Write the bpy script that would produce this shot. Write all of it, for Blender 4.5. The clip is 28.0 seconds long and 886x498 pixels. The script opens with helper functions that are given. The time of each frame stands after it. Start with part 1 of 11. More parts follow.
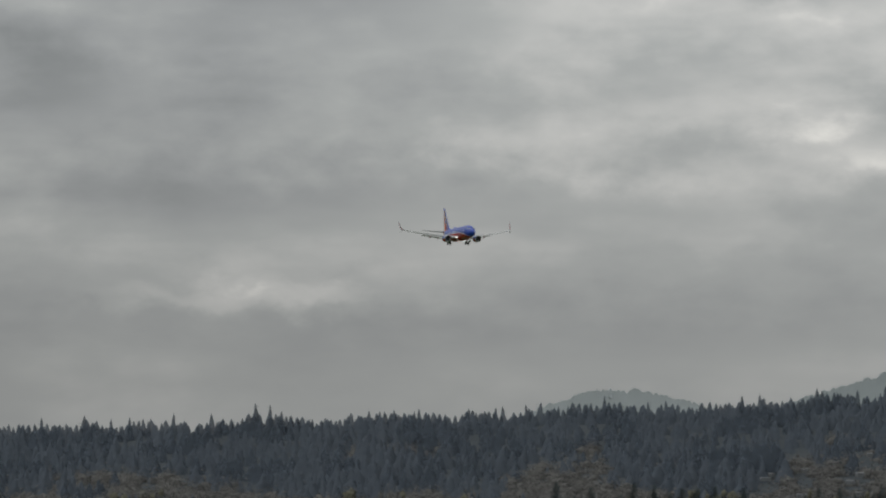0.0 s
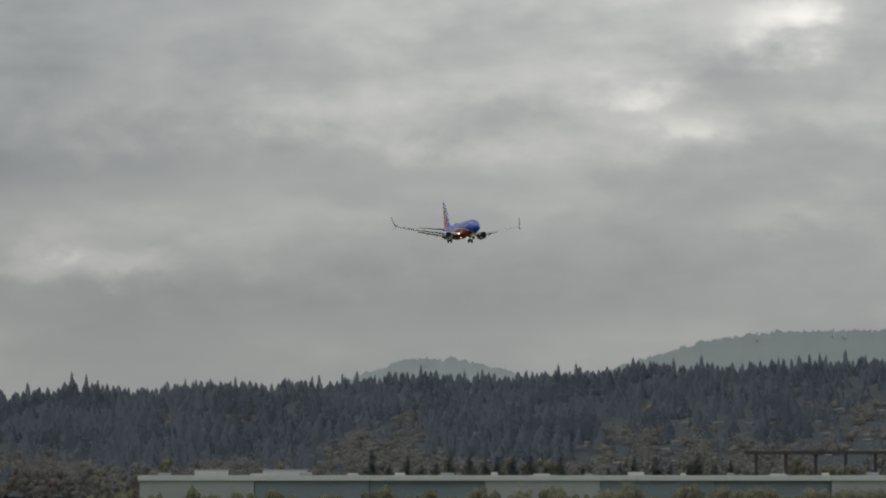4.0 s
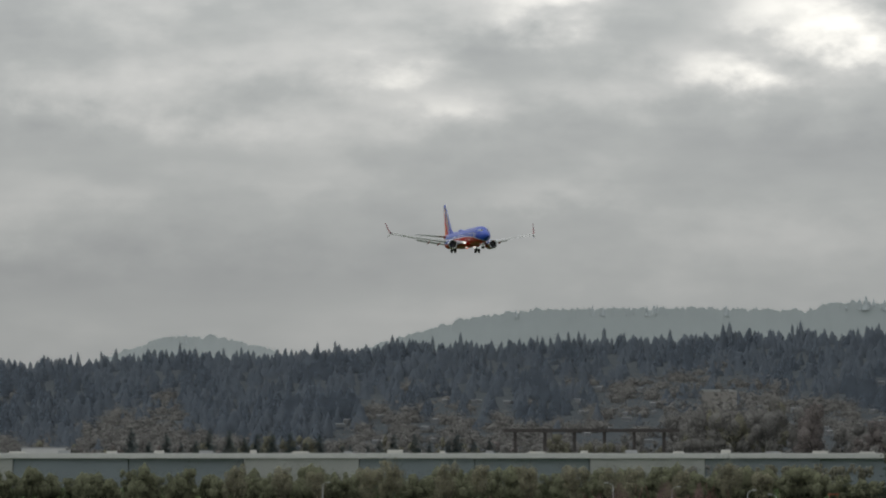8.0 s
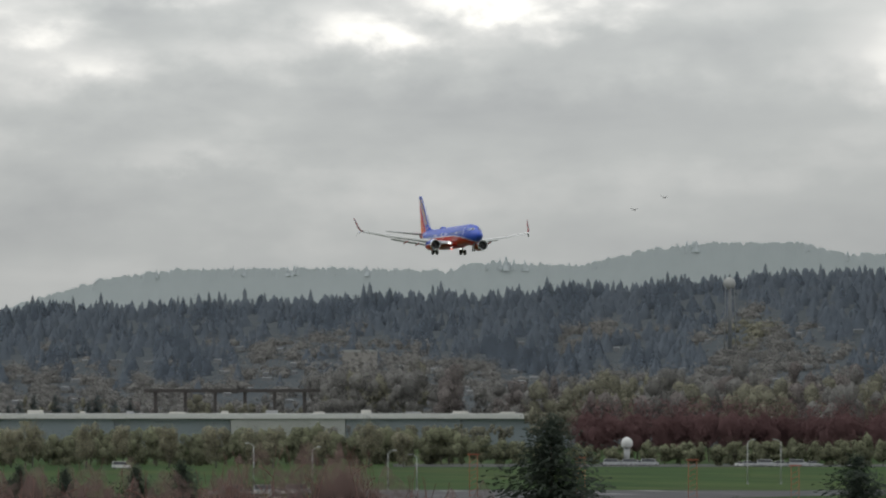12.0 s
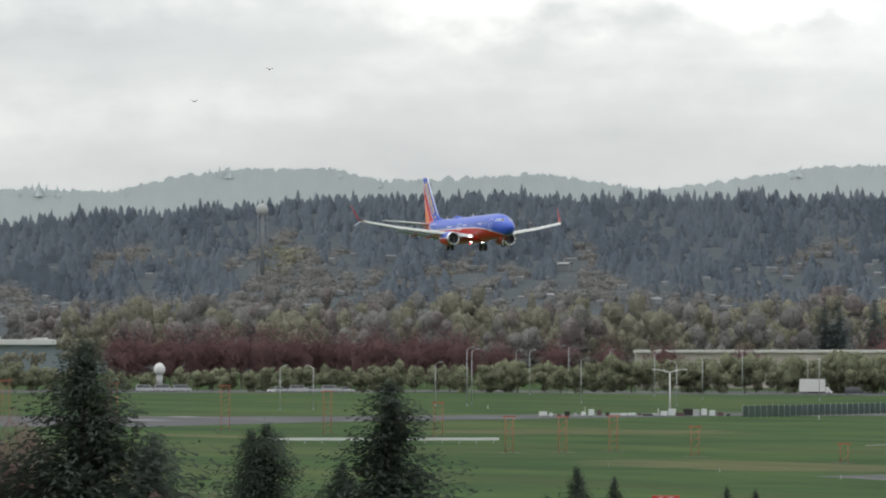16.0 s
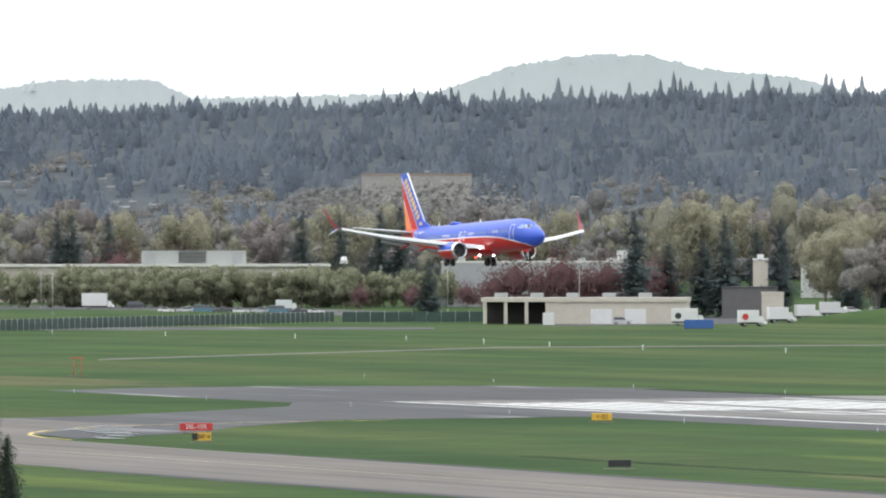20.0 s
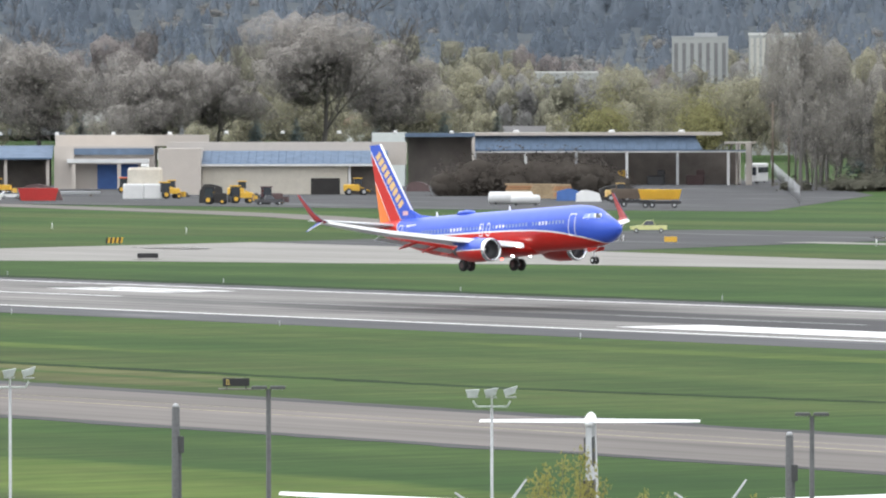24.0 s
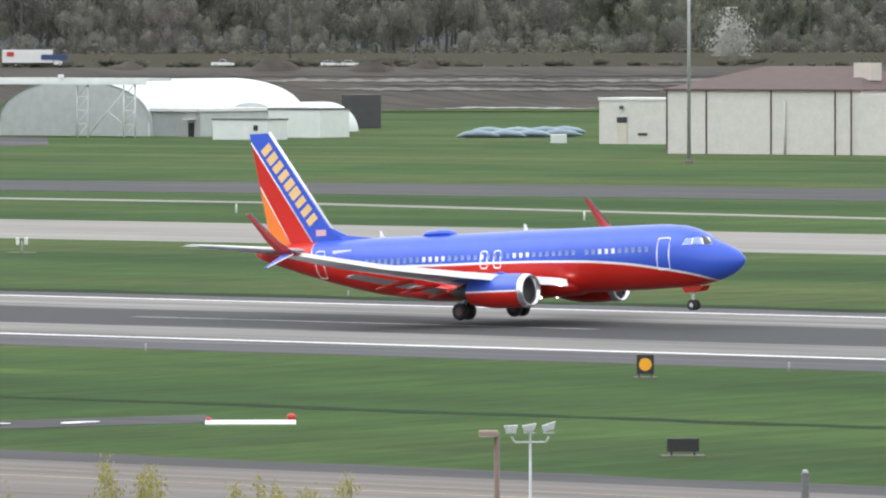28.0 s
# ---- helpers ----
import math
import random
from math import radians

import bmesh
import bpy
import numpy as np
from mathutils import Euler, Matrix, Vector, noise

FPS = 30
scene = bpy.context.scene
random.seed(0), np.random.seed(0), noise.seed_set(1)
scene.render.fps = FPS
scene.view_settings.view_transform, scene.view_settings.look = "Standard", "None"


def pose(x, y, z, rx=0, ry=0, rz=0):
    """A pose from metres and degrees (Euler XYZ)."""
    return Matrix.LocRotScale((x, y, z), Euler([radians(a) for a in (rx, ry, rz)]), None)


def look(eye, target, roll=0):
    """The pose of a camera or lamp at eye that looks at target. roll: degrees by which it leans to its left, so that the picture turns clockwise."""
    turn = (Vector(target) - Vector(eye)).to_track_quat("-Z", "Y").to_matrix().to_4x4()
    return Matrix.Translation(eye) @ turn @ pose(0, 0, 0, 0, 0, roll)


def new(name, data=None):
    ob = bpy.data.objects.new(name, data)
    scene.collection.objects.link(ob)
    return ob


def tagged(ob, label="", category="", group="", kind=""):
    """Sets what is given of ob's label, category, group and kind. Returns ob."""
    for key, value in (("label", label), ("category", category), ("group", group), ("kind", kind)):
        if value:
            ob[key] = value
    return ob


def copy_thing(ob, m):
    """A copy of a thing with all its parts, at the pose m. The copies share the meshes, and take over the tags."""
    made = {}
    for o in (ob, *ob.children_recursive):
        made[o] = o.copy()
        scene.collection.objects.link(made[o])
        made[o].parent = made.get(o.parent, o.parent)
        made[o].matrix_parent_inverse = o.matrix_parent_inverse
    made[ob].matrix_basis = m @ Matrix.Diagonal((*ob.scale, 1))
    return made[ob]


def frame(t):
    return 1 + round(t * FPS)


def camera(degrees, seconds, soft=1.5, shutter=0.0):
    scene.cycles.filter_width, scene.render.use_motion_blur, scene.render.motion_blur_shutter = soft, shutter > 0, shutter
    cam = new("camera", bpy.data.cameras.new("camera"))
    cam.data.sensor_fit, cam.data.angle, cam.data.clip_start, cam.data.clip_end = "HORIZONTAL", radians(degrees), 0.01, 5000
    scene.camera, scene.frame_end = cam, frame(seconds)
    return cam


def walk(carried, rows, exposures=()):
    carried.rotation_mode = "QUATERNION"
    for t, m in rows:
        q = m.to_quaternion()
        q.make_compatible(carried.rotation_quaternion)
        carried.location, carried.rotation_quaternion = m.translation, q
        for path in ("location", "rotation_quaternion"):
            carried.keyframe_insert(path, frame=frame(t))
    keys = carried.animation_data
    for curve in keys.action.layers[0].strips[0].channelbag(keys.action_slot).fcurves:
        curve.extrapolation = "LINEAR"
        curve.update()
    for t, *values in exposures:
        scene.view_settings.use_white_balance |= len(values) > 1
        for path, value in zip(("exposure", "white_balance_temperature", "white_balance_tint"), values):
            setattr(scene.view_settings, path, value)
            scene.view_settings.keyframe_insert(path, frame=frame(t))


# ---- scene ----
EYE = 18.75
cam = camera(6.596, 28.0, soft=2.1, shutter=0.0)
walk(cam, [
    (0.0, pose(0, 0, EYE, 91.860, 0.001, 81.468)),
    (0.5, pose(0, 0, EYE, 91.848, 0.000, 81.320)),
    (1.0, pose(0, 0, EYE, 91.840, -0.001, 81.169)),
    (1.5, pose(0, 0, EYE, 91.808, -0.004, 81.008)),
    (2.0, pose(0, 0, EYE, 91.771, -0.007, 80.849)),
    (2.5, pose(0, 0, EYE, 91.739, -0.005, 80.659)),
    (3.0, pose(0, 0, EYE, 91.699, -0.007, 80.450)),
    (3.5, pose(0, 0, EYE, 91.656, -0.005, 80.283)),
    (5.5, pose(0, 0, EYE, 91.583, -0.007, 79.519)),
    (6.0, pose(0, 0, EYE, 91.567, -0.012, 79.360)),
    (6.5, pose(0, 0, EYE, 91.516, -0.010, 79.148)),
    (7.0, pose(0, 0, EYE, 91.516, -0.007, 78.892)),
    (7.5, pose(0, 0, EYE, 91.501, -0.003, 78.605)),
    (8.0, pose(0, 0, EYE, 91.458, 0.001, 78.305)),
    (8.5, pose(0, 0, EYE, 91.439, 0.008, 77.987)),
    (9.0, pose(0, 0, EYE, 91.407, 0.013, 77.674)),
    (9.5, pose(0, 0, EYE, 91.343, 0.016, 77.369)),
    (10.0, pose(0, 0, EYE, 91.316, 0.016, 77.043)),
    (10.5, pose(0, 0, EYE, 91.283, 0.022, 76.678)),
    (11.0, pose(0, 0, EYE, 91.228, 0.016, 76.310)),
    (11.5, pose(0, 0, EYE, 91.189, 0.012, 75.972)),
    (13.5, pose(0, 0, EYE, 91.045, 0.011, 74.481)),
    (14.0, pose(0, 0, EYE, 90.962, 0.010, 74.066)),
    (14.5, pose(0, 0, EYE, 90.845, 0.009, 73.637)),
    (15.0, pose(0, 0, EYE, 90.733, 0.014, 73.157)),
    (15.5, pose(0, 0, EYE, 90.663, 0.018, 72.659)),
    (16.0, pose(0, 0, EYE, 90.609, 0.026, 72.145)),
    (16.5, pose(0, 0, EYE, 90.536, 0.031, 71.606)),
    (17.0, pose(0, 0, EYE, 90.486, 0.032, 71.006)),
    (17.5, pose(0, 0, EYE, 90.408, 0.033, 70.333)),
    (18.0, pose(0, 0, EYE, 90.289, 0.033, 69.630)),
    (18.5, pose(0, 0, EYE, 90.202, 0.038, 68.885)),
    (19.0, pose(0, 0, EYE, 90.114, 0.044, 68.101)),
    (19.5, pose(0, 0, EYE, 90.023, 0.052, 67.285)),
    (20.0, pose(0, 0, EYE, 89.965, 0.065, 66.435)),
    (20.5, pose(0, 0, EYE, 89.898, 0.080, 65.538)),
    (22.5, pose(0, 0, EYE, 89.422, 0.101, 61.124)),
    (23.0, pose(0, 0, EYE, 89.253, 0.100, 59.773)),
    (23.5, pose(0, 0, EYE, 89.078, 0.101, 58.278)),
    (24.0, pose(0, 0, EYE, 88.917, 0.102, 56.605)),
    (24.5, pose(0, 0, EYE, 88.790, 0.105, 54.775)),
    (25.0, pose(0, 0, EYE, 88.701, 0.110, 52.778)),
    (25.5, pose(0, 0, EYE, 88.610, 0.112, 50.618)),
    (26.0, pose(0, 0, EYE, 88.537, 0.110, 48.277)),
    (26.5, pose(0, 0, EYE, 88.470, 0.111, 45.730)),
    (27.0, pose(0, 0, EYE, 88.420, 0.106, 42.996)),
    (27.5, pose(0, 0, EYE, 88.380, 0.090, 40.024)),
    (28.0, pose(0, 0, EYE, 88.344, 0.083, 36.761))
], exposures=[(0, -1.94, 6500, 10), (3, -1.88, 6500, 10), (8, -1.70, 6500, 10), (11, -1.46, 6500, 10), (14, -1.16, 6480, 10), (15, -0.96, 6470, 10), (17, -0.65, 6450, 10), (18.5, -0.45, 6420, 11), (20, -0.18, 6340, 12), (22.5, 0.01, 6330, 13), (25, 0.0, 6330, 13), (28, -0.05, 6350, 13)])


# ---- world and light ----
CLOUDS = ((77.65, 3.30, 0.7, 0.35, 0.13), (75.55, 3.25, 1.1, 0.5, 0.27), (76.0, 2.80, 0.6, 0.28, 0.12), (79.2, 2.90, 1.4, 0.35, 0.08), (78.3, 2.50, 0.8, 0.25, 0.06),
          (83.3, 1.50, 1.3, 0.20, 0.09), (82.2, 1.48, 0.9, 0.16, 0.07), (77.5, 1.86, 0.9, 0.2, 0.05), (71.6, 2.65, 1.7, 0.6, 0.25), (69.8, 2.5, 1.0, 0.35, 0.22), (74.9, 3.0, 1.0, 0.4, 0.18), (76.35, 2.9, 0.6, 0.3, 0.12), (68.2, 2.35, 1.0, 0.4, 0.16),
          (82.4, 3.75, 2.2, 0.5, -0.18), (84.5, 3.2, 1.0, 0.6, -0.12), (78.9, 3.85, 1.0, 0.3, -0.16), (82.4, 2.25, 2.8, 0.5, -0.11), (77.95, 2.9, 0.7, 0.3, -0.07), (80.3, 2.2, 1.6, 0.35, -0.06), (76.6, 2.35, 1.4, 0.4, -0.05), (74.6, 2.2, 2.6, 0.35, -0.05), (80.6, 1.2, 3.0, 0.5, -0.05))


def make_world():
    w = bpy.data.worlds.new("overcast_sky")
    w.use_nodes = True
    nt = w.node_tree
    nt.nodes.clear()
    N = lambda kind: nt.nodes.new(kind)
    link = nt.links.new
    out, co = N("ShaderNodeOutputWorld"), N("ShaderNodeTexCoord")
    sky = N("ShaderNodeTexSky")
    sky.sky_type, sky.sun_disc = "NISHITA", False
    sky.sun_elevation, sky.sun_rotation = radians(52), radians(-145)
    bg_sky, bg_cloud, mix = N("ShaderNodeBackground"), N("ShaderNodeBackground"), N("ShaderNodeMixShader")
    bg_sky.inputs[1].default_value = 0.1
    link(sky.outputs[0], bg_sky.inputs[0])

    def math2(op, a, b=0.0, clamp=False):
        n = N("ShaderNodeMath")
        n.operation, n.use_clamp = op, clamp
        for i, v in enumerate((a, b)):
            if isinstance(v, (int, float)):
                n.inputs[i].default_value = v
            else:
                link(v, n.inputs[i])
        return n.outputs[0]

    def ranged(value, a, b, c, d, smooth=False):
        n = N("ShaderNodeMapRange")
        n.interpolation_type = "SMOOTHSTEP" if smooth else "LINEAR"
        for key, v in (("From Min", a), ("From Max", b), ("To Min", c), ("To Max", d)):
            n.inputs[key].default_value = v
        link(value, n.inputs["Value"])
        return n.outputs[0]

    # bearing and elevation in degrees
    sep = N("ShaderNodeSeparateXYZ")
    link(co.outputs["Generated"], sep.inputs[0])
    az = math2("MULTIPLY", math2("ARCTAN2", math2("MULTIPLY", sep.outputs["X"], -1.0), sep.outputs["Y"]), 57.2958)
    el = math2("MULTIPLY", math2("ARCSINE", sep.outputs["Z"]), 57.2958)

    def layer(su, sv, detail, rough, seed, warp=0.0):
        c, n = N("ShaderNodeCombineXYZ"), N("ShaderNodeTexNoise")
        link(math2("MULTIPLY", az, su), c.inputs[0])
        link(math2("MULTIPLY", el, sv), c.inputs[1])
        c.inputs[2].default_value = seed
        link(c.outputs[0], n.inputs["Vector"])
        n.inputs["Scale"].default_value, n.inputs["Detail"].default_value = 1.0, detail
        n.inputs["Roughness"].default_value, n.inputs["Distortion"].default_value = rough, warp
        return n.outputs["Fac"]

    # long flat bands, billows, and fine curls at their rims
    bands = layer(0.17, 1.2, 4, 0.45, 3.1)
    billow = layer(0.8, 1.9, 6, 0.50, 8.4)
    curl = layer(2.4, 3.6, 5, 0.52, 1.9)
    s = math2("ADD", math2("MULTIPLY", bands, 0.50), math2("ADD", math2("MULTIPLY", billow, 0.36), math2("MULTIPLY", curl, 0.14)))
    # lower clouds are flatter in tone than the broken ones above
    s = math2("ADD", math2("MULTIPLY", math2("SUBTRACT", s, 0.5), math2("MULTIPLY", ranged(el, 0.9, 2.6, 0.42, 1.0), ranged(az, 72.0, 78.0, 0.6, 1.0))), 0.5)
    # single clouds and breaks: bearing, elevation, half width, half height, gain
    wu = math2("ADD", az, math2("MULTIPLY", math2("SUBTRACT", billow, 0.5), 1.8))
    wv = math2("ADD", el, math2("MULTIPLY", math2("SUBTRACT", curl, 0.5), 0.5))
    for a, up, wide, high, gain in CLOUDS:
        du, dv = math2("DIVIDE", math2("SUBTRACT", wu, a), wide), math2("DIVIDE", math2("SUBTRACT", wv, up), high)
        far = math2("SQRT", math2("ADD", math2("MULTIPLY", du, du), math2("MULTIPLY", dv, dv)))
        s = math2("ADD", s, math2("MULTIPLY", ranged(far, 0.0, 1.0, gain, 0.0, True), math2("ADD", math2("MULTIPLY", billow, 1.6), 0.2)))
    ramp = N("ShaderNodeValToRGB")
    e = ramp.color_ramp.elements
    e[0].position, e[0].color = 0.30, (0.43, 0.452, 0.460, 1)
    e[1].position, e[1].color = 0.78, (1.9, 1.85, 1.72, 1)
    for p, c in ((0.40, (0.56, 0.582, 0.590, 1)), (0.50, (0.70, 0.724, 0.715, 1)), (0.60, (0.95, 0.955, 0.93, 1))):
        e.new(p).color = c
    link(s, ramp.inputs[0])
    link(ramp.outputs[0], bg_cloud.inputs[0])
    # thinner cloud towards the sun, and overhead
    dot = N("ShaderNodeVectorMath")
    dot.operation = "DOT_PRODUCT"
    link(co.outputs["Generated"], dot.inputs[0])
    dot.inputs[1].default_value = Vector((-0.50, -0.35, 0.80)).normalized()
    glow = ranged(dot.outputs["Value"], 0.55, 1.0, 1.38, 1.75)
    # the deck thins from the approach towards the far side of the runway
    thin = N("ShaderNodeFloatCurve")
    pts = thin.mapping.curves[0].points
    stops = ((55, 1.60), (60, 1.75), (65.6, 1.85), (68, 1.60), (70.2, 1.46), (72, 1.42), (74.2, 1.46), (76, 1.46), (78, 1.46), (81, 1.42), (85, 1.34))
    for i, (a, g) in enumerate(stops):
        x, y = (a - 55) / 30, g / 2
        if i in (0, len(stops) - 1):
            pts[0 if i == 0 else -1].location = (x, y)
        else:
            pts.new(x, y)
    thin.mapping.update()
    link(ranged(az, 55, 85, 0.0, 1.0), thin.inputs["Value"])
    height = ranged(sep.outputs["Z"], 0.015, 0.06, 0.86, 1.2)
    link(math2("MULTIPLY", math2("MULTIPLY", glow, math2("MULTIPLY", thin.outputs[0], 2.0)), height), bg_cloud.inputs[1])
    mix.inputs[0].default_value = 0.9
    link(bg_sky.outputs[0], mix.inputs[1])
    link(bg_cloud.outputs[0], mix.inputs[2])
    link(mix.outputs[0], out.inputs[0])
    scene.world = w


make_world()
sun_data = bpy.data.lights.new("sun", "SUN")
sun_data.energy, sun_data.angle, sun_data.color = 1.0, radians(45), (0.94, 0.985, 1.0)
sun = new("sun", sun_data)
sun.matrix_world = look((0, 0, 0), (0.50, 0.35, -0.80))


# ---- materials ----
def principled(name):
    m = bpy.data.materials.new(name)
    m.use_nodes = True
    nt = m.node_tree
    return m, nt, nt.nodes["Principled BSDF"]


def paint(name, color, rough=0.6, metal=0.0, var=0.12, scale=0.6, fine=8.0, bump=0.0, spec=0.5, rand=0.0, stretch=(1, 1, 1), space="Object", coat=0.0):
    """A surface with variation at two scales; scale and fine are in cycles per metre."""
    m, nt, bsdf = principled(name)
    co = nt.nodes.new("ShaderNodeTexCoord")
    mp = nt.nodes.new("ShaderNodeMapping")
    mp.inputs["Scale"].default_value = stretch
    if space == "World":
        geo = nt.nodes.new("ShaderNodeNewGeometry")
        nt.links.new(geo.outputs["Position"], mp.inputs[0])
    else:
        nt.links.new(co.outputs["Object"], mp.inputs[0])
    fac = []
    for s, d in ((scale, 4), (fine, 3)):
        n = nt.nodes.new("ShaderNodeTexNoise")
        n.inputs["Scale"].default_value, n.inputs["Detail"].default_value = s, d
        nt.links.new(mp.outputs[0], n.inputs["Vector"])
        fac.append(n.outputs["Fac"])
    add = nt.nodes.new("ShaderNodeMath")
    add.operation = "ADD"
    nt.links.new(fac[0], add.inputs[0])
    nt.links.new(fac[1], add.inputs[1])
    last = add.outputs[0]
    if rand:
        info = nt.nodes.new("ShaderNodeObjectInfo")
        isl = nt.nodes.new("ShaderNodeNewGeometry")
        for src in (info.outputs["Random"], isl.outputs["Random Per Island"]):
            k = nt.nodes.new("ShaderNodeMath")
            k.operation = "MULTIPLY_ADD"
            k.inputs[1].default_value, k.inputs[2].default_value = rand, -rand / 2
            nt.links.new(src, k.inputs[0])
            a2 = nt.nodes.new("ShaderNodeMath")
            a2.operation = "ADD"
            nt.links.new(last, a2.inputs[0])
            nt.links.new(k.outputs[0], a2.inputs[1])
            last = a2.outputs[0]
    mr = nt.nodes.new("ShaderNodeMapRange")
    mr.inputs["From Min"].default_value, mr.inputs["From Max"].default_value = 0.55, 1.45
    mr.inputs["To Min"].default_value, mr.inputs["To Max"].default_value = 1 - var * 2, 1 + var * 2
    mr.clamp = False
    nt.links.new(last, mr.inputs["Value"])
    mul = nt.nodes.new("ShaderNodeVectorMath")
    mul.operation = "SCALE"
    mul.inputs[0].default_value = color
    nt.links.new(mr.outputs[0], mul.inputs["Scale"])
    nt.links.new(mul.outputs[0], bsdf.inputs["Base Color"])
    bsdf.inputs["Roughness"].default_value, bsdf.inputs["Metallic"].default_value = rough, metal
    bsdf.inputs["Specular IOR Level"].default_value = spec
    bsdf.inputs["Coat Weight"].default_value = coat
    if bump:
        b = nt.nodes.new("ShaderNodeBump")
        b.inputs["Strength"].default_value, b.inputs["Distance"].default_value = bump, 0.05
        nt.links.new(fac[1], b.inputs["Height"])
        nt.links.new(b.outputs[0], bsdf.inputs["Normal"])
    return m


def glow(name, color, strength):
    m, nt, bsdf = principled(name)
    bsdf.inputs["Base Color"].default_value = (*color, 1)
    bsdf.inputs["Emission Color"].default_value = (*color, 1)
    bsdf.inputs["Emission Strength"].default_value = strength
    return m


def foliage(name, color, other, rand=0.9, spec=0.15, through_light=0.42, soft=0.0, gap=0.0, wisp=0.0):
    """Leaf clumps: two colours mixed per clump and in soft patches; soft evens out the facets of a dense canopy."""
    m, nt, bsdf = principled(name)
    geo = nt.nodes.new("ShaderNodeNewGeometry")
    n = nt.nodes.new("ShaderNodeTexNoise")
    n.inputs["Scale"].default_value, n.inputs["Detail"].default_value = 0.09, 3
    nt.links.new(geo.outputs["Position"], n.inputs["Vector"])
    k = nt.nodes.new("ShaderNodeMath")
    k.operation = "MULTIPLY_ADD"
    k.inputs[1].default_value = rand
    nt.links.new(geo.outputs["Random Per Island"], k.inputs[0])
    nt.links.new(n.outputs["Fac"], k.inputs[2])
    mr = nt.nodes.new("ShaderNodeMapRange")
    mr.inputs["From Min"].default_value, mr.inputs["From Max"].default_value = 0.35, 0.65 + rand
    nt.links.new(k.outputs[0], mr.inputs["Value"])
    mix = nt.nodes.new("ShaderNodeMix")
    mix.data_type = "RGBA"
    mix.inputs["A"].default_value, mix.inputs["B"].default_value = (*color, 1), (*other, 1)
    nt.links.new(mr.outputs[0], mix.inputs["Factor"])
    nt.links.new(mix.outputs["Result"], bsdf.inputs["Base Color"])
    bsdf.inputs["Roughness"].default_value, bsdf.inputs["Specular IOR Level"].default_value = 0.85, spec
    if soft:
        up, unit = nt.nodes.new("ShaderNodeVectorMath"), nt.nodes.new("ShaderNodeVectorMath")
        up.operation, unit.operation = "ADD", "NORMALIZE"
        nt.links.new(geo.outputs["Normal"], up.inputs[0])
        up.inputs[1].default_value = Vector((0.3, -0.3, 0.9)) * soft
        nt.links.new(up.outputs[0], unit.inputs[0])
        nt.links.new(unit.outputs[0], bsdf.inputs["Normal"])
    thin, both = nt.nodes.new("ShaderNodeBsdfTranslucent"), nt.nodes.new("ShaderNodeMixShader")
    nt.links.new(mix.outputs["Result"], thin.inputs["Color"])
    both.inputs[0].default_value = through_light
    nt.links.new(bsdf.outputs[0], both.inputs[1])
    nt.links.new(thin.outputs[0], both.inputs[2])
    last = both
    if gap:
        # daylight between the twigs
        open_air, last = nt.nodes.new("ShaderNodeBsdfTransparent"), nt.nodes.new("ShaderNodeMixShader")
        last.inputs[0].default_value = gap
        if wisp:
            # uneven density of the twigs
            w, span = nt.nodes.new("ShaderNodeTexNoise"), nt.nodes.new("ShaderNodeMapRange")
            w.inputs["Scale"].default_value, w.inputs["Detail"].default_value, w.inputs["Roughness"].default_value = wisp, 5, 0.62
            nt.links.new(geo.outputs["Position"], w.inputs["Vector"])
            span.inputs["From Min"].default_value, span.inputs["From Max"].default_value = 0.40, 0.60
            span.inputs["To Min"].default_value, span.inputs["To Max"].default_value = gap - 0.27, min(1.0, gap + 0.27)
            nt.links.new(w.outputs["Fac"], span.inputs["Value"])
            nt.links.new(span.outputs[0], last.inputs[0])
        nt.links.new(both.outputs[0], last.inputs[1])
        nt.links.new(open_air.outputs[0], last.inputs[2])
    nt.links.new(last.outputs[0], nt.nodes["Material Output"].inputs[0])
    return m


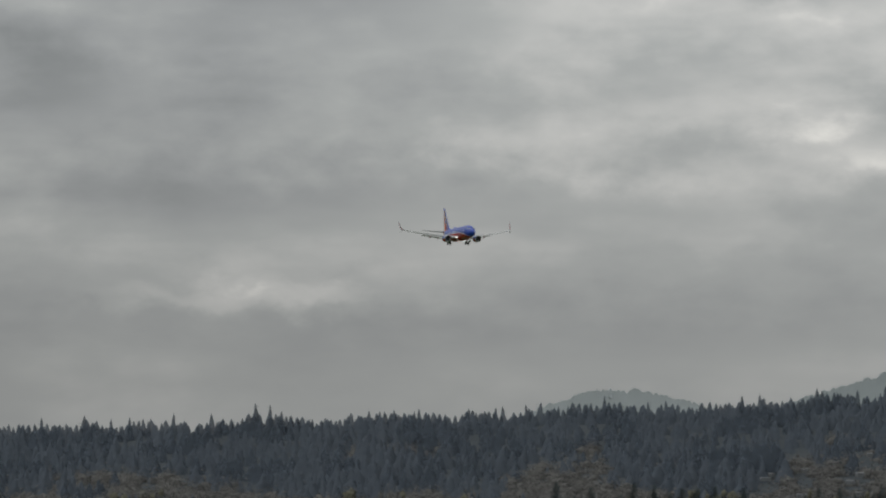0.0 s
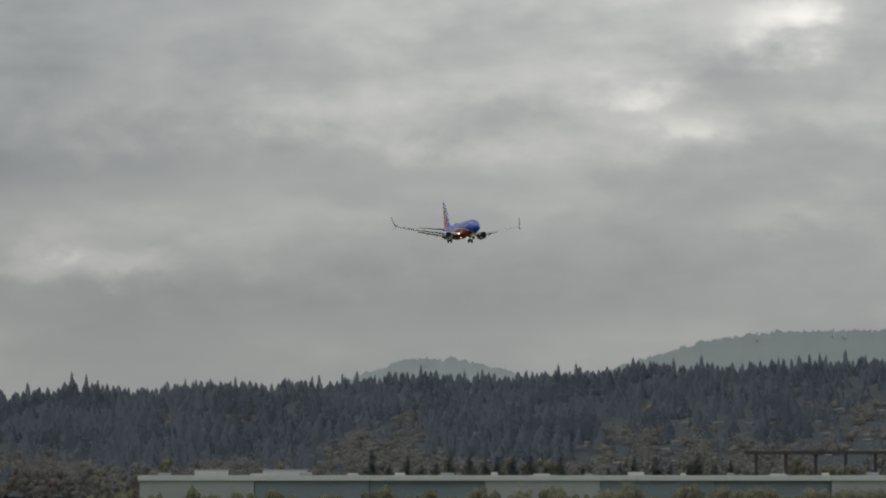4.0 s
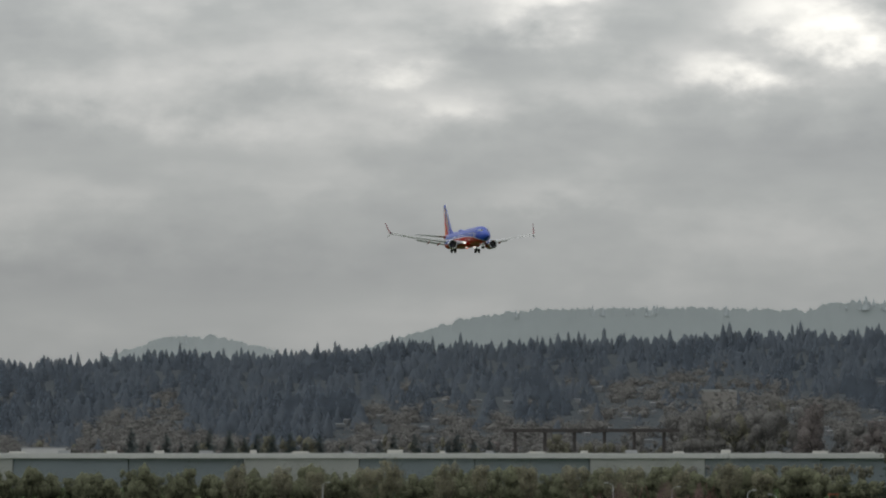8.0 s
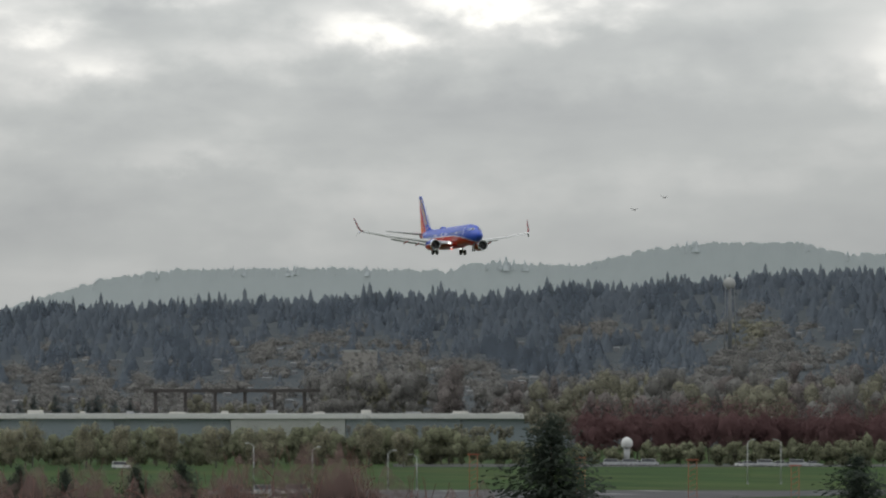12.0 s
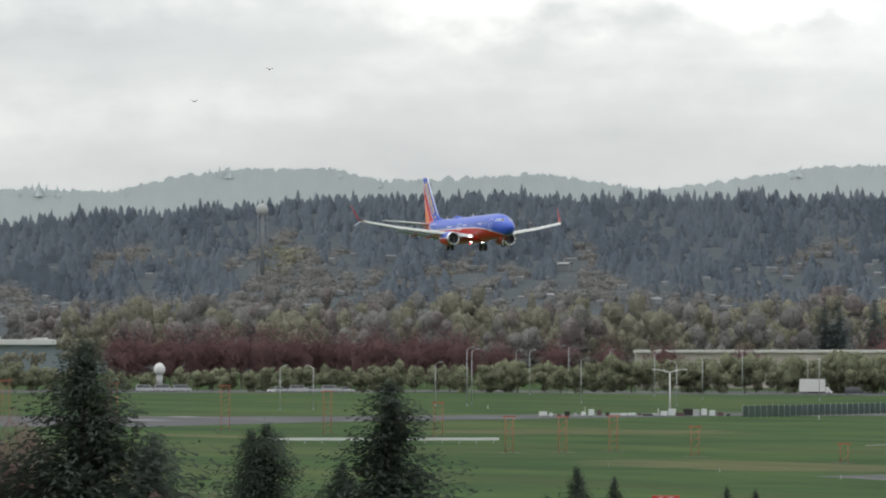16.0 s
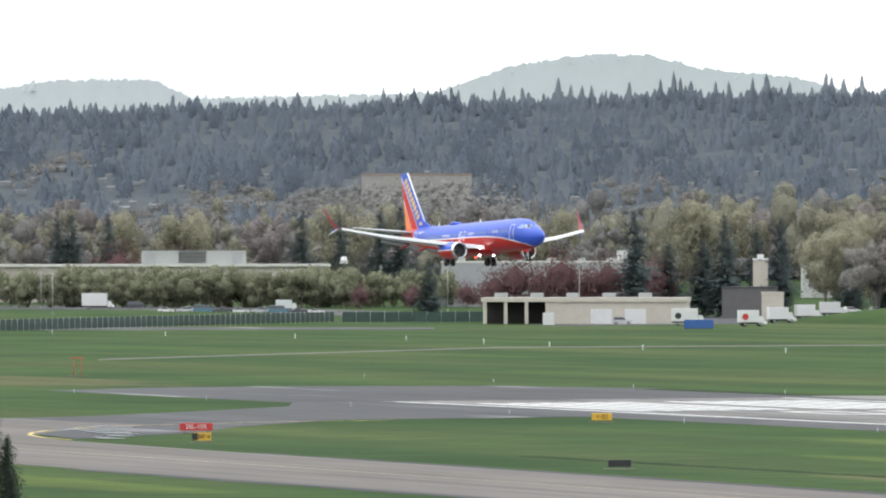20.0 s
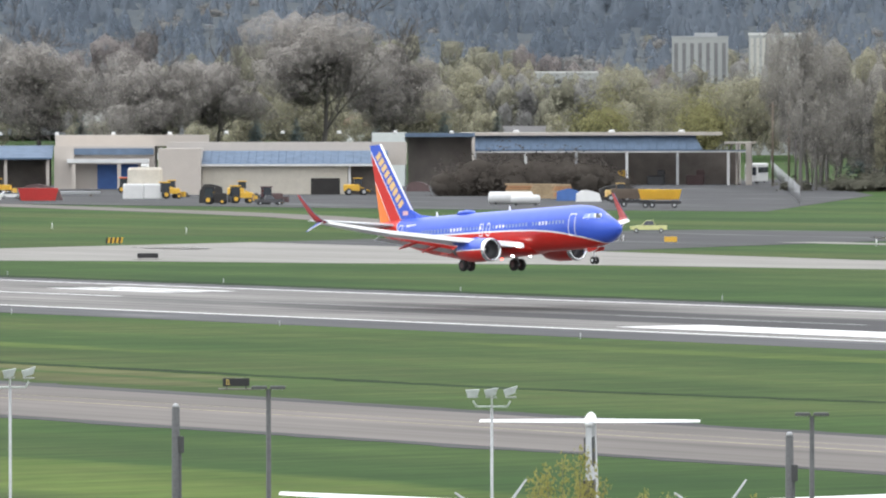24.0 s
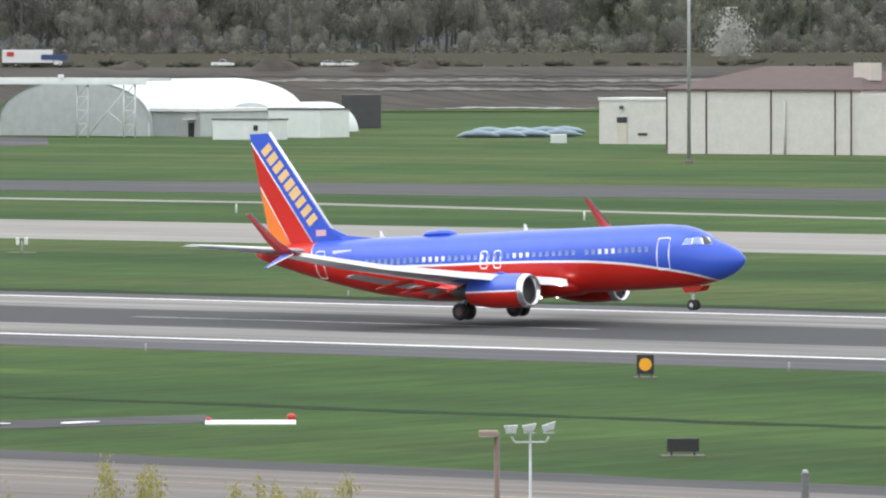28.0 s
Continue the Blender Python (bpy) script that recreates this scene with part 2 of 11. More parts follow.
def grass_material():
    m, nt, bsdf = principled("mown_grass")
    geo = nt.nodes.new("ShaderNodeNewGeometry")

    def noise_at(scale, stretch, detail=4):
        mp, n = nt.nodes.new("ShaderNodeMapping"), nt.nodes.new("ShaderNodeTexNoise")
        mp.inputs["Scale"].default_value = stretch
        nt.links.new(geo.outputs["Position"], mp.inputs[0])
        nt.links.new(mp.outputs[0], n.inputs["Vector"])
        n.inputs["Scale"].default_value, n.inputs["Detail"].default_value = scale, detail
        return n.outputs["Fac"]

    def ramp(fac, stops):
        r = nt.nodes.new("ShaderNodeValToRGB")
        for i, (p, c) in enumerate(stops):
            el = r.color_ramp.elements[i] if i < 2 else r.color_ramp.elements.new(p)
            el.position, el.color = p, (*c, 1)
        nt.links.new(fac, r.inputs[0])
        return r.outputs[0]

    def mixed(fac, a, b, mode="MIX"):
        x = nt.nodes.new("ShaderNodeMix")
        x.data_type, x.blend_type = "RGBA", mode
        if isinstance(fac, float):
            x.inputs["Factor"].default_value = fac
        else:
            nt.links.new(fac, x.inputs["Factor"])
        nt.links.new(a, x.inputs["A"])
        nt.links.new(b, x.inputs["B"])
        return x.outputs["Result"]

    base = ramp(noise_at(0.035, (0.6, 0.8, 1), 5), ((0.36, (0.023, 0.058, 0.0135)), (0.64, (0.044, 0.084, 0.0215))))
    pale = ramp(noise_at(0.022, (0.25, 1, 1), 5), ((0.47, (0.0, 0.0, 0.0)), (0.66, (0.85, 0.85, 0.85))))
    fresh = ramp(noise_at(0.3, (0.5, 1, 1)), ((0.3, (0.054, 0.086, 0.025)), (0.7, (0.080, 0.095, 0.034))))
    straw = ramp(noise_at(0.3, (0.5, 0.3, 1)), ((0.3, (0.076, 0.086, 0.034)), (0.7, (0.122, 0.112, 0.058))))
    col = mixed(pale, base, fresh)
    lush = ramp(noise_at(0.4, (0.5, 0.4, 1)), ((0.3, (0.066, 0.112, 0.022)), (0.7, (0.096, 0.126, 0.034))))
    patches = [(q, lush) for q in ((-440, 206, 120, 14), (-330, 196, 70, 20), (-575, 214, 60, 10), (-255, 205, 40, 18), (-420, 334, 130, 9), (-300, 322, 70, 8), (-245, 262, 40, 6), (-620, 330, 90, 9), (-700, 600, 140, 16), (-560, 302, 120, 7))]
    # dry strips and worn patches
    patches += [(q, straw) for q in ((-1000, 368, 95, 34), (-1350, 460, 70, 60), (-1320, 380, 60, 14), (-500, 277, 110, 5), (-318, 306, 20, 10), (-288, 301, 24, 11), (-470, 268, 60, 8), (-700, 620, 120, 14))]
    for (cx, cy, rx, ry), tint in patches:
        away = nt.nodes.new("ShaderNodeVectorMath")
        away.operation = "MULTIPLY_ADD"
        nt.links.new(geo.outputs["Position"], away.inputs[0])
        away.inputs[1].default_value, away.inputs[2].default_value = (1 / rx, 1 / ry, 0), (-cx / rx, -cy / ry, 0)
        ln = nt.nodes.new("ShaderNodeVectorMath")
        ln.operation = "LENGTH"
        nt.links.new(away.outputs[0], ln.inputs[0])
        w = nt.nodes.new("ShaderNodeMath")
        w.operation = "MULTIPLY_ADD"
        nt.links.new(noise_at(0.08, (0.4, 1, 1), 5), w.inputs[0])
        w.inputs[1].default_value = 0.8
        nt.links.new(ln.outputs["Value"], w.inputs[2])
        col = mixed(ramp(w.outputs[0], ((0.80, (0.85, 0.85, 0.85)), (1.0, (0.0, 0.0, 0.0)), (0.92, (0.4, 0.4, 0.4)))), col, tint)
    # tufts, and long soft swathes left by the mower
    tone = ramp(noise_at(0.5, (1, 0.10, 1), 6), ((0.32, (0.78, 0.80, 0.77)), (0.68, (1.22, 1.20, 1.17))))
    tone2 = ramp(noise_at(3.0, (1, 0.12, 1), 4), ((0.3, (0.82, 0.82, 0.82)), (0.7, (1.16, 1.16, 1.16))))
    swathe = ramp(noise_at(0.07, (0.06, 1, 1), 2), ((0.36, (0.86, 0.88, 0.86)), (0.64, (1.14, 1.12, 1.08))))
    for layer_tone in (tone, tone2, swathe):
        col = mixed(1.0, col, layer_tone, "MULTIPLY")
    nt.links.new(col, bsdf.inputs["Base Color"])
    bsdf.inputs["Roughness"].default_value, bsdf.inputs["Specular IOR Level"].default_value = 0.95, 0.1
    return m


def runway_material(name, light, dark, rubber=0.0, centre=386.0, wet=0.0):
    """Grooved concrete or asphalt: slabs' tone, long streaks, and rubber laid down along the wheel tracks."""
    m, nt, bsdf = principled(name)
    geo = nt.nodes.new("ShaderNodeNewGeometry")

    def noise_at(scale, stretch, detail=4):
        mp, n = nt.nodes.new("ShaderNodeMapping"), nt.nodes.new("ShaderNodeTexNoise")
        mp.inputs["Scale"].default_value = stretch
        nt.links.new(geo.outputs["Position"], mp.inputs[0])
        nt.links.new(mp.outputs[0], n.inputs["Vector"])
        n.inputs["Scale"].default_value, n.inputs["Detail"].default_value = scale, detail
        return n.outputs["Fac"]

    def mth(op, a, b=0.0, clamp=False):
        n = nt.nodes.new("ShaderNodeMath")
        n.operation, n.use_clamp = op, clamp
        for i, v in enumerate((a, b)):
            if isinstance(v, (int, float)):
                n.inputs[i].default_value = v
            else:
                nt.links.new(v, n.inputs[i])
        return n.outputs[0]

    streak = noise_at(0.5, (0.02, 1, 1), 6)
    blot = noise_at(0.08, (0.4, 1, 1), 5)
    fac = mth("ADD", mth("MULTIPLY", streak, 0.6), mth("MULTIPLY", blot, 0.4))
    if rubber:
        sep = nt.nodes.new("ShaderNodeSeparateXYZ")
        nt.links.new(geo.outputs["Position"], sep.inputs[0])
        off = mth("ABSOLUTE", mth("SUBTRACT", sep.outputs["Y"], centre))
        near = mth("SUBTRACT", 1.0, mth("DIVIDE", mth("ABSOLUTE", mth("SUBTRACT", off, 5.0)), 7.5), True)
        start = mth("DIVIDE", mth("ADD", sep.outputs["X"], 640.0), 160.0, True)
        tracks = mth("MULTIPLY", mth("MULTIPLY", near, start), mth("ADD", noise_at(0.9, (0.004, 1, 1), 5), 0.25))
        fac = mth("SUBTRACT", fac, mth("MULTIPLY", tracks, rubber))
    mr = nt.nodes.new("ShaderNodeMapRange")
    mr.inputs["From Min"].default_value, mr.inputs["From Max"].default_value = 0.3, 0.65
    nt.links.new(fac, mr.inputs["Value"])
    mix = nt.nodes.new("ShaderNodeMix")
    mix.data_type = "RGBA"
    mix.inputs["A"].default_value, mix.inputs["B"].default_value = (*dark, 1), (*light, 1)
    nt.links.new(mr.outputs[0], mix.inputs["Factor"])
    nt.links.new(mix.outputs["Result"], bsdf.inputs["Base Color"])
    bsdf.inputs["Roughness"].default_value, bsdf.inputs["Specular IOR Level"].default_value = 0.9, 0.12
    if wet:
        # thin standing water in long patches
        pool = nt.nodes.new("ShaderNodeMapRange")
        pool.inputs["From Min"].default_value, pool.inputs["From Max"].default_value = 0.56, 0.68
        pool.inputs["To Min"].default_value, pool.inputs["To Max"].default_value = 0.9, 0.9 - 0.6 * wet
        nt.links.new(noise_at(0.09, (0.16, 1, 1), 5), pool.inputs["Value"])
        nt.links.new(pool.outputs[0], bsdf.inputs["Roughness"])
        bsdf.inputs["Specular IOR Level"].default_value = 0.25
    return m


GRASS = grass_material()
# Shade among tall blades is put into this dark grass colour.
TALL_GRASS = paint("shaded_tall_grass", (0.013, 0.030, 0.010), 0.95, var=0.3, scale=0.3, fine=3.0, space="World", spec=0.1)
WATER = paint("standing_water", (0.05, 0.055, 0.06), 0.06, var=0.05, space="World")
PALE_MARK = paint("worn_pale_line", (0.34, 0.33, 0.30), 0.8, var=0.2, scale=0.3, fine=2.0, space="World")
CONCRETE = runway_material("grooved_concrete", (0.275, 0.263, 0.248), (0.065, 0.064, 0.066), 0.85)
ASPHALT = runway_material("worn_asphalt", (0.098, 0.097, 0.103), (0.045, 0.045, 0.049), wet=0.9)
SLAB = runway_material("taxiway_concrete", (0.202, 0.183, 0.170), (0.106, 0.097, 0.090))
SLAB_PALE = runway_material("pale_taxiway_concrete", (0.29, 0.277, 0.258), (0.185, 0.177, 0.165))
PERIMETER = runway_material("damp_road_asphalt", (0.070, 0.070, 0.074), (0.030, 0.030, 0.033), wet=0.5)
GRAVEL = runway_material("damp_gravel", (0.104, 0.096, 0.092), (0.048, 0.045, 0.043), wet=0.6)
DIRT = runway_material("bare_earth", (0.092, 0.074, 0.062), (0.048, 0.040, 0.035), wet=0.7)
WHITE_MARK = paint("white_marking_paint", (0.70, 0.70, 0.69), 0.7, var=0.06, scale=0.3, fine=2.0, space="World")
RUBBED_WHITE = paint("rubber_stained_white", (0.20, 0.20, 0.20), 0.8, var=0.3, scale=0.2, fine=2.0, space="World")
WORN_YELLOW = paint("worn_yellow_line", (0.27, 0.235, 0.150), 0.8, var=0.2, scale=0.2, fine=1.5, space="World")
YELLOW_MARK = paint("yellow_marking_paint", (0.55, 0.42, 0.12), 0.7, var=0.12, scale=0.3, fine=2.0, space="World")
METAL = paint("galvanised_steel", (0.42, 0.43, 0.44), 0.5, 0.4, var=0.1)
DARK_METAL = paint("dark_steel", (0.07, 0.07, 0.075), 0.5, 0.3)
WOODPOLE = paint("weathered_wood", (0.16, 0.125, 0.10), 0.85, var=0.15, fine=12)
BLACK = paint("black_paint", (0.02, 0.02, 0.022), 0.5)
RED = paint("red_paint", (0.50, 0.035, 0.03), 0.5, var=0.08)
ORANGE = paint("orange_paint", (0.75, 0.16, 0.05), 0.55, var=0.1)
YELLOW = paint("yellow_paint", (0.72, 0.42, 0.04), 0.5, var=0.08)
WHITE = paint("white_paint", (0.68, 0.68, 0.675), 0.5, var=0.05)
CREAM = paint("cream_wall", (0.54, 0.50, 0.43), 0.8, var=0.06, fine=3)
BEIGE = paint("beige_cladding", (0.52, 0.47, 0.425), 0.75, var=0.03, fine=3)
GREYWALL = paint("grey_cladding", (0.36, 0.37, 0.38), 0.6, var=0.06)
BLUE = paint("blue_paint", (0.04, 0.12, 0.36), 0.5, var=0.1)
TEAL = paint("faded_blue_paint", (0.09, 0.19, 0.26), 0.6, var=0.12)
BLUE_ROOF = paint("blue_metal_roof", (0.120, 0.165, 0.235), 0.7, 0.0, var=0.15, spec=0.2)
RED_ROOF = paint("red_metal_roof", (0.36, 0.07, 0.05), 0.5, 0.1, var=0.1)
DULL_BEIGE = paint("dull_beige_wall", (0.345, 0.330, 0.308), 0.85, var=0.08, fine=2)
BROWN_ROOF = paint("brown_shingle_roof", (0.095, 0.062, 0.06), 0.8, var=0.12)
GLASS = paint("dark_glass", (0.03, 0.035, 0.045), 0.12, var=0.05, spec=0.8)
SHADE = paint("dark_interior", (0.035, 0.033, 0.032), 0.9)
INTERIOR = paint("dusty_shed_lining", (0.17, 0.150, 0.135), 0.9, var=0.2, scale=0.3)
RAW_STEEL = paint("primed_steel", (0.085, 0.075, 0.075), 0.8, var=0.2)
TYRE = paint("black_rubber", (0.022, 0.022, 0.024), 0.75)
BARK = paint("grey_brown_bark", (0.15, 0.13, 0.115), 0.9, var=0.2)
FIR = foliage("fir_needles", (0.046, 0.060, 0.050), (0.084, 0.101, 0.079), 0.4, 0.1, 0.3, 0.8)
# Haze put into the needle colour: paler and bluer than FIR.
FIR_FAR = foliage("hazed_fir_needles", (0.156, 0.184, 0.220), (0.186, 0.215, 0.252), 0.05, 0.0, 0.2, 4.0, 0.34)
# Floor colour holds the shade under the firs, with haze mixed in.
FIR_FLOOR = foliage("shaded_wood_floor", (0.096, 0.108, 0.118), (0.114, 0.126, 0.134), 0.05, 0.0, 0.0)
# FIR made paler and bluer: haze of the middle distance put into it.
FIR_MID = foliage("hazed_field_fir_needles", (0.089, 0.115, 0.118), (0.125, 0.156, 0.151), 0.15, 0.0, 0.2, 1.2)
# Buds and twigs raised well above bare wood's tone, with haze painted in.
BUDS = foliage("hazed_olive_buds", (0.293, 0.280, 0.204), (0.350, 0.333, 0.237), 0.05, 0.05, 0.35, 4.0, 0.58, 0.45)
TWIGS = foliage("hazed_brown_twigs", (0.313, 0.292, 0.270), (0.367, 0.343, 0.318), 0.05, 0.05, 0.35, 4.0, 0.62, 0.45)
BRUSH = foliage("cut_brown_brush", (0.092, 0.080, 0.070), (0.128, 0.112, 0.098), 0.15, 0.0, 0.3, 2.0, 0.2)
# Young leaf green greyed and lifted: haze over the hedge is in the colour.
LEAF = foliage("hazed_green_leaves", (0.198, 0.207, 0.136), (0.255, 0.265, 0.172), 0.08, 0.05, 0.3, 3.0, 0.35, 0.5)
WILLOW = foliage("yellow_green_willow", (0.205, 0.200, 0.095), (0.270, 0.258, 0.125), 0.10, 0.05, 0.3, 2.5, 0.40, 0.5)
SPRING = foliage("yellow_spring_leaves", (0.26, 0.245, 0.080), (0.36, 0.335, 0.120), 0.5, 0.1, 0.4, 0.6)
PLUM = foliage("dark_red_plum_leaves", (0.152, 0.088, 0.090), (0.189, 0.112, 0.114), 0.12, 0.05, 0.3, 2.0, 0.15)
BLOSSOM = foliage("pale_blossom", (0.36, 0.36, 0.33), (0.5, 0.5, 0.46))
# Distance haze painted into the hills' base colours as pale blue-grey.
HAZE_B = foliage("haze_painted_hill_woods", (0.50, 0.545, 0.565), (0.525, 0.57, 0.59), 0.1, 0.0, 0.0)
HAZE_C = foliage("haze_painted_distance", (0.54, 0.58, 0.60), (0.56, 0.60, 0.62), 0.1, 0.0, 0.0)


# ---- mesh tools ----
class Geo:
    """Collects vertices and faces of one mesh."""

    def __init__(self):
        self.v, self.f, self.s = [], [], []

    def add(self, verts, faces, smooth=False):
        n = len(self.v)
        self.v.extend([tuple(p) for p in verts])
        self.f.extend([tuple(i + n for i in f) for f in faces])
        self.s.extend([smooth] * len(faces))
        return self

    def box(self, x, y, z, sx, sy, sz, rz=0.0, bevel=0.0):
        """A box on its base centre (x, y, z); bevel chamfers the upright and top edges."""
        c, s = math.cos(rz), math.sin(rz)
        hx, hy = sx / 2, sy / 2
        if bevel:
            b = min(bevel, hx * 0.8, hy * 0.8, sz * 0.8)
            ring = lambda i, zz: [(px, py, zz) for px, py in ((hx - i, hy - i - b), (hx - i - b, hy - i), (-hx + i + b, hy - i), (-hx + i, hy - i - b), (-hx + i, -hy + i + b), (-hx + i + b, -hy + i), (hx - i - b, -hy + i), (hx - i, -hy + i + b))]
            rings = [ring(0, 0), ring(0, sz - b), ring(b * 0.7, sz)]
            pts = [p for r in rings for p in r]
            faces = [tuple(range(7, -1, -1)), tuple(range(16, 24))]
            for k in range(2):
                faces += [(k * 8 + i, k * 8 + (i + 1) % 8, k * 8 + 8 + (i + 1) % 8, k * 8 + 8 + i) for i in range(8)]
        else:
            pts = [(px, py, pz) for pz in (0, sz) for px, py in ((-hx, -hy), (hx, -hy), (hx, hy), (-hx, hy))]
            faces = [(3, 2, 1, 0), (4, 5, 6, 7), (0, 1, 5, 4), (1, 2, 6, 5), (2, 3, 7, 6), (3, 0, 4, 7)]
        return self.add([(x + px * c - py * s, y + px * s + py * c, z + pz) for px, py, pz in pts], faces)

    def tube(self, a, b, r0, r1=None, n=8, caps=True, smooth=True):
        a, b = Vector(a), Vector(b)
        r1 = r0 if r1 is None else r1
        w = (b - a).normalized()
        u = w.cross(Vector((0, 0, 1)) if abs(w.z) < 0.95 else Vector((1, 0, 0))).normalized()
        t = w.cross(u)
        ring = lambda p, r: [p + (u * math.cos(k * 2 * math.pi / n) + t * math.sin(k * 2 * math.pi / n)) * r for k in range(n)]
        self.add(ring(a, r0) + ring(b, r1), [(k, (k + 1) % n, n + (k + 1) % n, n + k) for k in range(n)], smooth)
        if caps:
            k = len(self.v) - 2 * n
            self.f += [tuple(range(k + n - 1, k - 1, -1)), tuple(range(k + n, k + 2 * n))]
            self.s += [False, False]
        return self

    def loft(self, rings, smooth=True, caps=True):
        n, pts, faces = len(rings[0]), [p for r in rings for p in r], []
        for k in range(len(rings) - 1):
            faces += [(k * n + i, k * n + (i + 1) % n, k * n + n + (i + 1) % n, k * n + n + i) for i in range(n)]
        self.add(pts, faces, smooth)
        if caps:
            k, e = len(self.v) - len(pts), len(self.v) - n
            self.f += [tuple(range(k + n - 1, k - 1, -1)), tuple(range(e, e + n))]
            self.s += [False, False]
        return self

    def prism(self, poly, z0, z1, place=None):
        """A polygon in x, y lifted from z0 to z1; place maps the points."""
        n = len(poly)
        pts = [(x, y, z0) for x, y in poly] + [(x, y, z1) for x, y in poly]
        if place:
            pts = [place(*p) for p in pts]
        return self.add(pts, [tuple(range(n - 1, -1, -1)), tuple(range(n, 2 * n))] + [(i, (i + 1) % n, n + (i + 1) % n, n + i) for i in range(n)])

    def build(self, name, material, parent=None, label="", matrix=None):
        me = bpy.data.meshes.new(name)
        me.from_pydata(self.v, [], self.f)
        me.polygons.foreach_set("use_smooth", self.s)
        me.materials.append(material)
        me.update()
        ob = new(name, me)
        if parent:
            ob.parent = parent
        if matrix:
            ob.matrix_basis = matrix
        if label:
            ob["label"] = label
        return ob


def part(name, geo, material, parent, label=""):
    return geo.build(name, material, parent, label)


def array_mesh(name, verts, tris, material, parent=None, smooth=False):
    """One mesh from arrays of vertices and triangles."""
    me = bpy.data.meshes.new(name)
    verts, tris = np.asarray(verts, np.float32), np.asarray(tris, np.int32)
    me.vertices.add(len(verts))
    me.vertices.foreach_set("co", verts.ravel())
    me.loops.add(tris.size)
    me.loops.foreach_set("vertex_index", tris.ravel())
    me.polygons.add(len(tris))
    me.polygons.foreach_set("loop_start", np.arange(0, tris.size, 3, dtype=np.int32))
    if smooth:
        me.polygons.foreach_set("use_smooth", np.ones(len(tris), dtype=bool))
    me.update(calc_edges=True)
    me.materials.append(material)
    ob = new(name, me)
    if parent:
        ob.parent = parent
    return ob


def base(name, label, category, x=0, y=0, z=0, rz=0, group="", kind=""):
    """An empty at a thing's base, which parents its parts."""
    ob = new(name)
    ob.matrix_basis = pose(x, y, z, 0, 0, rz)
    return tagged(ob, label, category, group, kind)


def polar(azimuth, distance):
    """Plan place by the angle to the left of straight across the runway, in degrees, and the distance from the viewpoint."""
    a = radians(azimuth)
    return -distance * math.sin(a), distance * math.cos(a)


def slab(name, poly, top, material, label, category="pavement", thick=0.3):
    g = Geo().prism(poly, top - thick, top)
    return tagged(g.build(name, material), label, category, "", "structure")


# ---- ground ----
def make_ground():
    n = 96
    pts, tri = [(0, 0, 0)], []
    for r in (300, 1200, 2600, 3400, 4930):
        for k in range(n):
            a = 2 * math.pi * k / n
            z = 0 if r < 3000 else (4.0 if r < 4000 else 30.0)
            pts.append((r * math.cos(a), r * math.sin(a), z))
    tri += [(0, 1 + k, 1 + (k + 1) % n) for k in range(n)]
    for q in range(4):
        a = 1 + q * n
        for k in range(n):
            i, j = a + k, a + (k + 1) % n
            tri += [(i, i + n, j + n), (i, j + n, j)]
    tagged(array_mesh("ground", pts, tri, GRASS), "mown green airfield grass with dry straw-coloured patches", "grass", "", "structure")


make_ground()
CY = 386.0
slab("runway_shoulder", [(-925, CY - 38), (600, CY - 38), (600, CY + 34), (-905, CY + 38), (-930, CY + 28), (-940, CY), (-938, CY - 20)], 0.02, ASPHALT, "dark asphalt runway shoulder and blast pad")
slab("runway", [(-842, CY - 27), (600, CY - 27), (600, CY + 27), (-842, CY + 27)], 0.05, CONCRETE, "grey grooved concrete runway with dark rubber streaks")
slab("taxiway_near", [(-800, 150), (-690, 190), (-660, 222), (-620, 229), (-460, 231.3), (-400, 233.2), (600, 233.6), (600, 257), (-300, 255.6), (-440, 258.6), (-650, 260), (-690, 261), (-706, 264), (-718, 270), (-732, 280), (-744, 291), (-779, 289), (-776, 250), (-772, 225), (-800, 205)], 0.03, SLAB, "grey concrete taxiway with worn edges")
slab("taxiway_connection", [(-779, 285), (-744, 287), (-728, 277), (-712, 267), (-694, 264), (-712, 284), (-734, 297), (-757, 318), (-759, 349.5), (-846, 349.5), (-822, 339), (-799, 316), (-785, 300)], 0.026, ASPHALT, "dark damp asphalt link between taxiway and runway")
slab("apron_near", [(-250, 140), (600, 140), (600, 233), (-283, 233), (-280, 232), (-276, 230), (-273.4, 227.2), (-271.6, 223.5), (-268.4, 218), (-262, 202), (-256, 186)], 0.027, ASPHALT, "dark asphalt apron beside the taxiway")
slab("taxiway_far", [(-800, 419), (-806, 458), (-786, 475), (-762, 487), (-740, 503), (-693, 518), (-439, 524), (600, 540), (600, 590), (-476, 576), (-571, 571), (-660, 562), (-735, 546), (-800, 552), (-830, 560), (-886, 556), (-880, 540), (-866, 500), (-838, 458), (-850, 419)], 0.03, SLAB_PALE, "pale concrete taxiway beyond the runway")
slab("service_road", [(-838, 606), (-775, 609), (-735, 624), (-640, 638), (-542, 643), (-506, 643), (-442, 628), (-412, 622), (-300, 612), (600, 600), (600, 605), (-300, 617), (-412, 627), (-442, 633), (-506, 649), (-542, 649), (-640, 644), (-735, 630), (-775, 616), (-838, 613)], 0.04, SLAB_PALE, "narrow pale service road")
slab("yard_path", [(-1260, 716), (-1121, 688), (-1083, 678), (-1031, 659), (-935, 614), (-912, 600), (-906, 607), (-932, 624), (-1028, 671), (-1080, 691), (-1120, 702), (-1260, 730)], 0.045, SLAB, "narrow grey path from the yard to the taxiway")
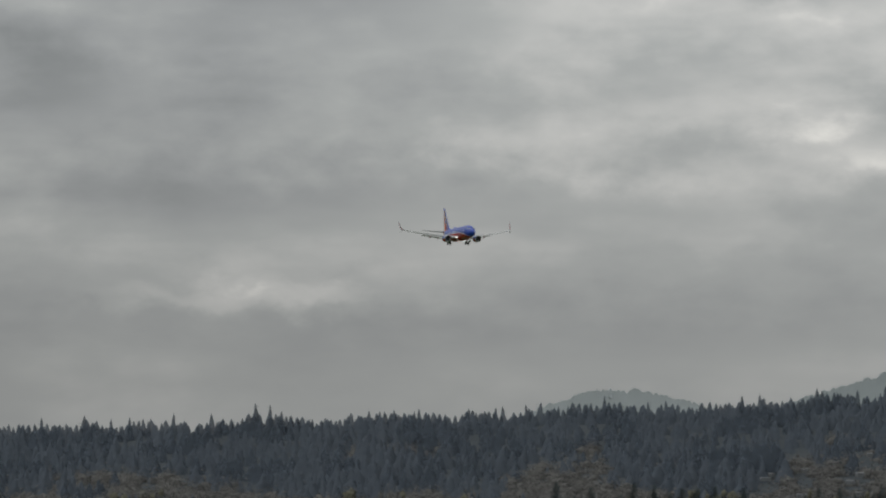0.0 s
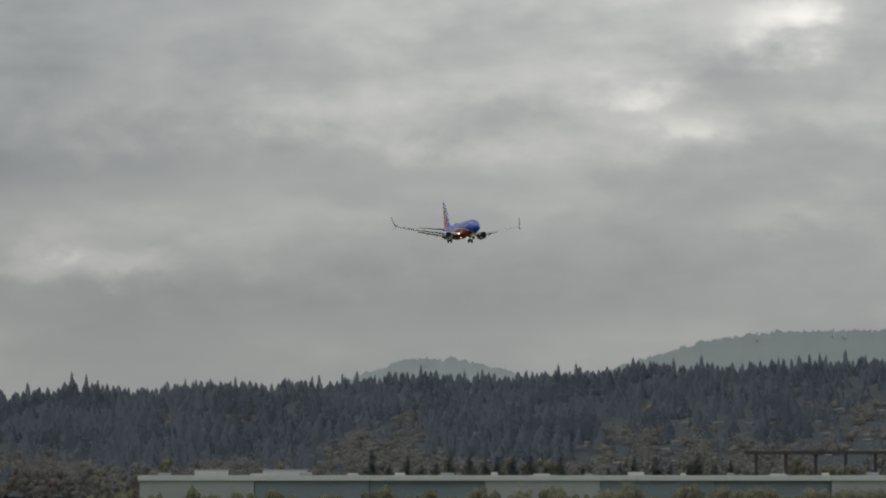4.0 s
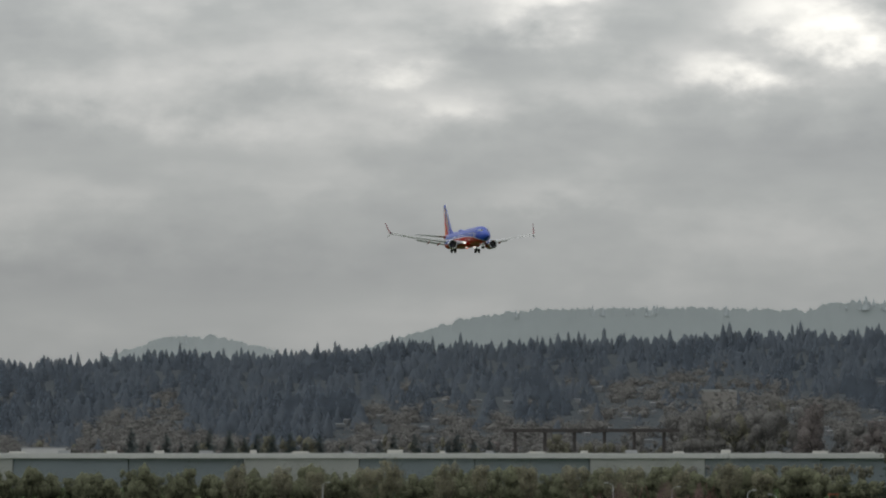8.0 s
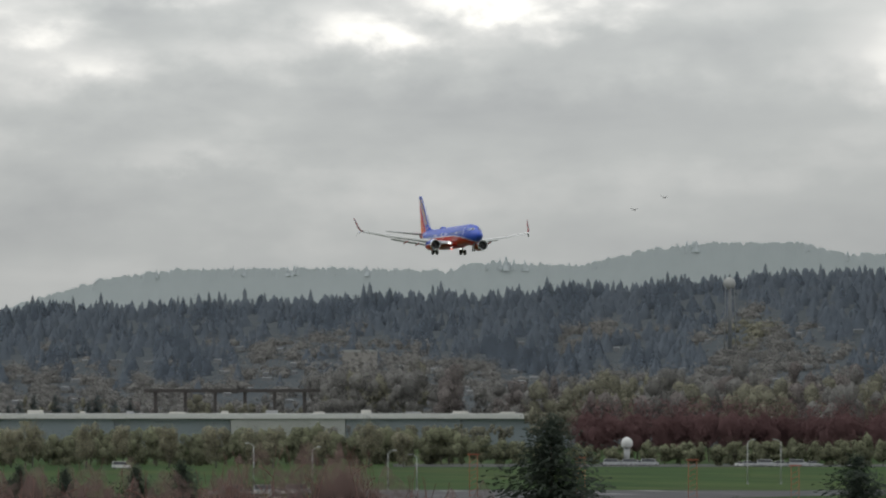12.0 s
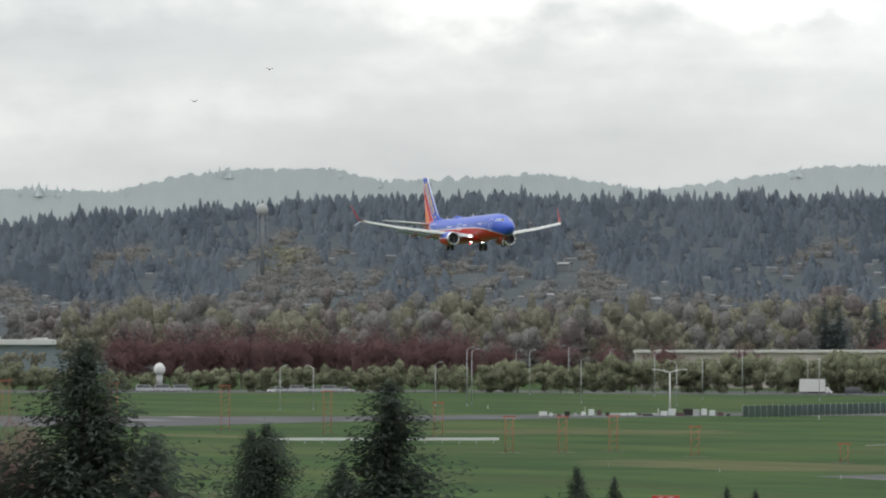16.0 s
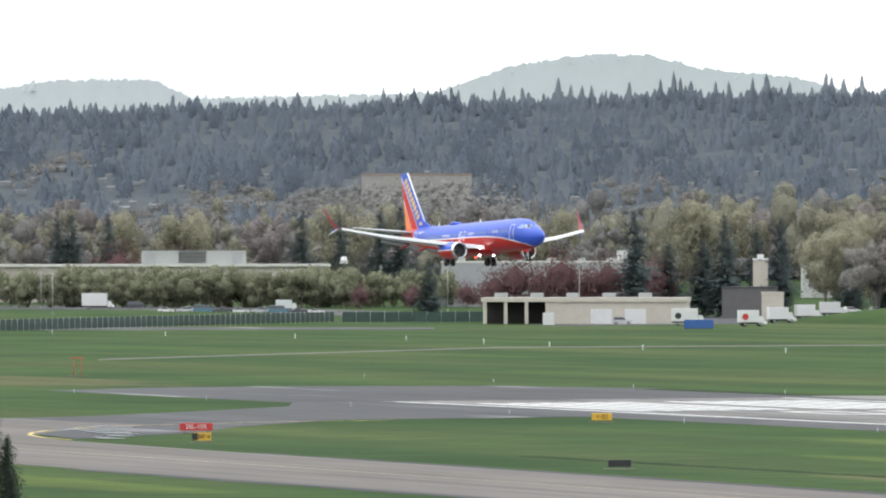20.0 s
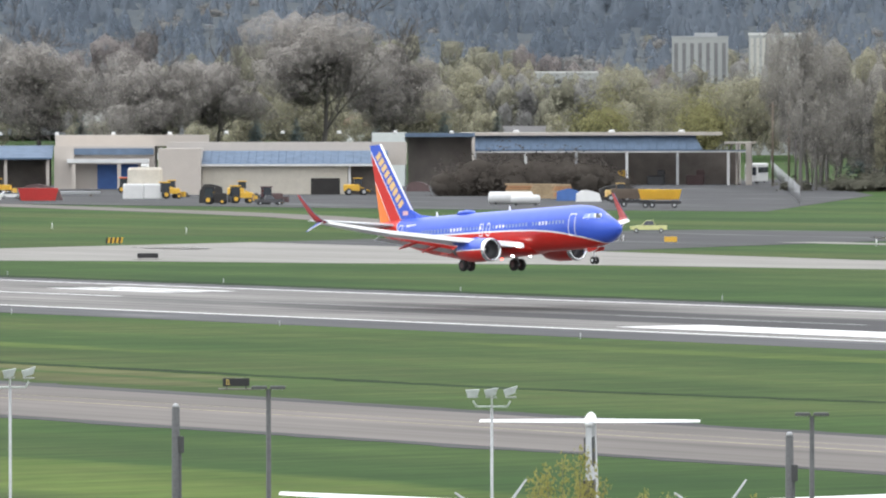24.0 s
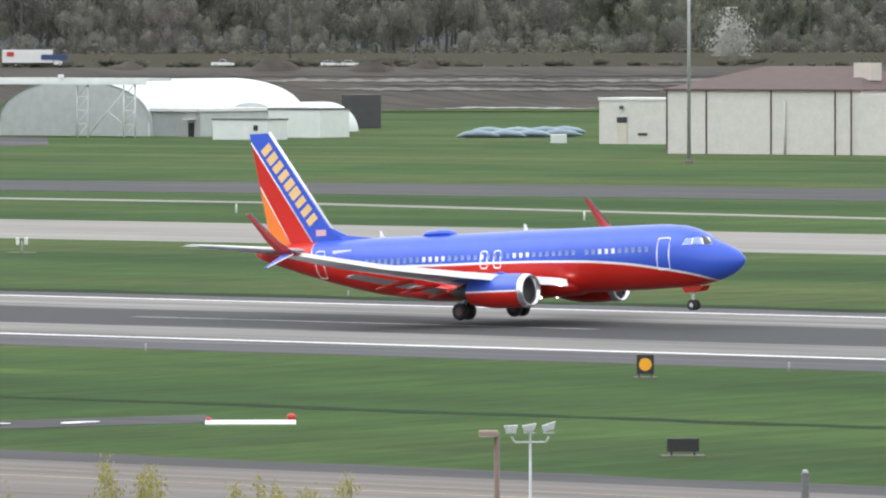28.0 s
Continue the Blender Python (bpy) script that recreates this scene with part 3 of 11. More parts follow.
slab("perimeter_road", [(-884, 552), (-800, 548), (-812, 570), (-822, 590), (-837, 622), (-830, 655), (-790, 668), (-610, 674), (-490, 686), (600, 725), (600, 780), (-520, 737), (-560, 733), (-650, 713), (-830, 709), (-867, 691), (-904, 668), (-930, 658), (-928, 640), (-903, 598)], 0.035, PERIMETER, "grey asphalt perimeter road joining the taxiway")
slab("hangar_apron", [(-815, 727), (-862, 815), (-872, 843), (-905, 900), (-899, 1001), (-843, 1015), (-782, 942), (-781, 908), (-753, 849), (-706, 737), (-655, 714), (-610, 676), (-640, 650), (-700, 643), (-735, 640), (-772, 668), (-826, 708)], 0.04, PERIMETER, "dark wet asphalt apron in front of the hangars")


def marks():
    g = Geo()
    for k in range(6):
        for sgn in (-1, 1):
            g.box(-803, CY + sgn * (3.4 + k * 3.45), 0.052, 46, 1.75, 0.006)
    tagged(g.build("threshold_marking", WHITE_MARK), "row of white runway threshold bars", "marking", "", "structure")
    for name, x, ln, offs, wd in (("touchdown_marking_triple", -664, 23, (11.9, 15.2, 18.6), 1.85), ("aiming_point_marking", -508, 42, (15.5,), 9.1), ("touchdown_marking_double", -370, 23, (11.9, 15.2), 1.85), ("touchdown_marking_single", -217, 23, (11.9, 15.2), 1.85)):
        for sgn in (-1, 1):
            g = Geo()
            for o in offs:
                g.box(x, CY + sgn * o, 0.052, ln, wd, 0.006)
            tagged(g.build(name, WHITE_MARK), "white painted runway marking", "marking", "", "structure")
    for sgn, y in ((-1, 360.3), (1, 411.7)):
        tagged(Geo().box(-120, y, 0.052, 1440, 0.95, 0.006).build("edge_stripe", WHITE_MARK), "white painted runway edge stripe", "marking", "", "structure")
    for k in range(14):
        tagged(Geo().box(-722 + k * 61, CY, 0.052, 36.6, 0.9, 0.006).build("centreline_dash", WHITE_MARK if k < 2 else RUBBED_WHITE), "white painted centreline dash", "marking", "centreline dashes", "structure")
    g = Geo()
    for y0, dx in ((-8.5, 0), (-3.5, 0), (2.5, 0), (7.0, 0)):
        g.box(-762, CY + y0, 0.052, 18, 1.1, 0.006)
    g.box(-754, CY - 6, 0.052, 1.4, 6, 0.006).box(-770, CY - 6, 0.052, 1.4, 6, 0.006).box(-770, CY + 5, 0.052, 1.4, 5, 0.006)
    tagged(g.build("runway_designation", WHITE_MARK), "white painted runway designation strokes", "marking", "", "structure")
    tagged(Geo().box(-450, 246.5, 0.033, 2000, 0.4, 0.006).build("taxiway_centreline", WORN_YELLOW), "yellow taxiway centreline", "marking", "", "structure")
    tagged(Geo().box(-450, 250.0, 0.033, 2000, 0.18, 0.006).build("taxiway_edge_line", WORN_YELLOW), "thin yellow taxiway line", "marking", "", "structure")


def painted_curve(name, pts, width, label, material=None):
    """A flat painted band along a smooth line of ground points."""
    g, n = Geo(), len(pts)
    v = []
    for i, (x, y) in enumerate(pts):
        x0, y0 = pts[max(0, i - 1)]
        x1, y1 = pts[min(n - 1, i + 1)]
        d = math.hypot(x1 - x0, y1 - y0)
        nx, ny = -(y1 - y0) / d * width / 2, (x1 - x0) / d * width / 2
        v += [(x + nx, y + ny, 0.052), (x - nx, y - ny, 0.052)]
    g.add(v, [(2 * i, 2 * i + 1, 2 * i + 3, 2 * i + 2) for i in range(n - 1)])
    tagged(g.build(name, material or YELLOW_MARK), label, "marking", "", "structure")


marks()
APRON_EDGE = ((-292, 234.8), (-284.5, 233.9), (-280.3, 232.6), (-277.6, 231.3), (-275.6, 229.8), (-273.6, 227.6), (-272.2, 225.2), (-270.6, 222.2), (-268.4, 218.4), (-262.4, 202.6), (-256.4, 186.5))
painted_curve("apron_edge_line", APRON_EDGE, 0.2, "curved yellow edge line of the apron")
painted_curve("apron_edge_line", [(x + 0.8, y + 0.7) for x, y in APRON_EDGE], 0.2, "curved yellow edge line of the apron")
painted_curve("apron_stand_line", [(-258.1, 217.3), (-260.2, 227.1), (-261.6, 232.0)], 0.25, "pale worn line across the apron", PALE_MARK)
painted_curve("apron_stand_line", [(-234.8, 223.1), (-236.4, 232.5)], 0.25, "pale worn line across the apron", PALE_MARK)
painted_curve("connection_edge_line", [(-690 - 62 * math.sin(k / 10 * 1.5708), 322 - 60 * math.cos(k / 10 * 1.5708)) for k in range(11)], 0.5, "curved yellow edge line at the taxiway connection")
slab("apron_yellow_patch", [(-238.4, 235.0), (-234.0, 235.0), (-233.6, 236.4), (-238.0, 236.4)], 0.05, YELLOW_MARK, "worn yellow painted patch on the apron")
slab("apron_yellow_patch", [(-264.4, 233.2), (-262.4, 233.2), (-262.2, 234.2), (-264.2, 234.2)], 0.05, YELLOW_MARK, "worn yellow painted patch on the apron")


def ragged_strip(name, low, high, top, material, label, seed, rough=0.7, step=2.5):
    """A strip between two lines of ground points, with worn uneven edges."""
    r = np.random.default_rng(seed)
    xs = np.arange(low[0][0], low[-1][0], step)
    edge = lambda line, k: [(x, y + k * (r.random() * rough + rough * noise.noise((x * 0.09, k, seed)))) for x, y in zip(xs, np.interp(xs, [p[0] for p in line], [p[1] for p in line]))]
    a, b, g = edge(low, -1), edge(high, 1), Geo()
    n = len(a)
    g.add([(x, y, top) for x, y in a + b] + [(x, y, top - 0.2) for x, y in a + b],
          [(i, i + 1, n + i + 1, n + i) for i in range(n - 1)] + [(2 * n + i, 2 * n + i + 1, i + 1, i) for i in range(n - 1)] + [(n + i, n + i + 1, 3 * n + i + 1, 3 * n + i) for i in range(n - 1)])
    return tagged(g.build(name, material), label, "verge", "", "structure")


ragged_strip("taxiway_shoulder", [(-640, 259.5), (-440, 258), (-300, 255.2), (0, 256)], [(-640, 261), (-440, 261.5), (-330, 258), (-306, 261.5), (-297, 264), (-292, 268.5), (-284, 270.5), (-278, 265), (-270, 259.5), (-230, 260.5), (0, 261)], 0.024, PERIMETER, "dark crumbling asphalt shoulder of the taxiway", 4)
ragged_strip("taxiway_shoulder", [(-600, 227.5), (-460, 229.8), (-400, 231.4), (-286, 232.4)], [(-600, 229.8), (-460, 231.8), (-400, 233.6), (-286, 234)], 0.022, PERIMETER, "dark crumbling asphalt shoulder of the taxiway", 5)
ragged_strip("shaggy_verge", [(-900, 420), (0, 420)], [(-900, 423.5), (0, 423.5)], 0.026, TALL_GRASS, "unmown grass strip, its shade painted dark, along the runway's far edge", 6, 1.2, 4.0)
# Flat strip, not dug: dark colour alone marks the furrow.
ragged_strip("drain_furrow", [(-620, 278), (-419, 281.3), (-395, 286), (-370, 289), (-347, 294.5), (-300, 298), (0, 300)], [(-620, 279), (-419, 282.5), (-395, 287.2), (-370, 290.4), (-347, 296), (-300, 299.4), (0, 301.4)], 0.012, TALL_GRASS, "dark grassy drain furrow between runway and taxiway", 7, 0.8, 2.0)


def pools():
    """Shallow rain pools on the pavements."""
    r = np.random.default_rng(12)
    for x, y, a, b in ((-302.6, 252.4, 1.0, 0.5), (-298.3, 252.4, 0.7, 0.4), (-298.6, 257.6, 0.8, 0.5), (-291.5, 258.8, 1.2, 0.6), (-291.0, 264.0, 1.0, 0.5), (-285.0, 263.0, 1.1, 0.6), (-276, 257.6, 1.0, 0.5),
                       (-728, 277, 5, 2.4), (-716, 276, 6, 2.0), (-704, 272, 4, 1.4), (-738, 284, 5, 1.6), (-694, 267.5, 3, 1.0), (-836, 462, 9, 2.5), (-822, 470, 6, 2), (-846, 448, 8, 3), (-815, 455, 5, 2), (-852, 520, 8, 4), (-880, 600, 12, 5), (-850, 640, 10, 5), (-800, 690, 16, 4), (-700, 694, 22, 4), (-231.5, 281, 0.7, 1.0), (-233.8, 278.2, 0.4, 0.5)):
        n = 22
        k0 = r.uniform(0, 6)
        ring = [(x + a * math.cos(2 * math.pi * k / n) * (1 + 0.3 * math.sin(3 * k * 2 * math.pi / n + k0) + 0.12 * r.normal()), y + b * math.sin(2 * math.pi * k / n) * (1 + 0.3 * math.sin(2 * k * 2 * math.pi / n + k0) + 0.12 * r.normal())) for k in range(n)]
        tagged(Geo().prism(ring, 0.0, 0.056).build("rain_pool", WATER), "shallow bright rain pool on the pavement", "puddle", "rain pools", "structure")


pools()


def wet_streaks():
    """Long thin films of rain water across the hangar apron."""
    r = np.random.default_rng(21)
    for a, dd, ln, dp in ((46.9, 1075, 20, 12), (46.35, 1060, 26, 9), (45.7, 1040, 18, 14), (46.6, 1010, 16, 5), (45.3, 1000, 24, 7), (44.9, 1090, 15, 10), (45.0, 960, 22, 4), (46.2, 952, 16, 4), (44.3, 1020, 18, 6), (43.6, 1000, 14, 6), (44.6, 1120, 10, 8), (43.9, 975, 20, 4), (47.3, 1040, 12, 5), (43.0, 1010, 16, 4), (42.4, 1060, 14, 6), (41.5, 1150, 12, 10), (40.6, 1200, 14, 9)):
        n, k0 = 26, r.uniform(0, 6)
        cx, cy = polar(a, dd)
        t = radians(a + r.uniform(-6, 6))
        ring = []
        for k in range(n):
            q = 2 * math.pi * k / n
            u = ln / 2 * math.cos(q) * (1 + 0.15 * r.normal())
            v = dp / 2 * math.sin(q) * (0.7 + 0.5 * math.sin(4 * q + k0) + 0.15 * r.normal())
            ring.append((cx + u * math.cos(t) - v * math.sin(t), cy + u * math.sin(t) + v * math.cos(t)))
        tagged(Geo().prism(ring, 0.0, 0.058).build("rain_pool", WATER), "long thin film of rain water on the apron", "puddle", "rain pools", "structure")


wet_streaks()


# ---- airliner ----
def livery_material():
    """Blue over red with a white cheat line; the tail end is red."""
    m, nt, bsdf = principled("airliner_paint")
    co = nt.nodes.new("ShaderNodeTexCoord")
    sep = nt.nodes.new("ShaderNodeSeparateXYZ")
    nt.links.new(co.outputs["Object"], sep.inputs[0])
    curve = nt.nodes.new("ShaderNodeFloatCurve")
    c = curve.mapping.curves[0]
    stops = ((0.0, 1.0), (0.155, 1.0), (0.165, 0.72), (0.19, 0.58), (0.25, 0.53), (0.40, 0.505), (0.55, 0.50), (0.65, 0.49), (0.76, 0.46), (0.86, 0.385), (0.935, 0.28), (0.96, 0.15), (1.0, 0.0))
    for i, (x, y) in enumerate(stops):
        if i < 2:
            c.points[0 if i == 0 else -1].location = (x, y)
        else:
            c.points.new(x, y)
    curve.mapping.update()

    def mth(op, a, b=0.0, clamp=False):
        n = nt.nodes.new("ShaderNodeMath")
        n.operation, n.use_clamp = op, clamp
        for i, v in enumerate((a, b)):
            if isinstance(v, (int, float)):
                n.inputs[i].default_value = v
            else:
                nt.links.new(v, n.inputs[i])
        return n.outputs[0]

    nt.links.new(mth("DIVIDE", mth("ADD", sep.outputs["X"], 20.0), 40.0, True), curve.inputs["Value"])
    line = mth("MULTIPLY", curve.outputs[0], 7.0)
    d = mth("SUBTRACT", sep.outputs["Z"], line)
    upper = mth("GREATER_THAN", d, 0.0)
    white = mth("LESS_THAN", mth("ABSOLUTE", d), 0.075)
    n = nt.nodes.new("ShaderNodeTexNoise")
    n.inputs["Scale"].default_value, n.inputs["Detail"].default_value = 0.8, 6
    nt.links.new(co.outputs["Object"], n.inputs["Vector"])

    def mixed(fac, a, b):
        x = nt.nodes.new("ShaderNodeMix")
        x.data_type = "RGBA"
        nt.links.new(fac, x.inputs["Factor"])
        for k, v in (("A", a), ("B", b)):
            if isinstance(v, tuple):
                x.inputs[k].default_value = (*v, 1)
            else:
                nt.links.new(v, x.inputs[k])
        return x.outputs["Result"]

    blue = mixed(n.outputs["Fac"], (0.036, 0.090, 0.51), (0.052, 0.120, 0.62))
    red = mixed(n.outputs["Fac"], (0.50, 0.014, 0.009), (0.63, 0.024, 0.014))
    col = mixed(white, mixed(upper, red, blue), (0.8, 0.8, 0.8))
    nt.links.new(col, bsdf.inputs["Base Color"])
    bsdf.inputs["Roughness"].default_value, bsdf.inputs["Coat Weight"].default_value = 0.32, 0.15
    bsdf.inputs["Specular IOR Level"].default_value = 0.35
    bsdf.inputs["Coat Roughness"].default_value = 0.12
    return m


LIVERY = livery_material()
AIR_BLUE = paint("airliner_blue", (0.040, 0.100, 0.56), 0.32, var=0.05, coat=0.15, spec=0.35)
AIR_RED = paint("airliner_red", (0.56, 0.018, 0.012), 0.32, var=0.05, coat=0.15, spec=0.35)
# AIR_RED darkened: the winglets' shadow is put into the colour.
AIR_SHADED_RED = paint("shaded_red_gloss_paint", (0.33, 0.020, 0.022), 0.35, var=0.04)
AIR_NAVY = paint("dark_blue_gloss_paint", (0.05, 0.06, 0.13), 0.35, var=0.04)
AIR_ORANGE = paint("airliner_orange", (0.82, 0.20, 0.025), 0.35, var=0.05, coat=0.3)
AIR_GOLD = paint("airliner_gold", (0.80, 0.55, 0.24), 0.4, var=0.05)
FLAG_PINK = paint("flag_pink", (0.72, 0.45, 0.45), 0.5, var=0.1)
AIR_WHITE = paint("airliner_white", (0.88, 0.88, 0.88), 0.35, var=0.03)
AIR_GREY = paint("wing_grey", (0.66, 0.67, 0.69), 0.4, 0.0, var=0.06)
# Sky reflection painted into the pane as a pale blue base colour.
WINDOW_PALE = paint("pale_window_reflection_glass", (0.24, 0.32, 0.56), 0.3, var=0.25, scale=1.2, spec=0.4)
POLISHED = paint("polished_metal", (0.75, 0.76, 0.78), 0.22, 0.9, var=0.03)
LAMP = glow("landing_lamp", (1.0, 0.96, 0.9), 14.0)
BEACON = glow("red_beacon", (1.0, 0.08, 0.05), 8.0)


def ellipse(x, y, zt, zb, w, n=32):
    """A body section: half width w, from zb to zt."""
    zc, hh = (zt + zb) / 2, (zt - zb) / 2
    return [(x, y + w * math.cos(2 * math.pi * k / n), zc + hh * math.sin(2 * math.pi * k / n)) for k in range(n)]


def wing_section(xl, chord, y, z, thick, n=9):
    """A closed airfoil ring in the plane y: leading edge at xl, chord towards the tail."""
    up, lo = [], []
    for i in range(n):
        t = (1 - math.cos(math.pi * i / (n - 1))) / 2
        h = thick * chord * 5 * (0.2969 * math.sqrt(t) - 0.126 * t - 0.3516 * t * t + 0.2843 * t ** 3 - 0.1015 * t ** 4)
        camber = 0.02 * chord * math.sin(math.pi * t)
        up.append((xl - t * chord, y, z + camber + h + 0.004))
        lo.append((xl - t * chord, y, z + camber - h - 0.004))
    return up + lo[::-1]


def airliner():
    p = base("airliner", "blue and red twin-jet airliner with wheels down, landing", "airplane")
    st = ((0.0, 3.05, 2.95, 0.05), (0.12, 3.28, 2.72, 0.26), (0.45, 3.56, 2.42, 0.55), (1.0, 3.88, 2.10, 0.88), (1.7, 4.16, 1.85, 1.18), (2.3, 4.40, 1.70, 1.38), (2.9, 4.78, 1.60, 1.54), (3.5, 5.06, 1.52, 1.67), (4.4, 5.29, 1.46, 1.79), (5.6, 5.40, 1.42, 1.87), (7, 5.43, 1.40, 1.88), (12, 5.43, 1.38, 1.88), (18, 5.43, 1.38, 1.88), (24, 5.43, 1.40, 1.88), (26, 5.43, 1.52, 1.87), (28, 5.43, 1.78, 1.80), (30, 5.42, 2.18, 1.66), (32, 5.40, 2.66, 1.45), (34, 5.36, 3.20, 1.14), (36, 5.28, 3.78, 0.78), (37.4, 5.16, 4.20, 0.45), (38.1, 5.0, 4.50, 0.2))
    body = part("fuselage", Geo().loft([ellipse(19.6 - s, 0, a, b, w) for s, a, b, w in st]), LIVERY, p, "blue fuselage with red belly and white line")
    fairing = Geo().loft([ellipse(x, 0, zt, zb, w, 24) for x, zt, zb, w in ((8.0, 2.2, 1.6, 0.8), (6.8, 2.5, 1.22, 1.75), (4, 2.7, 1.12, 2.12), (-1, 2.7, 1.12, 2.15), (-4, 2.6, 1.2, 1.95), (-7, 2.2, 1.6, 0.9))])
    part("wing_fairing", fairing, AIR_RED, p)
    def skin(s, z):
        """Half width of the body at station s and height z."""
        for (s0, a0, b0, w0), (s1, a1, b1, w1) in zip(st, st[1:]):
            if s0 <= s <= s1:
                k = (s - s0) / (s1 - s0)
                zt, zb, w = a0 + (a1 - a0) * k, b0 + (b1 - b0) * k, w0 + (w1 - w0) * k
                t = (z - (zt + zb) / 2) / ((zt - zb) / 2)
                return w * math.sqrt(max(0.0, 1 - t * t))
        return 0.0

    # cockpit glass: curved panes on the skin
    def patch(quad, sgn, lift):
        n, pts = 4, []
        for i in range(n + 1):
            for j in range(n + 1):
                u, v = i / n, j / n
                q = [quad[0][k] * (1 - u) * (1 - v) + quad[1][k] * u * (1 - v) + quad[2][k] * u * v + quad[3][k] * (1 - u) * v for k in (0, 1)]
                pts.append((19.6 - q[0] + lift * 0.5, sgn * (skin(q[0], q[1]) + lift), q[1] + lift * 0.6))
        return Geo().add(pts, [(i * (n + 1) + j, i * (n + 1) + j + 1, (i + 1) * (n + 1) + j + 1, (i + 1) * (n + 1) + j) for i in range(n) for j in range(n)], True)

    for sgn in (-1, 1):
        for quad, mat in ((((1.90, 4.06), (2.34, 4.06), (2.72, 4.56), (2.45, 4.43)), GLASS), (((2.41, 4.06), (2.98, 4.07), (3.05, 4.50), (2.81, 4.53)), WINDOW_PALE), (((3.05, 4.08), (3.58, 4.16), (3.48, 4.44), (3.13, 4.48)), WINDOW_PALE)):
            part("cockpit_window", patch(quad, sgn, 0.03), mat, p)
        part("windscreen_frame", patch(((1.87, 4.035), (3.61, 4.10), (3.49, 4.48), (2.44, 4.47)), sgn, 0.012), AIR_WHITE, p, "pale windscreen surround")
    pane = Geo().box(0, 0, -0.19, 0.26, 0.05, 0.38, bevel=0.06)
    for sgn in (-1, 1):
        first = None
        for k in range(44):
            s = 6.1 + k * 0.508
            if 10.9 < s < 11.3:
                continue
            y = sgn * (skin(s, 3.88) - 0.005)
            if first is None:
                first = part("cabin_window", pane, WINDOW_PALE, p)
                bright = part("cabin_window", pane, AIR_WHITE, p, "bright white cabin window")
                bright.matrix_basis = pose(19.6 - 8.65, sgn * (skin(8.65, 3.88) - 0.005), 3.88)
                first.matrix_basis = pose(19.6 - s, y, 3.88)
            else:
                o = (bright if k % 13 in (5, 6, 7) or k in (25, 34) else first).copy()
                scene.collection.objects.link(o)
                o.parent = p
                o.matrix_basis = pose(19.6 - s, y, 3.88)
        for s, z0, z1, w in ((4.9, 2.62, 4.55, 0.86), (32.0, 3.0, 4.72, 0.76), (17.6, 3.18, 4.25, 0.52), (18.65, 3.18, 4.25, 0.52)):
            ring = []
            cr, hw = 0.14, w / 2
            for cx, cz, a0 in ((hw - cr, z1 - cr, 0), (-hw + cr, z1 - cr, 90), (-hw + cr, z0 + cr, 180), (hw - cr, z0 + cr, 270)):
                ring += [(cx + cr * math.cos(radians(a0 + q)), cz + cr * math.sin(radians(a0 + q))) for q in (0, 30, 60, 90)]
                if a0 in (90, 270):
                    ring += [(ring[-1][0], z0 + cr + (z1 - z0 - 2 * cr) * (q if a0 == 270 else 1 - q)) for q in (0.2, 0.4, 0.6, 0.8)]
            m2 = len(ring)
            mid = (0.0, (z0 + z1) / 2)
            secs = []
            for xa, za in ring:
                dx, dz = xa - mid[0], za - mid[1]
                dl = math.hypot(dx, dz)
                dx, dz = dx / dl * 0.05, dz / dl * 0.05
                y0 = skin(s - xa, za)
                secs.append([(19.6 - s + xa + dx, sgn * y0, za + dz), (19.6 - s + xa, sgn * (y0 + 0.035), za), (19.6 - s + xa - dx, sgn * y0, za - dz), (19.6 - s + xa, sgn * (y0 - 0.035), za)])
            g = Geo().add([q for sec in secs for q in sec], [(i * 4 + j, i * 4 + (j + 1) % 4, (i + 1) % m2 * 4 + (j + 1) % 4, (i + 1) % m2 * 4 + j) for i in range(m2) for j in range(4)])
            part("door_outline", g, AIR_WHITE, p, "white door outline")
    # wings with flaps, winglets and engines
    for sgn in (-1, 1):
        g = Geo().loft([wing_section(xl, c, sgn * y, z, th) for xl, c, y, z, th in ((7.0, 8.2, 1.2, 2.05, 0.075), (5.0, 6.0, 4.2, 2.45, 0.055), (3.4, 4.7, 6.6, 2.80, 0.048), (0.6, 3.2, 12.0, 3.62, 0.045), (-1.75, 1.75, 17.0, 4.62, 0.045))])
        wing = part("wing", g, AIR_GREY, p, "grey swept wing")
        g = Geo()
        lead = ((7.05, 1.7, 2.10), (5.05, 4.2, 2.47), (3.45, 6.6, 2.82), (0.65, 12.0, 3.64), (-1.7, 17.0, 4.64))
        g.loft([[(x + 0.26, sgn * y, z - 0.36 * k), (x + 0.16, sgn * y, z + 0.26 * k), (x - 0.45, sgn * y, z + 0.40 * k), (x - 0.02, sgn * y, z - 0.32 * k)] for (x, y, z), k in zip(lead, (0.74, 0.68, 0.62, 0.52, 0.4))], smooth=False)
        part("slat", g, AIR_WHITE, wing, "bright bare-metal leading edge slat")
        for y0, y1, xa, xb, ca, cb, za, zb in ((2.1, 5.7, -1.0, -1.1, 1.5, 1.3, 1.82, 2.35), (6.0, 11.0, -1.15, -2.25, 1.2, 0.8, 2.42, 3.25)):
            g = Geo().loft([[(xa, sgn * y0, za), (xa - ca * 0.5, sgn * y0, za - 0.04), (xa - ca, sgn * y0, za - 0.24), (xa - ca * 0.45, sgn * y0, za - 0.13)], [(xb, sgn * y1, zb), (xb - cb * 0.5, sgn * y1, zb - 0.03), (xb - cb, sgn * y1, zb - 0.18), (xb - cb * 0.45, sgn * y1, zb - 0.1)]], smooth=False)
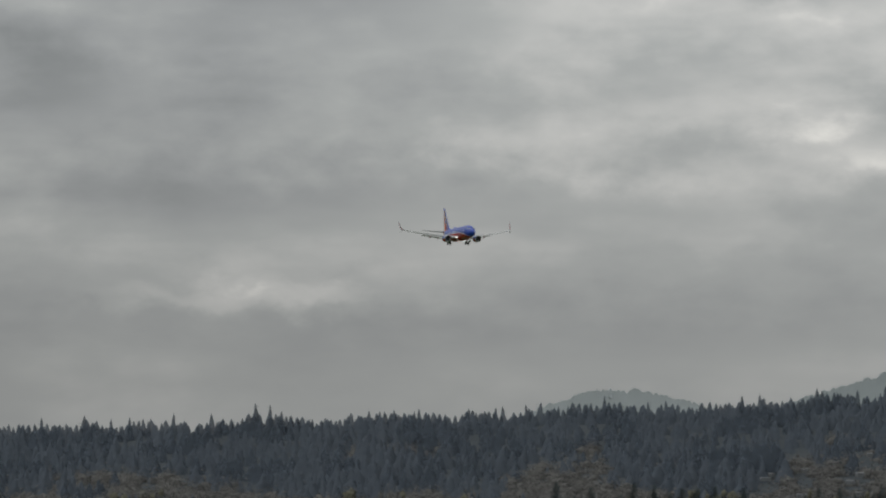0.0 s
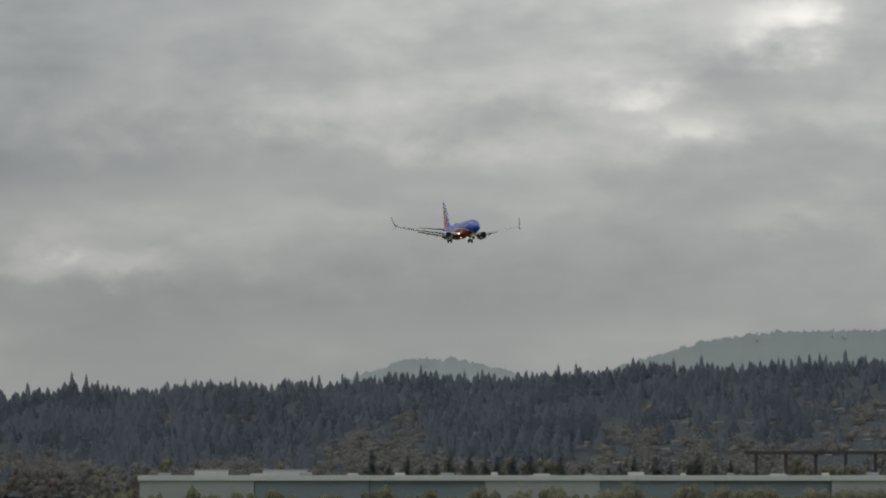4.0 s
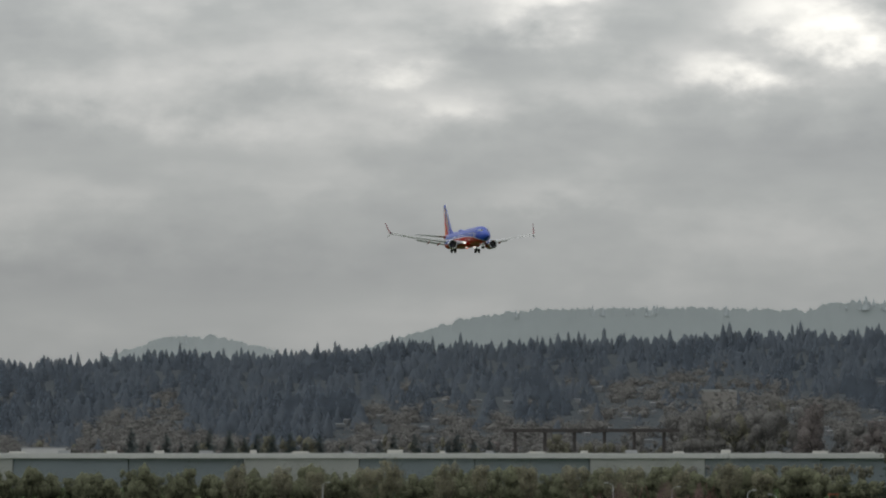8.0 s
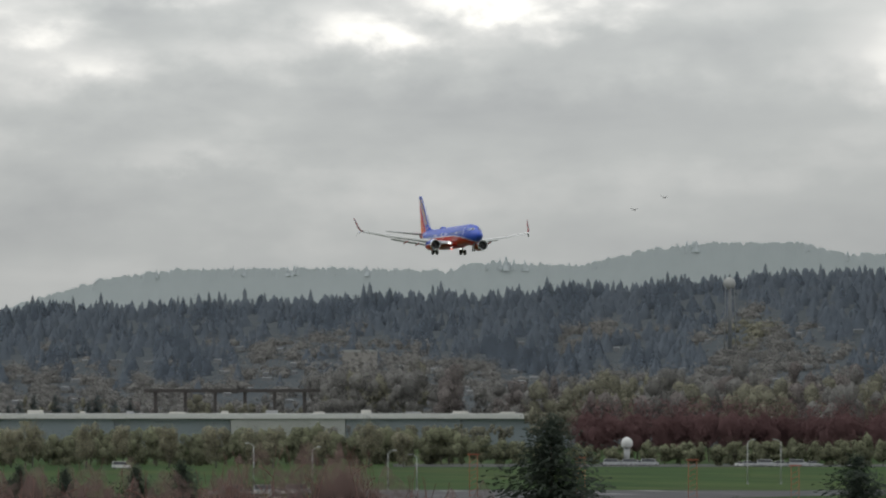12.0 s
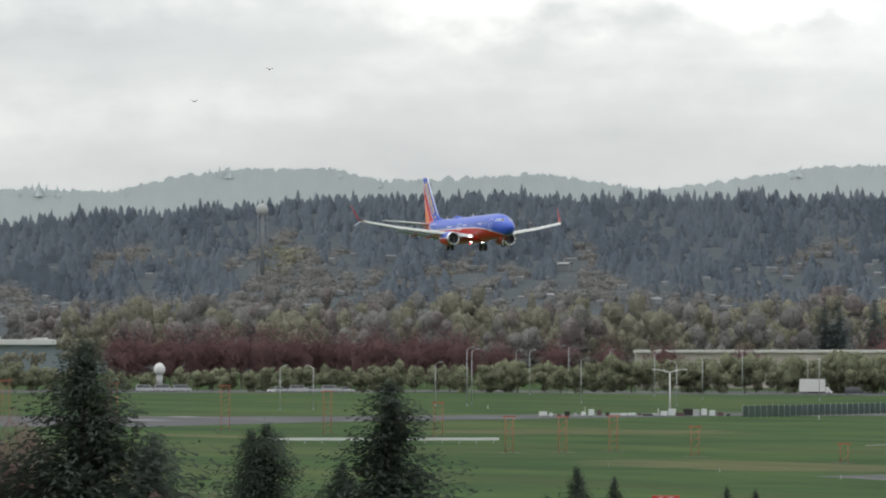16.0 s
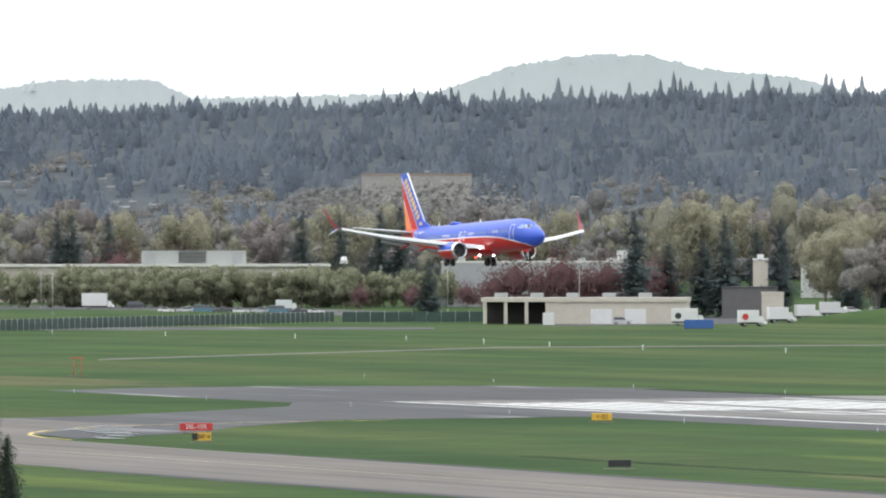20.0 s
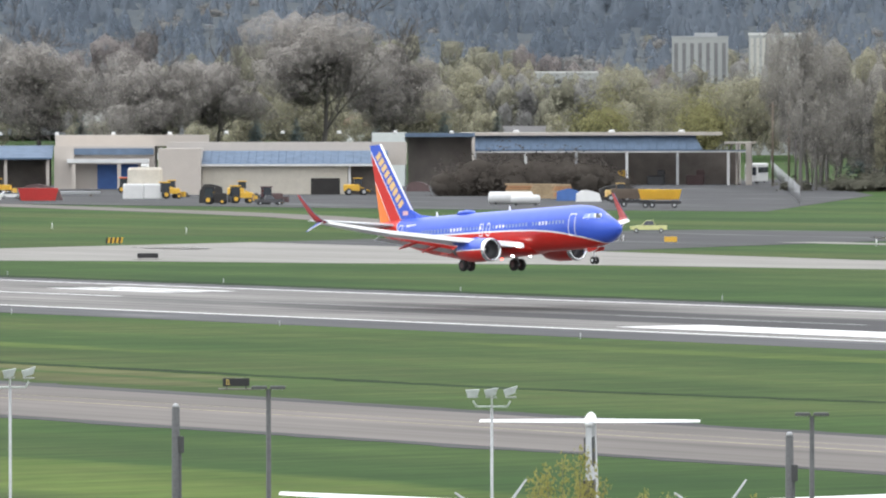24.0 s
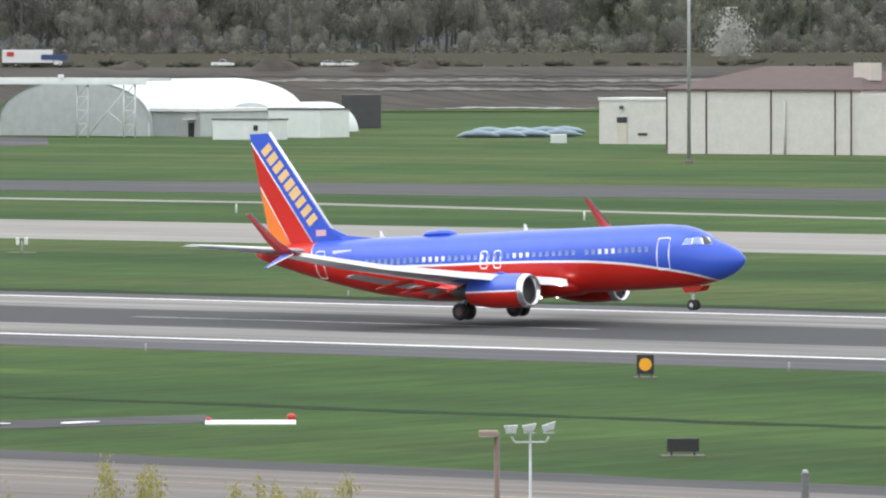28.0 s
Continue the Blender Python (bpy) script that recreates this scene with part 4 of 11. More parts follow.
            part("flap", g, AIR_GREY, wing, "lowered trailing edge flap")
        for y, x, z in ((3.4, -0.6, 1.95), (6.2, -0.6, 2.3), (8.6, -0.8, 2.65)):
            part("flap_track_fairing", Geo().loft([ellipse(x + q, sgn * y, z + a, z - b, w, 10) for q, a, b, w in ((1.3, 0.05, 0.05, 0.05), (0.6, 0.06, 0.18, 0.14), (-0.6, -0.05, 0.38, 0.16), (-1.7, -0.35, 0.5, 0.05))]), AIR_RED, wing)
        tip = Geo().loft([[(x, sgn * y, z), (x - 0.35 * c, sgn * (y - 0.09), z + 0.03), (x - c, sgn * y, z), (x - 0.35 * c, sgn * (y + 0.09), z - 0.03)] for x, y, z, c in ((-1.75, 16.95, 4.62, 1.6), (-2.35, 17.35, 4.95, 1.1), (-3.2, 17.55, 5.6, 0.8), (-4.95, 17.85, 7.3, 0.3))], smooth=False)
        part("winglet", tip, AIR_SHADED_RED, wing, "red winglet, darkened for shade")
        edge = Geo()
        for a, b in zip(((-1.72, 16.95, 4.64), (-2.32, 17.35, 4.97), (-3.17, 17.55, 5.62)), ((-2.32, 17.35, 4.97), (-3.17, 17.55, 5.62), (-4.92, 17.85, 7.34))):
            edge.tube((a[0] + 0.02, sgn * a[1], a[2]), (b[0] + 0.02, sgn * b[1], b[2]), 0.035, n=6)
        part("winglet_edge", edge, AIR_NAVY, wing, "dark blue winglet leading edge")
        st2 = Geo().loft([[(x, sgn * y, z), (x - 0.4 * c, sgn * y, z + 0.05), (x - c, sgn * y, z), (x - 0.4 * c, sgn * y, z - 0.05)] for x, y, z, c in ((-2.2, 17.15, 4.7, 0.9), (-3.8, 17.75, 3.95, 0.3))], smooth=False)
        part("winglet_strake", st2, AIR_BLUE, wing, "blue lower strake with white edge")
        part("strake_edge", Geo().tube((-2.2, sgn * 17.16, 4.72), (-3.82, sgn * 17.76, 3.96), 0.055, n=6), AIR_WHITE, wing)
        # nacelle: blue above, red below
        y = sgn * 4.83
        sec = ((6.75, 0.98, 0.98), (6.35, 1.10, 1.06), (5.4, 1.16, 1.12), (4.0, 1.12, 1.10), (2.8, 0.92, 0.95), (2.2, 0.78, 0.80))
        n, zc = 32, 1.72
        outer = [[(x, y + a * math.cos(2 * math.pi * k / n), zc + b * math.sin(2 * math.pi * k / n) * (1 if math.sin(2 * math.pi * k / n) > 0 else 0.94)) for k in range(n)] for x, a, b in sec]
        eng = part("engine", Geo().loft(outer[1:], caps=False), ENGINE_PAINT, p, "blue and red engine nacelle")
        lip = [[(x, y + a * math.cos(2 * math.pi * k / n), zc + a * math.sin(2 * math.pi * k / n)) for k in range(n)] for x, a in ((6.35, 1.08), (6.62, 1.05), (6.76, 0.97), (6.72, 0.88), (6.4, 0.82))]
        part("inlet_lip", Geo().loft(lip, caps=False), POLISHED, eng, "polished metal inlet lip")
        duct = [[(x, y + a * math.cos(2 * math.pi * k / n), zc + a * math.sin(2 * math.pi * k / n)) for k in range(n)] for x, a in ((6.42, 0.83), (5.7, 0.8), (5.68, 0.24), (6.05, 0.02))]
        part("fan", Geo().loft(duct, caps=False), DARK_METAL, eng, "dark fan and spinner")
        core = [[(x, y + a * math.cos(2 * math.pi * k / n), zc + 0.05 + a * math.sin(2 * math.pi * k / n)) for k in range(n)] for x, a in ((2.9, 0.68), (1.6, 0.48), (0.9, 0.25), (0.5, 0.05))]
        part("exhaust_cone", Geo().loft(core), DARK_METAL, eng)
        part("pylon", Geo().loft([[(5.4, y - 0.14, 2.72), (5.4, y + 0.14, 2.72), (1.6, y + 0.14, 2.35), (1.6, y - 0.14, 2.35)], [(4.4, y - 0.16, 2.95), (4.4, y + 0.16, 2.95), (0.6, y + 0.16, 2.5), (0.6, y - 0.16, 2.5)]], smooth=False), AIR_BLUE, p)
        # horizontal stabiliser
        part("tailplane", Geo().loft([wing_section(xl, c, sgn * yy, z, 0.1) for xl, c, yy, z in ((-13.6, 4.1, 0.5, 4.75), (-15.4, 2.9, 3.6, 5.1), (-17.55, 1.5, 7.15, 5.5))]), AIR_GREY, p, "grey tailplane")
        # main gear
        g = Geo().tube((0.0, sgn * 2.86, 0.56), (0.1, sgn * 2.7, 2.2), 0.13, n=10).tube((0.0, sgn * 2.86, 0.9), (0.05, sgn * 1.6, 1.9), 0.07, n=8)
        g.tube((0, sgn * 2.4, 0.56), (0, sgn * 3.3, 0.56), 0.1, n=8)
        leg = part("main_gear_leg", g, METAL, p)
        for dy in (-0.42, 0.42):
            part("main_wheel", wheel_geo(0, sgn * 2.86 + dy, 0.56, 0.56, 0.38), TYRE, leg, "black tyre")
            part("wheel_hub", Geo().tube((0, sgn * 2.86 + dy - 0.2, 0.56), (0, sgn * 2.86 + dy + 0.2, 0.56), 0.27, n=16), HUB_RED, leg)
        # landing lamps
        part("landing_lamp", Geo().tube((4.45, sgn * 0.95, 1.3), (4.55, sgn * 0.95, 1.3), 0.18, n=12), LAMP, p, "lit landing lamp")
        part("landing_lamp", Geo().tube((6.98, sgn * 2.15, 2.02), (7.1, sgn * 2.15, 2.02), 0.13, n=12), LAMP if sgn < 0 else AIR_WHITE, p)
        part("lamp_arm", Geo().tube((4.4, sgn * 0.95, 1.3), (4.2, sgn * 0.95, 1.7), 0.06, n=8), DARK_METAL, p)
    g = Geo().tube((15.6, 0, 0.34), (15.45, 0, 1.9), 0.09, n=10).tube((15.6, -0.24, 0.34), (15.6, 0.24, 0.34), 0.06)
    g.tube((15.5, 0, 1.0), (16.6, 0, 1.75), 0.05)
    leg = part("nose_gear_leg", g, AIR_WHITE, p)
    for dy in (-0.2, 0.2):
        part("nose_wheel", wheel_geo(15.6, dy, 0.34, 0.34, 0.2), TYRE, leg)
        part("wheel_hub", Geo().tube((15.6, dy - 0.11, 0.34), (15.6, dy + 0.11, 0.34), 0.16, n=14), POLISHED, leg)
    for dy in (-0.42, 0.42):
        part("nose_gear_door", Geo().prism([(15.0, 1.5), (16.6, 1.5), (16.4, 1.22), (15.3, 1.1)], dy - 0.025, dy + 0.025, place=lambda u, v, w: (u, w, v)), AIR_RED, p, "red nose gear door")
    part("beacon", Geo().box(1.5, 0, 1.0, 0.22, 0.16, 0.14, bevel=0.05), BEACON, p)
    # fin with bands; bars stand in for the titles
    top, bot = ((-17.15, 12.5), (-18.65, 12.5)), ((-12.2, 5.3), (-17.2, 5.0))

    def fin_piece(name, poly, th, mat, label=""):
        g = Geo().prism(poly, -th / 2, th / 2, place=lambda x, z, y: (x, y * (1.0 - 0.5 * (z - 5) / 7.5), z))
        return part(name, g, mat, p, label)

    fin = fin_piece("fin_leading_band", [(-17.15, 12.5), (-18.65, 12.5), (-18.52, 11.95), (-13.75, 5.2), (-11.0, 5.2), (-12.35, 6.0)], 0.5, AIR_BLUE, "blue fin band with golden lettering bars")
    fin_piece("fin_middle_band", [(-18.52, 11.95), (-17.95, 9.1), (-15.55, 5.1), (-13.75, 5.2)], 0.49, AIR_RED, "red fin band")
    fin_piece("rudder_band", [(-17.95, 9.1), (-17.15, 4.9), (-15.55, 5.1)], 0.48, AIR_ORANGE, "orange rudder")
    part("dorsal_fin", Geo().loft([[(-9.0, -0.02, 5.38), (-9.0, 0.02, 5.38), (-9.0, 0.02, 5.42), (-9.0, -0.02, 5.42)], [(-11.2, -0.2, 5.3), (-11.2, 0.2, 5.3), (-11.2, 0.06, 5.68), (-11.2, -0.06, 5.68)], [(-12.9, -0.26, 5.2), (-12.9, 0.26, 5.2), (-12.9, 0.12, 6.4), (-12.9, -0.12, 6.4)]], smooth=False), AIR_BLUE, p)
    part("fin_edge", Geo().tube((-12.3, 0, 6.0), (-17.1, 0, 12.52), 0.1, n=8), AIR_WHITE, p, "white fin leading edge")
    for sgn in (-1, 1):
        th = lambda z: sgn * (0.25 * (1.0 - 0.5 * (z - 5) / 7.5) + 0.01)
        for a, b, w in (((-18.5, 11.92), (-13.75, 5.25), 0.045), ((-17.9, 9.05), (-15.6, 5.3), 0.03)):
            part("fin_pinstripe", Geo().tube((a[0], th(a[1]), a[1]), (b[0], th(b[1]), b[1]), w, n=5), AIR_WHITE, fin)
        for k in range(9):
            t = (k + 0.55) / 9.6
            cx, cz = -17.5 + 4.15 * t, 11.75 - 5.55 * t
            ux, uz = 0.60, -0.80
            px, pz = 0.80, 0.60
            w, hgt = (0.25, 0.27, 0.25, 0.24, 0.26, 0.31, 0.23, 0.24, 0.24)[k], 0.43
            pts = []
            for yy in (th(cz), th(cz) + sgn * 0.015):
                for a, b in ((-w, -hgt), (w, -hgt), (w, hgt), (-w, hgt)):
                    pts.append((cx + ux * a + px * b, yy, cz + uz * a + pz * b))
            part("title_bar", Geo().add(pts, [(0, 1, 2, 3), (7, 6, 5, 4), (0, 4, 5, 1), (1, 5, 6, 2), (2, 6, 7, 3), (3, 7, 4, 0)]), AIR_GOLD, fin)
        part("registration_bar", Geo().box(-10.6, sgn * (skin(30.2, 4.65) + 0.005), 4.55, 1.5, 0.02, 0.2), AIR_WHITE, p)
        part("flag_mark", Geo().box(-13.1, sgn * 0.245, 5.72, 0.8, 0.03, 0.4), FLAG_PINK, p)
    part("radome", Geo().loft([ellipse(x, 0, zt, 5.3, w, 16) for x, zt, w in ((-5.2, 5.4, 0.1), (-4.6, 5.72, 0.42), (-3.6, 5.78, 0.48), (-2.9, 5.7, 0.42), (-2.3, 5.4, 0.1))]), AIR_BLUE, p, "antenna radome")
    for x in (3.2, -8.2):
        part("blade_antenna", Geo().prism([(x, 5.4), (x - 0.35, 5.4), (x - 0.32, 5.85), (x - 0.2, 5.85)], -0.02, 0.02, place=lambda a, b, c: (a, c, b)), AIR_WHITE, p)
    return p


def wheel_geo(x, y, z, r, w):
    n, g = 18, Geo()
    prof = ((-w / 2, r * 0.5), (-w / 2, r * 0.85), (-w * 0.32, r * 0.98), (0, r), (w * 0.32, r * 0.98), (w / 2, r * 0.85), (w / 2, r * 0.5))
    g.loft([[(x + q * math.cos(2 * math.pi * k / n), y + o, z + q * math.sin(2 * math.pi * k / n)) for k in range(n)] for o, q in prof])
    return g


def split_paint(name, upper, lower, height):
    m, nt, bsdf = principled(name)
    co, sep = nt.nodes.new("ShaderNodeTexCoord"), nt.nodes.new("ShaderNodeSeparateXYZ")
    nt.links.new(co.outputs["Object"], sep.inputs[0])
    ramp = nt.nodes.new("ShaderNodeValToRGB")
    ramp.color_ramp.interpolation = "CONSTANT"
    e = ramp.color_ramp.elements
    e[0].position, e[0].color = 0.0, (*lower, 1)
    e[1].position, e[1].color = height / 4 - 0.012, (0.8, 0.8, 0.8, 1)
    e.new(height / 4 + 0.012).color = (*upper, 1)
    d = nt.nodes.new("ShaderNodeMath")
    d.operation = "DIVIDE"
    d.inputs[1].default_value = 4.0
    nt.links.new(sep.outputs["Z"], d.inputs[0])
    nt.links.new(d.outputs[0], ramp.inputs[0])
    nt.links.new(ramp.outputs[0], bsdf.inputs["Base Color"])
    bsdf.inputs["Roughness"].default_value, bsdf.inputs["Coat Weight"].default_value = 0.35, 0.3
    return m


ENGINE_PAINT = split_paint("engine_paint", (0.042, 0.102, 0.57), (0.57, 0.018, 0.012), 1.75)
HUB_RED = paint("hub_grey", (0.10, 0.06, 0.06), 0.6)
plane = airliner()


# ---- trees ----
RNG = np.random.default_rng(7)


def leaves_at(p, out, size, r, loose=0.35):
    """Leaf triangles at points p, lying roughly across the directions out."""
    n = out / (np.linalg.norm(out, axis=1)[:, None] + 1e-9) + r.normal(size=p.shape) * loose
    n /= np.linalg.norm(n, axis=1)[:, None]
    u = np.cross(n, r.normal(size=p.shape))
    u /= np.linalg.norm(u, axis=1)[:, None] + 1e-9
    w = np.cross(n, u)
    s = np.asarray(size).reshape(-1, 1) * r.uniform(0.7, 1.4, (len(p), 3))
    v = np.stack([p + (u * math.cos(a) + w * math.sin(a)) * s[:, k:k + 1] * 1.5 for k, a in enumerate((0.0, 2.1, 4.2))], 1)
    return v.reshape(-1, 3)


def leaf_cloud(count, seed, size=(0.02, 0.05), shape=(0.36, 0.36, 0.42), centre=0.60, clumps=14, low=0.16):
    """A crown of height about 1: small leaf triangles gathered in clumps."""
    r = np.random.default_rng(seed)
    d = r.normal(size=(clumps, 3))
    d /= np.linalg.norm(d, axis=1)[:, None]
    cc = d * r.uniform(0.35, 0.9, (clumps, 1)) * np.array(shape) + (0, 0, centre)
    which = r.integers(0, clumps, count)
    p = cc[which] + r.normal(size=(count, 3)) * np.array(shape) * 0.26
    p[:, 2] = np.clip(p[:, 2], low, 1.02)
    out = (p - cc[which]) / np.array(shape) + 0.6 * (p - (0, 0, centre)) / np.array(shape) + (0, 0, 0.35)
    v = leaves_at(p, out, r.uniform(size[0], size[1], count), r)
    t = np.arange(count * 3).reshape(-1, 3)
    return v, t


def branch_net(seed, limbs=9, spread=0.42, fine=3, forks=4, trunk=0.022):
    """Trunk and limbs of height about 1, as three-sided tapered pieces."""
    r = np.random.default_rng(seed)
    segs = []

    def grow(p, d, length, rad, depth):
        steps = 3 if depth < 2 else 2
        for _ in range(steps):
            d2 = d + r.normal(size=3) * 0.16
            d2[2] += 0.05
            d2 /= np.linalg.norm(d2)
            q = p + d2 * length / steps
            segs.append((p, q, rad, rad * 0.72))
            p, d, rad = q, d2, rad * 0.72
            if depth < fine:
                for _ in range(forks if depth else 1):
                    if r.random() < (0.55 if depth else 0.9):
                        a = r.normal(size=3) * 0.75
                        a[2] = abs(a[2]) * 0.5 + 0.1
                        n = d + a
                        n /= np.linalg.norm(n)
                        grow(p, n, length * r.uniform(0.42, 0.62), rad * 0.6, depth + 1)

    p = np.zeros(3)
    d = np.array((0, 0, 1.0))
    rad = trunk
    for k in range(6):
        q = p + np.array((r.normal() * 0.012, r.normal() * 0.012, 0.125))
        segs.append((p, q, rad, rad * 0.82))
        p, rad = q, rad * 0.82
        if k >= 1:
            for _ in range(max(1, limbs // 5)):
                a = r.uniform(0, 6.283)
                n = np.array((math.cos(a) * spread * 1.6, math.sin(a) * spread * 1.6, r.uniform(0.5, 1.1)))
                grow(p, n / np.linalg.norm(n), spread * r.uniform(0.7, 1.1) * (1 - k * 0.07), rad * 0.55, 1)
    v, t = [], []
    for a, b, r0, r1 in segs:
        w = (b - a) / (np.linalg.norm(b - a) + 1e-9)
        u = np.cross(w, (0.3, 0.9, 0.2))
        u /= np.linalg.norm(u) + 1e-9
        x = np.cross(w, u)
        o = len(v)
        for c, rr in ((a, r0), (b, r1)):
            for k in range(3):
                v.append(c + (u * math.cos(k * 2.094) + x * math.sin(k * 2.094)) * max(rr, 0.08 * trunk))
        for k in range(3):
            i, j = o + k, o + (k + 1) % 3
            t += [(i, j, j + 3), (i, j + 3, i + 3)]
    return np.array(v), np.array(t)


def scatter(name, templates, places, material, label, category="woods", parent=None):
    """One joined mesh of many far trees. places: rows of x, y, z, height, width factor."""
    vs, ts, off = [], [], 0
    for k, (x, y, z, h, w) in enumerate(places):
        v, t = templates[k % len(templates)]
        a = (k * 2.399) % 6.283
        c, s = math.cos(a), math.sin(a)
        q = np.empty_like(v)
        q[:, 0] = x + (v[:, 0] * c - v[:, 1] * s) * h * w
        q[:, 1] = y + (v[:, 0] * s + v[:, 1] * c) * h * w
        q[:, 2] = z + v[:, 2] * h
        vs.append(q)
        ts.append(t + off)
        off += len(v)
    ob = array_mesh(name, np.concatenate(vs), np.concatenate(ts), material, smooth=True)
    return tagged(ob, label, category, "", "stuff")


def profile(az, pairs):
    return np.interp(-np.asarray(az), [-a for a, _ in pairs], [e for _, e in pairs])


RIDGE = ((85.5, 0.50), (84.8, 0.55), (83.1, 0.58), (81.4, 0.65), (78.9, 0.75), (77.8, 0.79), (75.0, 0.88), (73.1, 1.02), (71.8, 1.05), (69.7, 1.04), (66.8, 1.11), (64.7, 1.15), (63.4, 1.18), (60.6, 1.23), (55.0, 1.28), (30, 1.3))
HILL_B = ((79.1, 0.62), (78.8, 0.74), (78.1, 0.94), (77.6, 1.0), (76.4, 1.01), (75.6, 0.99), (75.4, 1.05), (74.6, 1.03), (74.1, 1.15), (73.6, 1.2), (73.0, 1.2), (72.6, 1.11), (72.2, 1.12), (71.4, 1.16), (70.6, 1.04), (70.2, 0.98))
HILL_C = ((80.9, 0.60), (80.7, 0.68), (80.4, 0.79), (80.0, 0.80), (79.6, 0.71), (79.4, 0.62))
HILL_D = ((70.9, 1.0), (70.1, 1.10), (69.3, 1.215), (68.6, 1.22), (68.3, 1.08), (66.5, 1.12), (65.9, 1.33), (65.3, 1.41), (64.9, 1.40), (64.5, 1.30), (63.8, 1.23), (63.3, 1.1), (62.6, 1.02))


def hillside(name, pairs, near, far, low, material, label, drop=0.0, step=0.1, bumps=0.0):
    """A slope from near to far distance, whose crest follows the skyline less drop metres."""
    az = np.arange(pairs[0][0], pairs[-1][0], -step)
    crest = EYE + far * np.tan(np.radians(profile(az, pairs))) - drop
    if bumps:
        # treetops along the crest
        r = np.random.default_rng(len(az))
        crest = crest + bumps * np.array([noise.noise((a * 14, 0.0, far)) + 0.7 * noise.noise((a * 45, 5.0, far)) for a in az]) + bumps * 0.45 * r.random(len(az))
    v, t, rows = [], [], 14 if bumps else 6
    base = EYE + far * np.tan(np.radians(profile(az, pairs))) - drop
    for j in range(rows + 1):
        k = j / rows
        for a, c, c0 in zip(az, crest, base):
            x, y = polar(a, near + (far - near) * k)
            lump = bumps * 0.5 * noise.noise((a * 11, j * 3.7, far)) if 0 < j < rows else 0.0
            v.append((x, y - lump, low + ((c if j == rows else c0) - low) * k ** 1.2 + lump))
    n = len(az)
    for j in range(rows):
        for i in range(n - 1):
            a = j * n + i
            t += [(a, a + 1, a + n + 1), (a, a + n + 1, a + n)]
    return tagged(array_mesh(name, v, t, material), label, "hill", "", "structure")


def on_slope(pairs, near, far, low, drop, a, k):
    c = EYE + far * np.tan(np.radians(profile(a, pairs))) - drop
    x, y = polar(a, near + (far - near) * k)
    return x, y, low + (c - low) * k ** 1.2


HOUSES = []
for _k in range(75):
    HOUSES.append((RNG.uniform(57.5, 79.5), RNG.uniform(0.14, 0.62)))
for _a, _k in np.random.default_rng(77).uniform((68.0, 0.22), (78.5, 0.66), (60, 2)):
    HOUSES.append((float(_a), float(_k)))
# open views over lower trees: azimuth, half width, distance, highest elevation of what stands before it
VIEWS = ((76.247, 0.17, 3450, 0.335), (66.5, 0.56, 3500, 0.415), (77.2, 0.65, 3230, 0.10), (59.0, 0.25, 2600, 0.10), (61.6, 0.35, 2550, -0.05), (54.42, 0.55, 2690, 0.20), (75.85, 0.78, 3040, -0.13))


def allowed(a, d, z, h):
    """Height of a tree that leaves the open views free."""
    for va, hw, vd, el in VIEWS:
        if abs(a - va) < hw and d < vd:
            h = min(h, EYE + d * math.tan(radians(el)) - z)
    return h


def fuzzy_fir(seed, leaves=30):
    """A distant conifer of height 1: a stepped ragged cone with drooping sprays at its rim."""
    r = np.random.default_rng(seed)
    n, v = 5, []
    rows = ((0.05, 0.20), (0.30, 0.165), (0.35, 0.125), (0.60, 0.10), (0.66, 0.065), (0.86, 0.035))
    lean = r.normal(size=2) * 0.02
    for zz, q in rows:
        for k in range(n):
            f = q * r.uniform(0.72, 1.2)
            v.append((f * math.cos(k * 1.2566 + zz) + lean[0] * zz, f * math.sin(k * 1.2566 + zz) + lean[1] * zz, zz + r.uniform(-0.035, 0.025)))
    v.append((lean[0], lean[1], 1.0))
    t, last = [], len(rows) - 1
    for j in range(last):
        for k in range(n):
            a0, a1 = j * n + k, j * n + (k + 1) % n
            t += [(a0, a1, a1 + n), (a0, a1 + n, a0 + n)]
    t += [(last * n + k, last * n + (k + 1) % n, last * n + n) for k in range(n)]
    v, t = np.array(v), np.array(t)
    z = 0.10 + 0.84 * r.uniform(0, 1, leaves) ** 1.1
    rad = (0.20 * (1 - z) ** 0.85 + 0.010) * r.uniform(0.85, 1.2, leaves)
    a = r.uniform(0, 6.283, leaves)
    p = np.stack([rad * np.cos(a), rad * np.sin(a), z], 1)
    lv = leaves_at(p, np.stack([np.cos(a), np.sin(a), np.full(leaves, 0.5)], 1), 0.010 + 0.018 * (1 - z), r, 0.3)
    return np.concatenate([v, lv]), np.concatenate([t, np.arange(leaves * 3).reshape(-1, 3) + len(v)])


